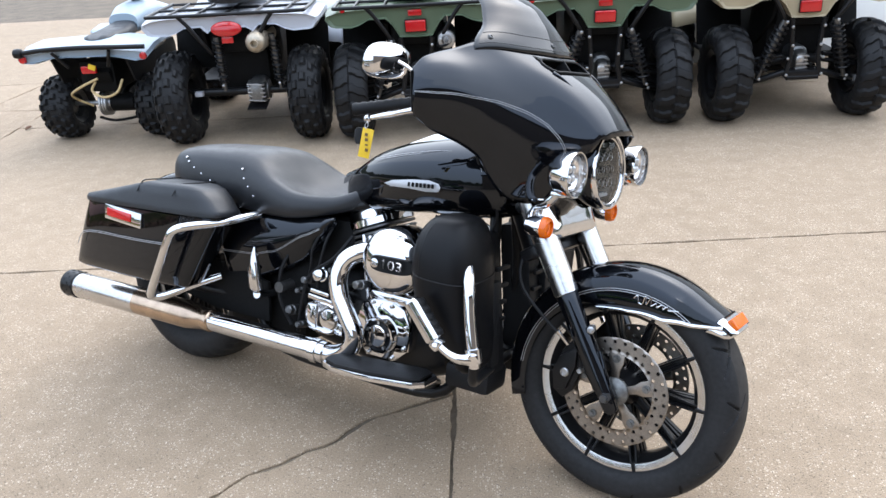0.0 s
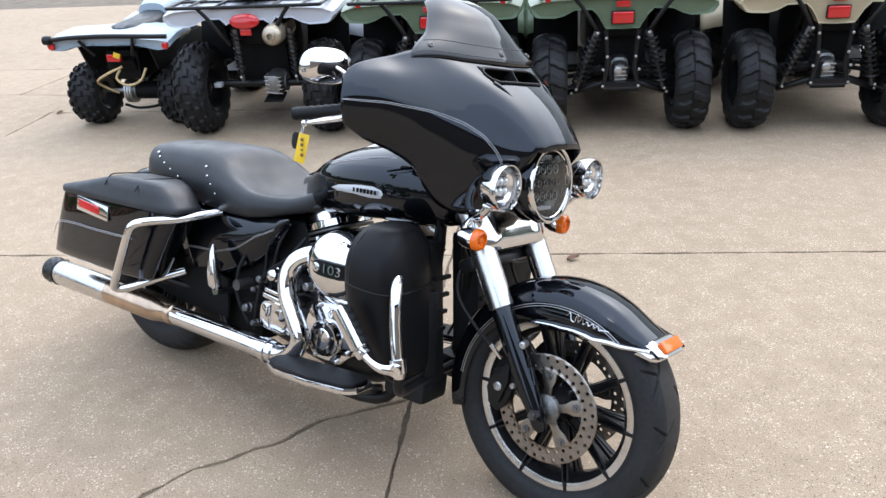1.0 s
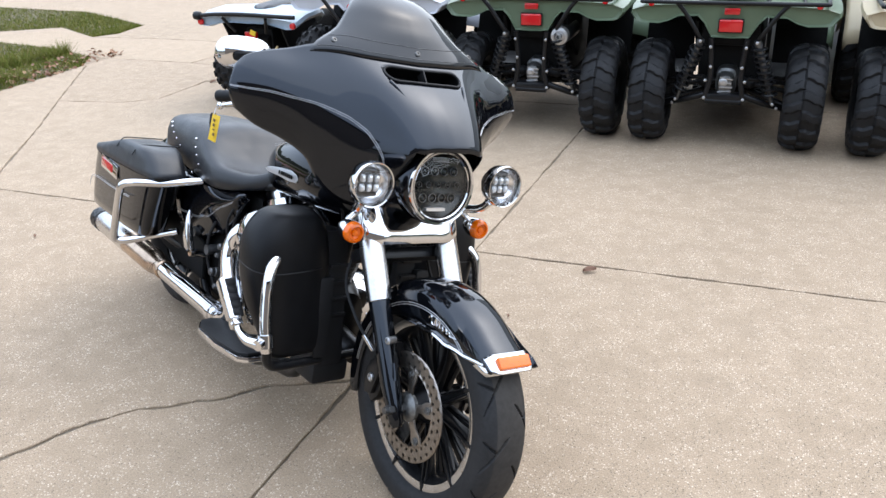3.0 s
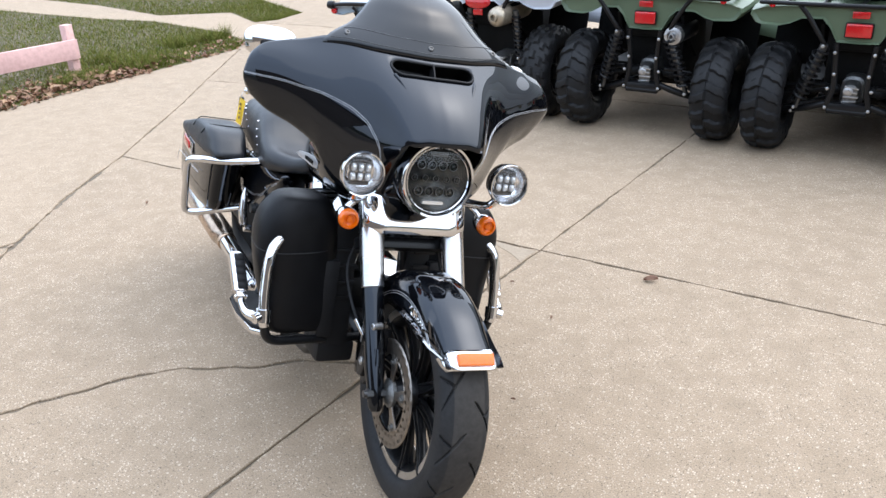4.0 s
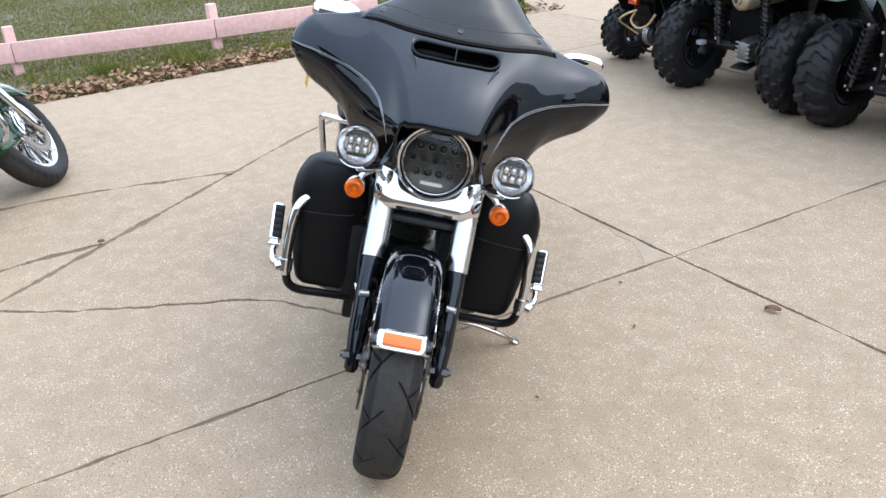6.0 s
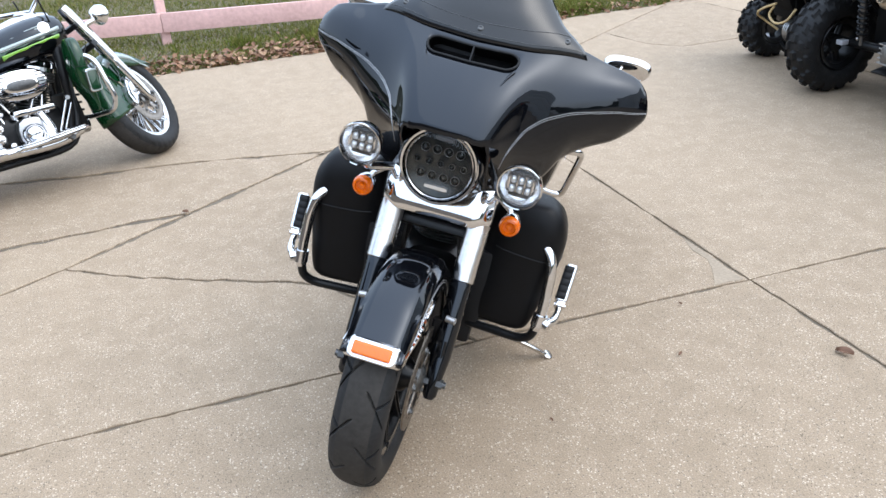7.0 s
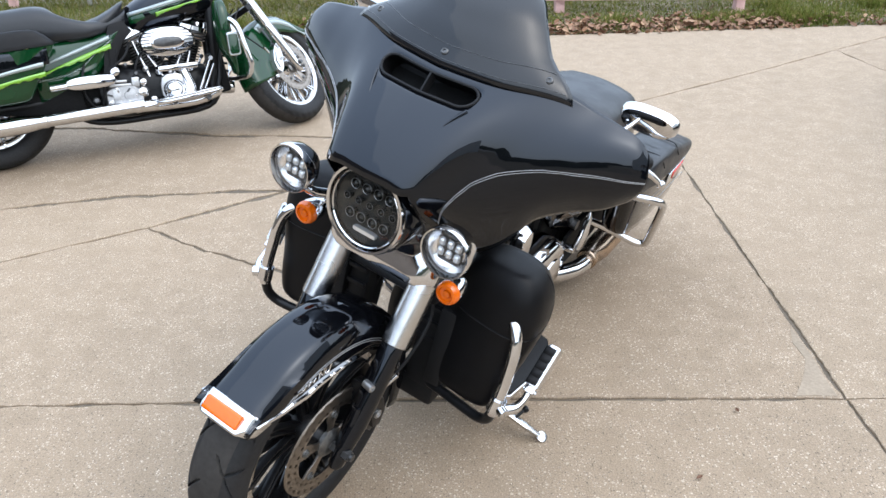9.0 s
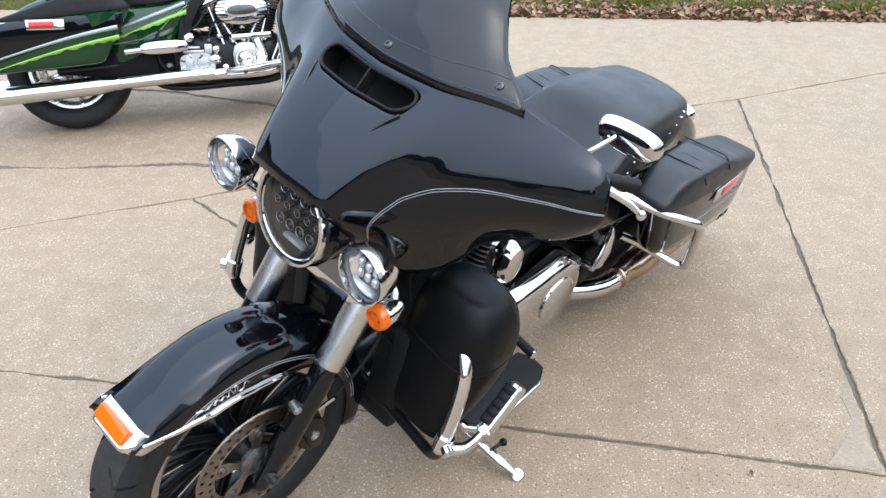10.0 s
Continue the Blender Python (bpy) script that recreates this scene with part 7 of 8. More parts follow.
    # silver and lime flashes on the side cover
    for s in (-1, 1):
        for z0, th, mt in ((0.600, 0.020, M_SILVER), (0.556, 0.024, M_LIME)):
            b = bmesh.new()
            rows = []
            for i in range(40):
                u = i / 39
                x = lerp(-1.32, -0.965, u)
                z = z0 - 0.085 * (1 - u) + 0.02 * u
                e = th / 2 * (0.3 + 0.7 * math.sin(math.pi * min(1, u * 1.3) / 2))
                rag = 0.012 * noise.noise((x * 45, z0, 0)) if mt is M_LIME else 0
                rows.append([V((x, s * (0.204 - 0.03 * u), z + e)), V((x, s * (0.208 - 0.03 * u), z)), V((x, s * (0.208 - 0.03 * u), z - e + rag))])
            sheet(b, rows)
            solid(part("cover_flash", b, mt, g), 0.004, 0.0)
    # long exhaust run and passenger boards
    b = bmesh.new()
    tube(b, [(-0.62, -0.17, 0.40), (-0.60, -0.20, 0.30), (-0.66, -0.215, 0.255), (-0.80, -0.225, 0.245), (-0.90, -0.225, 0.24)], 0.028, 16, 5)
    tube(b, [(-0.45, -0.20, 0.27), (-0.60, -0.225, 0.235), (-0.88, -0.225, 0.238)], 0.026, 16, 5)
    part("header_pipe", b, M_CHROME, g, "chrome exhaust header pipe")
    b = bmesh.new()
    loft(b, [super_ring((-1.10, -h, 0.405), (1, 0, 0), (0, 0, 1), a2, w, 3, 28) for h, a2, w in ((0.20, 0.10, 0.03), (0.235, 0.125, 0.036), (0.25, 0.12, 0.032), (0.256, 0.10, 0.022))])
    cyl(b, (-1.20, -0.235, 0.40), (-1.30, -0.235, 0.398), 0.014, 0.018)
    part("passenger_board", b, M_CHROME, g, "folded chrome passenger board")
    b = bmesh.new()
    tube(b, [(-0.42, 0, 0.93), (-0.43, -0.14, 0.99), (-0.52, -0.28, 1.03), (-0.66, -0.38, 1.0), (-0.74, -0.42, 0.98)], 0.0125, 12, 4)
    tube(b, [(-0.42, 0, 0.93), (-0.43, 0.14, 0.99), (-0.52, 0.28, 1.03), (-0.66, 0.38, 1.0), (-0.74, 0.42, 0.98)], 0.0125, 12, 4)
    part("handlebar", moved(b, S), M_CHROME, g)
    for s in (-1, 1):
        b = bmesh.new()
        lathe(b, [(0.01, -0.07), (0.035, -0.055), (0.056, -0.02), (0.058, 0.0), (0.05, 0.006), (0.001, 0.01)], (-0.16, s * 0.205, 0.80), (1, 0, 0), 28)
        tube(b, [(-0.26, s * 0.10, 0.77), (-0.21, s * 0.19, 0.775)], 0.014, 10, curve=False)
        part("fog_lamp", moved(b, S), M_CHROME, g, "chrome fog lamp")
        b = bmesh.new()
        tube(b, [(-0.12, s * 0.10, 0.62), (-0.07, s * 0.112, 0.55), (-0.05, s * 0.11, 0.47), (-0.09, s * 0.105, 0.41)], 0.006, 8, 5)
        part("brake_hose", moved(b, S), M_OILY, g)
    cables(g)
    return g


green_motorcycle()


# ---- quads: x right, y ahead, z up, origin on the ground between the rear wheels ----
def lug_groove(kind):
    def f(a, s):
        if kind == "chevron":
            n = 16
            u = (a * n / (2 * math.pi) + (0.5 if s > 0 else 0) - 0.55 * min(abs(s) * 1.4, 1)) % 1.0
            u += 0.035 * math.sin(abs(s) * 24)
            return min(1, max(0, (0.235 - abs(u - 0.27)) / 0.04))
        n = 17
        row = int((s + 1) * 5.5)
        u = (a * n / (2 * math.pi) + 0.5 * (row % 2) + 0.15 * math.sin(row * 2.1) - 0.9 * abs(s)) % 1.0
        v = (s + 1) * 5.5 - row
        return min(1, max(0, (0.27 - abs(u - 0.3)) / 0.05), max(0, (0.40 - abs(v - 0.5)) / 0.10))
    return f


def quad_wheel(name, R, w, rim, kind, parent, at, rim_mat):
    mesh = QUAD_TYRES.get((R, w, kind))
    if mesh is None:
        mesh = tyre_mesh(R - 0.014, rim - 0.01, w, 340, 57, lug_groove(kind), 0.018)
        QUAD_TYRES[(R, w, kind)] = mesh
        mesh.transform(Matrix.Rotation(radians(90), 4, "Z"))
        mesh.materials.append(M_TYREDUST)
        mesh.shade_smooth()
        mesh.set_sharp_from_angle(angle=radians(30))
    wh = new(name)
    wh.parent = parent
    wh.location = at
    t = new("tyre", mesh)
    t.parent = wh
    tagged(t, "black knobbly rubber tyre")
    b = bmesh.new()
    lathe(b, [(rim, -w * 0.42), (rim + 0.004, -w * 0.40), (rim - 0.015, -w * 0.36), (rim - 0.02, 0), (rim - 0.015, w * 0.36), (rim + 0.004, w * 0.40), (rim, w * 0.42), (rim - 0.01, w * 0.40), (rim - 0.03, w * 0.33), (rim - 0.035, 0), (rim - 0.03, -w * 0.33), (rim - 0.01, -w * 0.4)], axis=(1, 0, 0), n=40, closed=True)
    part("rim", b, rim_mat, wh)
    b = bmesh.new()
    for k in range(5):
        a = 2 * math.pi * k / 5
        cyl(b, (0.02, 0, 0), (0.02, (rim - 0.02) * math.cos(a), (rim - 0.02) * math.sin(a)), 0.026, 0.018, 10)
    lathe(b, [(0.001, -0.05), (0.045, -0.05), (0.06, 0), (0.05, 0.05), (0.03, 0.06), (0.001, 0.06)], axis=(1, 0, 0), n=24)
    part("wheel_centre", b, rim_mat, wh)
    return wh


QUAD_TYRES = {}


def spring_shock(parent, a, c, r=0.035, turns=8):
    a, c = V(a), V(c)
    _, u, v = frame_for(c - a)
    b = bmesh.new()
    cyl(b, a, c, 0.014, n=12)
    cyl(b, a.lerp(c, 0.5), c, 0.021, n=12)
    sh = part("shock_absorber", b, M_OILY, parent)
    b = bmesh.new()
    n = turns * 10
    tube(b, [a.lerp(c, 0.12 + 0.8 * k / n) + u * (r * math.cos(2 * math.pi * k / 10)) + v * (r * math.sin(2 * math.pi * k / 10)) for k in range(n + 1)], 0.0075, 6, curve=False)
    part("coil_spring", b, M_SATIN, sh)


def bolts(parent, places, r=0.009):
    for p in places:
        b = bmesh.new()
        lathe(b, [(r, 0), (r, 0.008), (r * 0.6, 0.010), (0.0005, 0.010)], p, (0, -1, 0), 8)
        part("bolt", b, M_ALLOY, parent)


def rack(parent, z, y0, y1, w, mt, bars=5, r=0.012):
    b = bmesh.new()
    tube(b, [(-w, y1, z), (-w, y0 + 0.06, z), (-w + 0.06, y0, z), (0, y0 - 0.01, z), (w - 0.06, y0, z), (w, y0 + 0.06, z), (w, y1, z)], r, 10, 3)
    rk = part("rear_rack" if y0 < 0.4 else "front_rack", b, mt, parent, "black tubular cargo rack")
    for k in range(bars):
        b = bmesh.new()
        x = lerp(-w * 0.75, w * 0.75, k / (bars - 1))
        tube(b, [(x, y0 + 0.005, z), (x, y1, z)], r * 0.75, 8, curve=False)
        part("rack_bar", b, mt, rk)
    for y in (lerp(y0, y1, 0.45), y1 - 0.03):
        b = bmesh.new()
        tube(b, [(-w, y, z), (w, y, z)], r * 0.75, 8, curve=False)
        part("rack_bar", b, mt, rk)


def body_shell(bm, outlines):
    loft(bm, [[V((x, y, z)) for x, z in o] for y, o in outlines])


def rear_body(parent, paint, tail_z, wide, drop, name="rear_fender"):
    """Rear fenders and tail panel in one moulding."""
    half = [(0.0, 0.846), (0.16, 0.849), (0.32, 0.846), (0.44, 0.842), (wide - 0.06, 0.834), (wide, 0.815), (wide + 0.005, 0.79), (wide - 0.025, 0.750), (wide - 0.05, 0.742), (wide - 0.15, 0.738), (0.36, 0.752), (0.30, 0.782), (0.19, 0.785), (0.15, 0.745), (0.105, tail_z), (0.0, tail_z - 0.004)]
    def full(dz, grow, k):
        out = [(x * grow, z + dz + drop * (x / wide) ** 2) for x, z in half]
        return out + [(-x, z) for x, z in out[-2:0:-1]]
    b = bmesh.new()
    body_shell(b, [(-0.145, full(0.010, 0.955, 0)), (-0.16, full(0.0, 0.985, 0)), (-0.15, full(0, 1.0, 0)), (-0.05, full(0.01, 1.02, 0)), (0.10, full(0.022, 1.02, 0)), (0.28, full(0.012, 1.0, 0)), (0.42, full(-0.02, 0.96, 0))])
    bmesh.ops.triangulate(b, faces=[f for f in b.faces if len(f.verts) > 4])
    return part(name, b, paint, parent, sharp=32)


def quad(at, turn, paint, kind, label, muffler, rim_mat=M_SATIN):
    m = pose(*at, 0, 0, turn)
    q = thing("quad_bike", m, label, "quad bike", group="parked quads")
    R, w = 0.308, 0.220
    tyre_kind = "chevron" if kind == "independent" else "knob"
    for s in (-1, 1):
        quad_wheel("rear_wheel", R, w, 0.155, tyre_kind, q, (s * 0.440, 0, R - 0.004), rim_mat)
        quad_wheel("front_wheel", 0.305, 0.215, 0.150, tyre_kind, q, (s * 0.485, 1.22, 0.301), rim_mat)
    bd = rear_body(q, paint, 0.668 if kind == "independent" else 0.775, 0.565, 0.0)
    # dark inner arches and chassis
    for s in (-1, 1):
        b = bmesh.new()
        box(b, (s * 0.39, 0.40, 0.60), (0.30, 0.02, 0.36), (-18, 0, 0), 0.006)
        part("mud_flap", b, M_DARK, bd)
        b = bmesh.new()
        prism(b, [(-0.08, 0.66), (-0.12, 0.75), (0.30, 0.80), (0.34, 0.52), (0.2, 0.45), (0.1, 0.52)], 0.02, 0, s * 0.20)
        part("inner_panel", b, M_DARK, bd)
    b = bmesh.new()
    box(b, (0, 0.60, 0.50), (0.36, 1.10, 0.36), bevel=0.05)
    box(b, (0, 0.14, 0.68), (0.34, 0.42, 0.16), bevel=0.03)
    box(b, (0, 0.65, 0.285), (0.42, 1.0, 0.035), bevel=0.01)
    part("chassis", b, M_DARK, q)
    # seat, tank shell, front body
    b = bmesh.new()
    loft(b, [super_ring((0, y, z), (1, 0, 0), (0, 0, 1), a, h, 3.2, 24) for y, a, h, z in ((-0.12, 0.10, 0.04, 0.96), (-0.06, 0.15, 0.06, 0.97), (0.15, 0.17, 0.065, 0.965), (0.40, 0.16, 0.06, 0.93), (0.60, 0.12, 0.06, 0.95), (0.66, 0.08, 0.04, 0.97))])
    part("seat", b, M_LEATHER, q, "black vinyl quad seat", sharp=70)
    b = bmesh.new()
    loft(b, [super_ring((0, y, z), (1, 0, 0), (0, 0, 1), a, h, 3, 28) for y, a, h, z in ((0.28, 0.20, 0.10, 0.80), (0.5, 0.22, 0.13, 0.80), (0.75, 0.20, 0.16, 0.84), (0.95, 0.22, 0.15, 0.86), (1.2, 0.30, 0.12, 0.84), (1.45, 0.32, 0.10, 0.78), (1.55, 0.25, 0.06, 0.74))])
    part("front_body", b, paint, q, sharp=60)
    for s in (-1, 1):
        b = bmesh.new()
        rows = []
        for k in range(12):
            a = lerp(radians(15), radians(170), k / 11)
            rows.append([V((s * x, 1.22 - (0.44) * math.cos(a), 0.36 + 0.44 * math.sin(a) + dz)) for x, dz in ((0.26, 0.03), (0.42, 0.025), (0.57, 0.0), (0.60, -0.04))])
        sheet(b, rows)
        solid(part("front_fender", b, paint, q, sharp=60), 0.006)
        b = bmesh.new()
        box(b, (s * 0.33, 0.60, 0.33), (0.20, 0.52, 0.03), bevel=0.01)
        part("foot_well", b, M_PLASTIC, q)
        b = bmesh.new()
        tube(b, [(0, 0.80, 1.02), (s * 0.14, 0.78, 1.07), (s * 0.26, 0.72, 1.10), (s * 0.38, 0.64, 1.10)], 0.012, 10, 4)
        part("handlebar", b, M_SATIN, q)
    rack(q, 0.872, -0.235, 0.34, 0.50, M_SATIN, bars=5)
    rack(q, 0.97, 1.05, 1.60, 0.40, M_SATIN, bars=4)
    for s in (-1, 1):
        b = bmesh.new()
        tube(b, [(s * 0.30, -0.235, 0.87), (s * 0.25, -0.225, 0.81), (s * 0.18, -0.205, 0.70), (s * 0.14, -0.16, 0.62)], 0.013, 10, 4)
        part("rack_stay", b, M_SATIN, q)
    if kind == "independent":
        b = bmesh.new()
        box(b, (0, -0.170, 0.735), (0.128, 0.020, 0.070), bevel=0.009, seg=3)
        tl = part("tail_lamp", b, M_RED, q, "red rectangular tail lamp")
        b = bmesh.new()
        box(b, (0, -0.166, 0.815), (0.085, 0.014, 0.036), bevel=0.006)
        part("upper_reflector", b, M_RED, tl)
        b = bmesh.new()
        box(b, (0, -0.164, 0.735), (0.140, 0.016, 0.082), bevel=0.010)
        part("lamp_frame", b, M_PLASTIC, tl)
        for s in (-1, 1):
            b = bmesh.new()
            lathe(b, [(0.001, 0.01), (0.016, 0.008), (0.018, 0)], (s * 0.455, -0.158, 0.85), (0, -1, 0.1), 16)
            part("side_reflector", b, M_RED, tl)
        # differential, arms, shafts, springs
        b = bmesh.new()
        loft(b, [super_ring((0, y, 0.385), (1, 0, 0), (0, 0, 1), a, h, 3, 24) for y, a, h in ((-0.13, 0.02, 0.03), (-0.125, 0.036, 0.052), (-0.10, 0.045, 0.065), (-0.07, 0.048, 0.07), (-0.06, 0.06, 0.085), (0.05, 0.065, 0.085), (0.12, 0.04, 0.05))])
        df = part("differential", b, M_CASTING, q, "cast alloy rear differential")
        for k in range(4):
            b = bmesh.new()
            box(b, (0.006 * (k % 2), -0.122, 0.345 + 0.026 * k), (0.075, 0.030, 0.008), (0, 4 * (k - 1), 0), 0.002)
            part("casting_rib", b, M_ALLOY, df)
        b = bmesh.new()
        lathe(b, [(0.026, -0.004), (0.026, 0.006), (0.020, 0.010), (0.012, 0.011), (0.012, 0.018), (0.0005, 0.018)], (-0.012, -0.128, 0.40), (0, -1, 0), 18)
        part("filler_plug", b, M_ALLOY, df)
        b = bmesh.new()
        for s in (-1, 1):
            tube(b, [(s * 0.10, -0.16, 0.66), (s * 0.085, -0.16, 0.45), (s * 0.11, -0.16, 0.30)], 0.016, 8, 3)
        tube(b, [(-0.10, -0.16, 0.295), (0.10, -0.16, 0.295)], 0.018, 10, curve=False)
        box(b, (0, -0.13, 0.31), (0.20, 0.09, 0.06), bevel=0.015)
        part("subframe", b, M_SATIN, q)
        for s in (-1, 1):
            b = bmesh.new()
            tube(b, [(s * 0.11, -0.15, 0.33), (s * 0.24, -0.11, 0.28), (s * 0.37, -0.03, 0.235)], 0.020, 10, 3)
            tube(b, [(s * 0.125, 0.14, 0.295), (s * 0.37, 0.02, 0.235)], 0.018, 10, curve=False)
            part("lower_arm", b, M_SATIN, q)
            b = bmesh.new()
            tube(b, [(s * 0.125, -0.13, 0.43), (s * 0.37, -0.03, 0.385)], 0.014, 10, curve=False)
            part("upper_arm", b, M_SATIN, q)
            b = bmesh.new()
            tube(b, [(s * 0.06, 0, 0.385), (s * 0.40, 0, 0.325)], 0.014, 10, curve=False)
            lathe(b, [(0.022, 0), (0.032, 0.02), (0.028, 0.04), (0.034, 0.055), (0.03, 0.075), (0.02, 0.09)], (s * 0.075, 0, 0.382), (s, 0, -0.17), 16)
            part("drive_shaft", b, M_PLASTIC, q)
            spring_shock(q, (s * 0.275, -0.13, 0.285), (s * 0.155, -0.19, 0.66), r=0.037, turns=9)
            bolts(q, [(s * 0.098, -0.178, 0.615), (s * 0.087, -0.178, 0.50), (s * 0.11, -0.18, 0.315), (s * 0.30, -0.105, 0.255), (s * 0.155, -0.225, 0.655), (s * 0.275, -0.17, 0.295), (s * 0.11, -0.18, 0.42)])
        b = bmesh.new()
        lathe(b, [(0.045, 0.30), (0.052, 0.28), (0.056, 0.22), (0.056, -0.02), (0.052, -0.032), (0.034, -0.036), (0.030, -0.028), (0.018, -0.028), (0.016, -0.06), (0.012, -0.06), (0.011, -0.02), (0.001, -0.02)], (0.19, -0.175, 0.645), (0, 1, 0.0), 28)
        if muffler:
            mf = part("muffler", b, M_ALLOY, q, "round alloy muffler with a steel tail pipe")
            b = bmesh.new()
            lathe(b, [(0.0575, 0.0), (0.0585, 0.006), (0.0585, 0.27), (0.05, 0.30)], (0.19, -0.165, 0.645), (0, 1, 0), 28, caps=False)
            part("heat_shield", b, M_SATIN, mf, "dark heat shield round the muffler")
        else:
            b.free()
    else:
        b = bmesh.new()
        lathe(b, [(0.001, 0.026), (0.06, 0.022), (0.095, 0.008), (0.10, 0)], (-0.02, -0.17, 0.77), (0, -1, 0.1), 32)
        moved(b, Matrix.Translation((0, 0, 0.77)) @ Matrix.Scale(0.48, 4, (0, 0, 1)) @ Matrix.Translation((0, 0, -0.77)))
        tl = part("tail_lamp", b, M_RED, q, "wide oval red tail lamp")
        b = bmesh.new()
        box(b, (-0.02, -0.17, 0.700), (0.075, 0.012, 0.04), bevel=0.006)
        part("lower_reflector", b, M_RED, tl)
        b = bmesh.new()
        tube(b, [(-0.36, 0, 0.33), (0.36, 0, 0.33)], 0.026, 14, curve=False)
        part("axle", b, M_SATIN, q)
        b = bmesh.new()
        loft(b, [super_ring((0.10, y, 0.34), (1, 0, 0), (0, 0, 1), a, h, 2.8, 24) for y, a, h in ((-0.12, 0.02, 0.03), (-0.11, 0.045, 0.06), (-0.06, 0.065, 0.08), (0.08, 0.07, 0.08), (0.14, 0.04, 0.05))])
        ah = part("axle_housing", b, M_CASTING, q, "cast alloy final drive")
        for k in range(5):
            b = bmesh.new()
            box(b, (0.10, -0.098 + 0.004 * (k % 2), 0.285 + 0.027 * k), (0.115, 0.04, 0.007), (0, 5, 0), 0.002)
            part("casting_rib", b, M_ALLOY, ah)
        for s in (-1, 1):
            b = bmesh.new()
            lathe(b, [(0.03, 0), (0.062, 0.004), (0.064, 0.014), (0.04, 0.02)], (0.10 + s * 0.055, 0, 0.335), (s, 0, 0), 24)
            part("axle_flange", b, M_ALLOY, ah)
        b = bmesh.new()
        box(b, (0.09, -0.06, 0.245), (0.13, 0.14, 0.010), (12, 0, 0), 0.004)
        tube(b, [(0.05, 0.05, 0.36), (0.05, 0.45, 0.42)], 0.04, 12, curve=False)
        part("swing_arm", b, M_SATIN, q)
        for x in (-0.105, 0.27):
            spring_shock(q, (x, -0.10, 0.36), (x * 0.95, -0.14, 0.72), r=0.026, turns=9)
            bolts(q, [(x, -0.13, 0.40)])
        b = bmesh.new()
        lathe(b, [(0.05, 0.40), (0.062, 0.36), (0.066, 0.30), (0.066, 0.02), (0.062, -0.01), (0.046, -0.026), (0.028, -0.032), (0.026, -0.055), (0.020, -0.055), (0.018, -0.02), (0.001, -0.02)], (0.175, -0.25, 0.69), (0, 1, 0.0), 28)
        part("muffler", b, M_MUFF, q, "tan-stained round steel muffler")
        b = bmesh.new()
        box(b, (-0.30, -0.05, 0.335), (0.05, 0.052, 0.03), bevel=0.004)
        part("sticker", b, M_WHITE, q, "small white sticker on the axle")
    return q


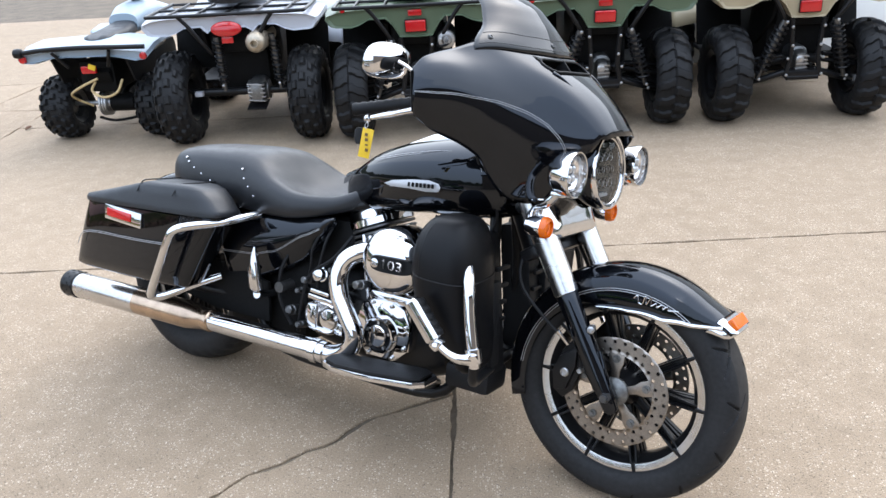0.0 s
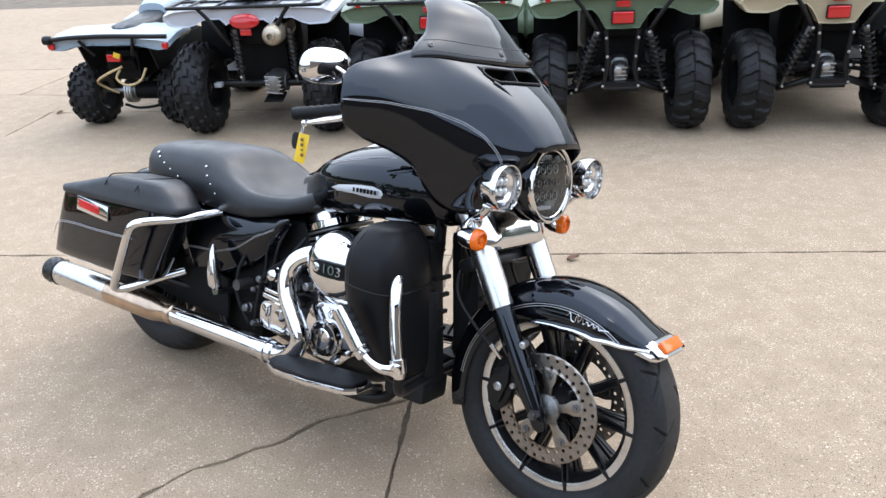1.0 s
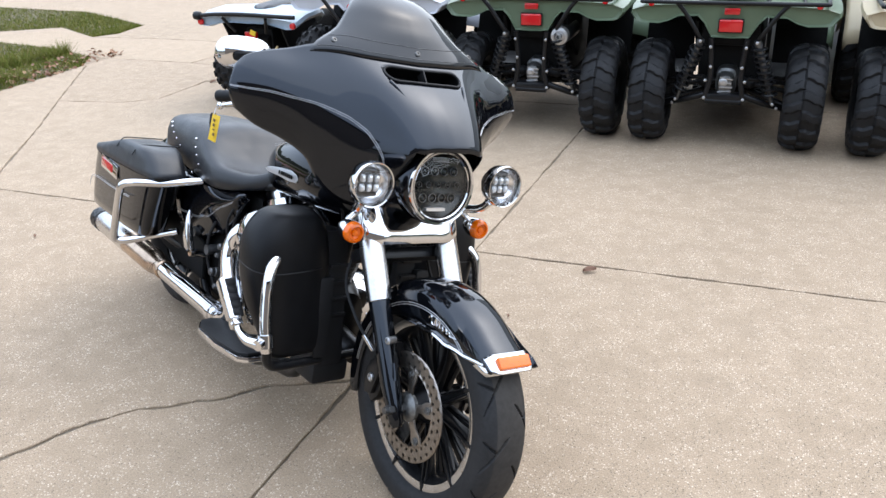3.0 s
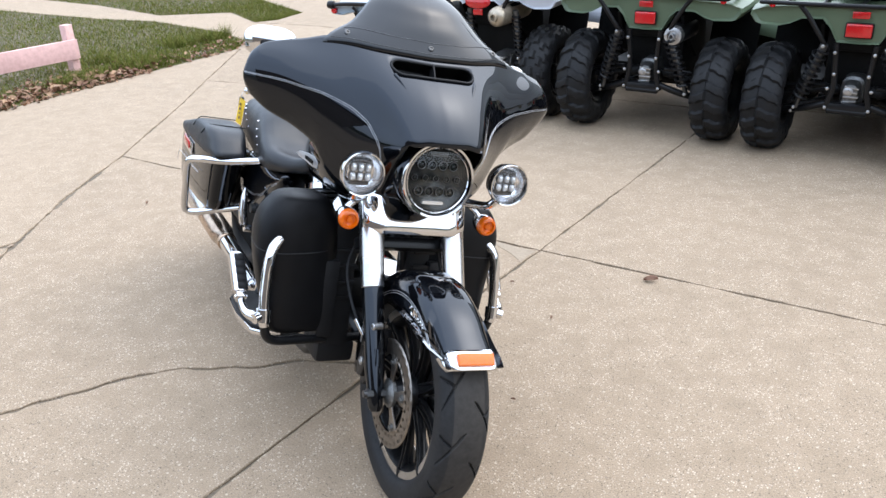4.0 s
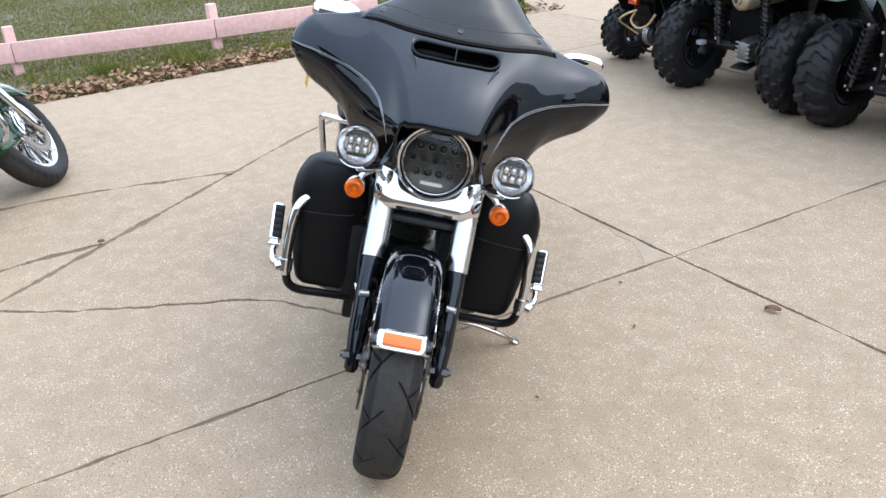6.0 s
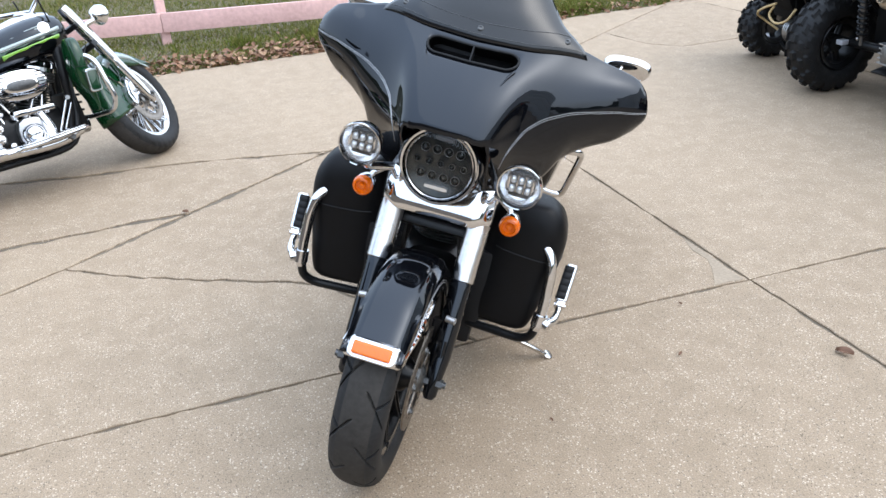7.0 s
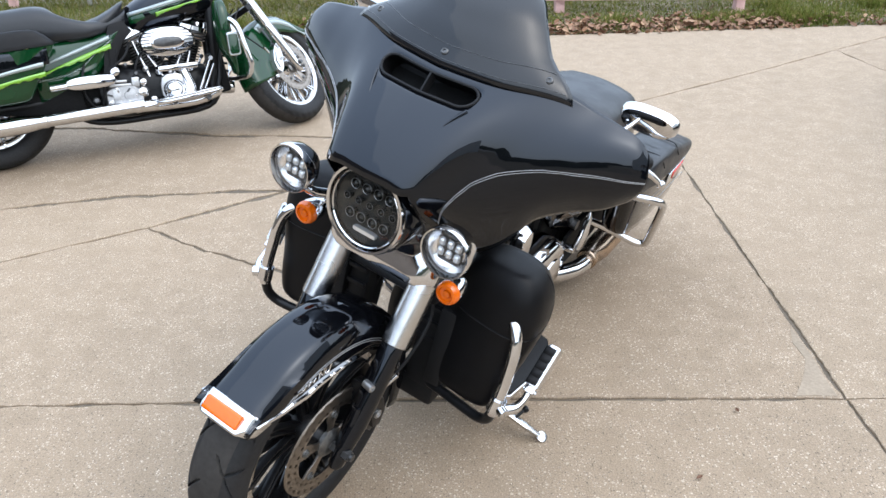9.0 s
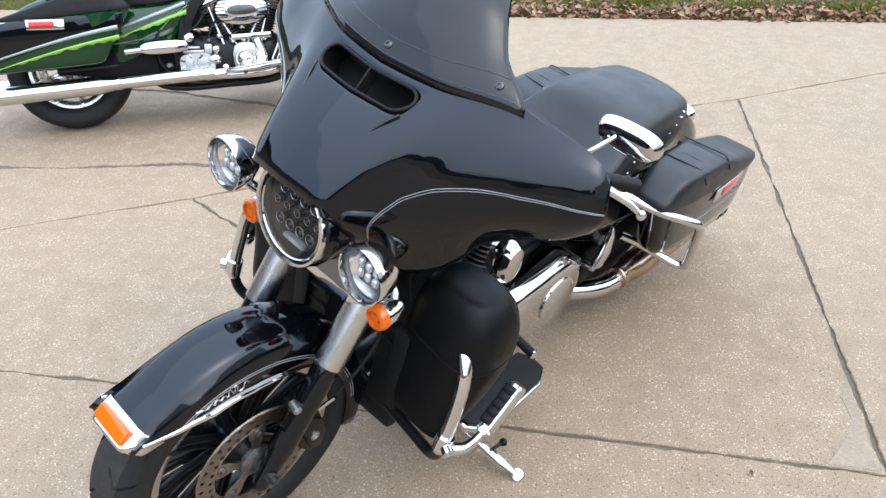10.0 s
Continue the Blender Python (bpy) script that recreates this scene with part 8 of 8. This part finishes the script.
def sport_quad():
    q = thing("quad_bike", pose(-2.50, 5.80, 0, 0, 0, -4), "small pale blue sport quad with a black rear bar", "quad bike", group="parked quads")
    for s in (-1, 1):
        quad_wheel("rear_wheel", 0.222, 0.225, 0.115, "knob", q, (s * 0.345, 0, 0.219), M_OILY)
        quad_wheel("front_wheel", 0.235, 0.18, 0.12, "knob", q, (s * 0.37, 1.0, 0.232), M_OILY)
    b = bmesh.new()
    half = [(0, 0.66), (0.10, 0.665), (0.22, 0.66), (0.36, 0.655), (0.44, 0.648), (0.455, 0.625), (0.43, 0.60), (0.36, 0.59), (0.28, 0.605), (0.20, 0.615), (0.10, 0.615), (0, 0.612)]
    def full(k, dz, taper):
        o = [(x * k, z + dz - taper * (x / 0.5) ** 2) for x, z in half]
        return o + [(-x, z) for x, z in o[-2:0:-1]]
    body_shell(b, [(-0.27, full(0.90, 0, 0.02)), (-0.29, full(1.0, 0, 0.02)), (-0.15, full(1.02, 0.025, 0.0)), (0.05, full(1.0, 0.035, 0.0)), (0.22, full(0.80, 0.02, 0.04)), (0.34, full(0.5, 0.0, 0.10))])
    bmesh.ops.triangulate(b, faces=[f for f in b.faces if len(f.verts) > 4])
    bd = part("rear_fender", b, M_BLUEW, q, sharp=32)
    for s in (-1, 1):
        b = bmesh.new()
        prism(b, [(-0.24, 0.60), (0.22, 0.60), (0.25, 0.40), (0.10, 0.36), (-0.15, 0.42)], 0.012, 0, s * 0.26)
        part("mud_guard", b, M_PLASTIC, bd)
        b = bmesh.new()
        lathe(b, [(0.001, 0.02), (0.022, 0.016), (0.026, 0)], (s * 0.42, -0.285, 0.61), (0, -1, 0), 16)
        part("side_reflector", b, M_RED, bd)
    b = bmesh.new()
    tube(b, [(-0.42, -0.30, 0.655), (-0.26, -0.31, 0.672), (0, -0.31, 0.68), (0.3, -0.31, 0.675), (0.44, -0.29, 0.67)], 0.016, 12, 3)
    for s in (-1, 1):
        tube(b, [(s * 0.20, -0.31, 0.655), (s * 0.14, -0.24, 0.54)], 0.012, 10, curve=False)
    lathe(b, [(0.001, -0.03), (0.03, -0.028), (0.034, 0.0), (0.03, 0.02), (0.016, 0.03)], (-0.43, -0.30, 0.655), (1, 0, 0), 18)
    part("rear_bar", b, M_SATIN, q, "black tubular rear bar")
    b = bmesh.new()
    box(b, (0, 0.15, 0.45), (0.26, 0.60, 0.22), bevel=0.04)
    box(b, (0, 0.60, 0.40), (0.30, 0.70, 0.28), bevel=0.06)
    box(b, (0.02, -0.12, 0.47), (0.18, 0.12, 0.10), (25, 0, 0), 0.02)
    part("chassis", b, M_DARK, q)
    b = bmesh.new()
    box(b, (0.0, -0.24, 0.52), (0.10, 0.03, 0.05), bevel=0.008)
    part("tail_lamp", b, M_RED, q, "small red tail lamp")
    b = bmesh.new()
    box(b, (0.035, -0.262, 0.54), (0.05, 0.012, 0.035), (0, 20, 0), 0.004)
    part("tag", b, M_YELLOW, q, "yellow tag")
    b = bmesh.new()
    tube(b, [(-0.33, 0, 0.235), (0.33, 0, 0.235)], 0.016, 12, curve=False)
    part("axle", b, M_ALLOY, q)
    b = bmesh.new()
    for k in range(3):
        lathe(b, [(0.03, 0), (0.088, 0), (0.09, 0.006), (0.088, 0.014), (0.03, 0.014)], (-0.075 + 0.02 * k, 0, 0.235), (1, 0, 0), 30)
    cyl(b, (-0.02, 0, 0.235), (0.17, 0, 0.235), 0.055, n=20)
    part("brake_drum", b, M_ALLOY, q)
    b = bmesh.new()
    cyl(b, (0.0, 0, 0.235), (0.17, 0, 0.235), 0.062, n=20)
    tube(b, [(0.08, 0, 0.235), (0.06, 0.3, 0.32), (0.05, 0.5, 0.36)], 0.05, 12, 3)
    tube(b, [(-0.08, -0.08, 0.15), (0.05, -0.12, 0.135), (0.2, -0.08, 0.15), (0.22, 0.05, 0.17)], 0.010, 8, 3)
    part("swing_arm", b, M_DARK, q)
    for r in ([(0.05, -0.25, 0.46), (-0.05, -0.27, 0.42), (-0.16, -0.24, 0.36), (-0.17, -0.16, 0.30), (-0.10, -0.1, 0.24)], [(0.03, -0.25, 0.44), (0.0, -0.26, 0.38), (0.07, -0.26, 0.335), (0.16, -0.24, 0.36), (0.20, -0.2, 0.44)]):
        b = bmesh.new()
        tube(b, r, 0.0085, 8, 6)
        part("hose", b, M_HOSE, q, "tan rubber hose")
    b = bmesh.new()
    loft(b, [super_ring((0, y, z), (1, 0, 0), (0, 0, 1), a, h, 3, 24) for y, a, h, z in ((-0.10, 0.06, 0.02, 0.675), (-0.04, 0.10, 0.035, 0.68), (0.2, 0.115, 0.045, 0.675), (0.40, 0.10, 0.05, 0.69), (0.46, 0.06, 0.03, 0.71))])
    part("seat", b, M_LEATHER, q, "grey-black seat", sharp=70)
    b = bmesh.new()
    loft(b, [super_ring((0, y, z), (1, 0, 0), (0, 0, 1), a, h, 2.6, 24) for y, a, h, z in ((0.40, 0.11, 0.07, 0.72), (0.55, 0.14, 0.10, 0.74), (0.75, 0.15, 0.11, 0.74), (0.95, 0.17, 0.09, 0.70), (1.15, 0.12, 0.05, 0.64))])
    for s in (-1, 1):
        loft(b, [super_ring((s * 0.34, y, z), (1, 0, 0), (0, 0, 1), a, 0.018, 4, 16) for y, a, z in ((0.72, 0.05, 0.56), (0.8, 0.14, 0.60), (1.0, 0.16, 0.62), (1.2, 0.13, 0.58), (1.28, 0.05, 0.53))])
    part("front_body", b, M_BLUEW, q, sharp=60)
    b = bmesh.new()
    for s in (-1, 1):
        tube(b, [(0, 0.68, 0.84), (s * 0.10, 0.66, 0.90), (s * 0.22, 0.58, 0.94), (s * 0.36, 0.48, 0.945)], 0.011, 10, 4)
    part("handlebar", b, M_SATIN, q)
    b = bmesh.new()
    loft(b, [super_ring((0, y, z), (1, 0, 0), (0, 0, 1), a, h, 3, 20) for y, a, h, z in ((0.58, 0.03, 0.02, 0.91), (0.60, 0.07, 0.035, 0.92), (0.68, 0.08, 0.045, 0.91), (0.74, 0.05, 0.03, 0.89))])
    part("instrument_pod", b, M_BLUEW, q)


sport_quad()
quad((-1.475, 5.54, 0), 0, M_WHITE, "solid", "white utility quad with knobbly tyres and a tan muffler", 1)
quad((-0.285, 5.495, 0), 0, M_OLIVE, "independent", "olive green utility quad with a round alloy muffler", 1)
quad((0.900, 5.475, 0), 0, M_OLIVE, "independent", "olive green utility quad with a black rear rack", 0)
quad((2.155, 5.455, 0), 0, M_TAN, "independent", "tan utility quad with a black rear rack", 0)


# ---- small things ----
def key_tag():
    """Paper tag on the right hand lever, with a key fob behind it."""
    t = thing("price_tag", BIKE @ pose(-0.624, -0.414, 0.972), "yellow paper tag with dark marks on the brake lever", "tag")
    b = bmesh.new()
    box(b, (0.0, 0, -0.052), (0.030, 0.0012, 0.075), (0, 8, 18), 0.0004)
    part("paper", b, M_YELLOW, t)
    for k in range(4):
        for j in (-1, 1):
            b = bmesh.new()
            box(b, (0.0005 + 0.0035 * k * 0.3 - 0.004 + j * 0.006, -0.0018 - j * 0.002, -0.030 - 0.013 * k), (0.008, 0.0006, 0.008 if (k + j) % 3 else 0.004), (0, 8, 18))
            part("ink_bar", b, M_INK, t)
    b = bmesh.new()
    tube(b, [(0, 0, 0.004), (0.006, -0.004, -0.006), (0, -0.004, -0.016), (-0.006, 0, -0.006), (0, 0, 0.004)], 0.0008, 6, 4)
    part("string", b, M_WIRE, t)
    b = bmesh.new()
    loft(b, [super_ring((-0.026, 0.006, -0.035 - h), (1, 0, 0), (0, 1, 0), w, 0.006, 3, 16) for h, w in ((-0.02, 0.006), (-0.012, 0.014), (0.01, 0.016), (0.022, 0.008))])
    part("key_fob", b, M_PLASTIC, t, "black key fob")


key_tag()


def fender_scripts():
    """Chrome script badges on both sides of the front fender, as plain strokes."""
    for s in (-1, 1):
        y = s * 0.0815
        b = bmesh.new()
        base = V((0.073, y - s * 0.0020, 0.577))
        ax, up = V((0.996, 0, -0.03)), V((0.03, 0, 0.996))
        pts = [(-0.055, 0.004), (-0.045, 0.013), (-0.040, -0.004), (-0.030, -0.006), (-0.026, 0.012), (-0.022, 0.014), (-0.020, -0.005), (-0.008, 0.016), (-0.006, -0.005), (0.006, 0.004), (0.010, -0.005), (0.022, 0.004), (0.026, -0.006), (0.036, 0.003), (0.040, -0.006), (0.052, -0.004), (0.068, -0.002)]
        tube(b, [base + ax * p + up * q for p, q in pts], 0.0020, 8, 4)
        part("fender_script", moved(b, STEER), M_CHROME, fender, "chrome script badge")
        # double pinstripe along the skirt
        for k in (0, 1):
            stripe = []
            for i in range(22):
                a = lerp(radians(52), radians(178), i / 21)
                r = 0.338 - 0.050 - 0.006 * k - 0.01 * math.sin(math.pi * i / 21)
                stripe.append((r * math.cos(a), s * (0.0775 + 0.0006), AXLE_Z + r * math.sin(a)))
            b = bmesh.new()
            tube(b, stripe, 0.0008, 6, 2)
            part("fender_pinstripe", moved(b, STEER), M_PIN, fender, "thin silver pinstripe")


fender_scripts()


def ground_bits():
    """A mended patch at the joints' crossing, single leaves and pebbles."""
    b = bmesh.new()
    out = [(-0.44, 3.468), (-0.34, 3.438), (-0.24, 3.445), (-0.14, 3.40), (-0.05, 3.34), (-0.045, 3.468), (-0.25, 3.472)]
    ring = chord(out + out[:1], 0.006, 0.05)[:-1]
    rows = loft(b, [[(x, y, -0.001) for x, y in ring], [(x, y, 0.0012) for x, y in ring]], caps=False)
    for tri in tessellate_polygon([[v.co for v in rows[-1]]]):
        b.faces.new([rows[-1][k] for k in tri])
    tagged(part("cement_patch", b, mat("cement_patch", (0.255, 0.200, 0.142), 0.9, bump=0.001, scale=90, vary=0.25), flat=True), "dark tan cement patch where two joints cross", "pavement", kind="structure")
    for x, y, s, a in ((0.52, 3.435, 0.03, 0.4), (0.30, 2.95, 0.010, 2.0), (-1.80, 1.47, 0.022, 0.7), (0.02, 3.14, 0.010, 0.1), (0.44, 2.40, 0.009, 0.1), (-3.3, 6.05, 0.03, 1.2), (-2.2, 3.0, 0.014, 2.2)):
        m = pose(x, y, 0.006, 12, -8, math.degrees(a))
        b = bmesh.new()
        rows = []
        for i in range(5):
            u = i / 4
            w = 0.55 * math.sin(math.pi * (0.08 + 0.84 * u))
            rows.append([V((s * (2 * u - 1), s * w * k, s * (0.35 * k * k + 0.12 * math.sin(3 * u)))) for k in (-1, -0.5, 0, 0.5, 1)])
        sheet(b, rows)
        lf = part("fallen_leaf", b, M_LEAF)
        lf.matrix_world = m
        solid(lf, 0.0008)
        tagged(lf, "small brown dry leaf lying on the concrete", "leaf", group="single leaves")


ground_bits()
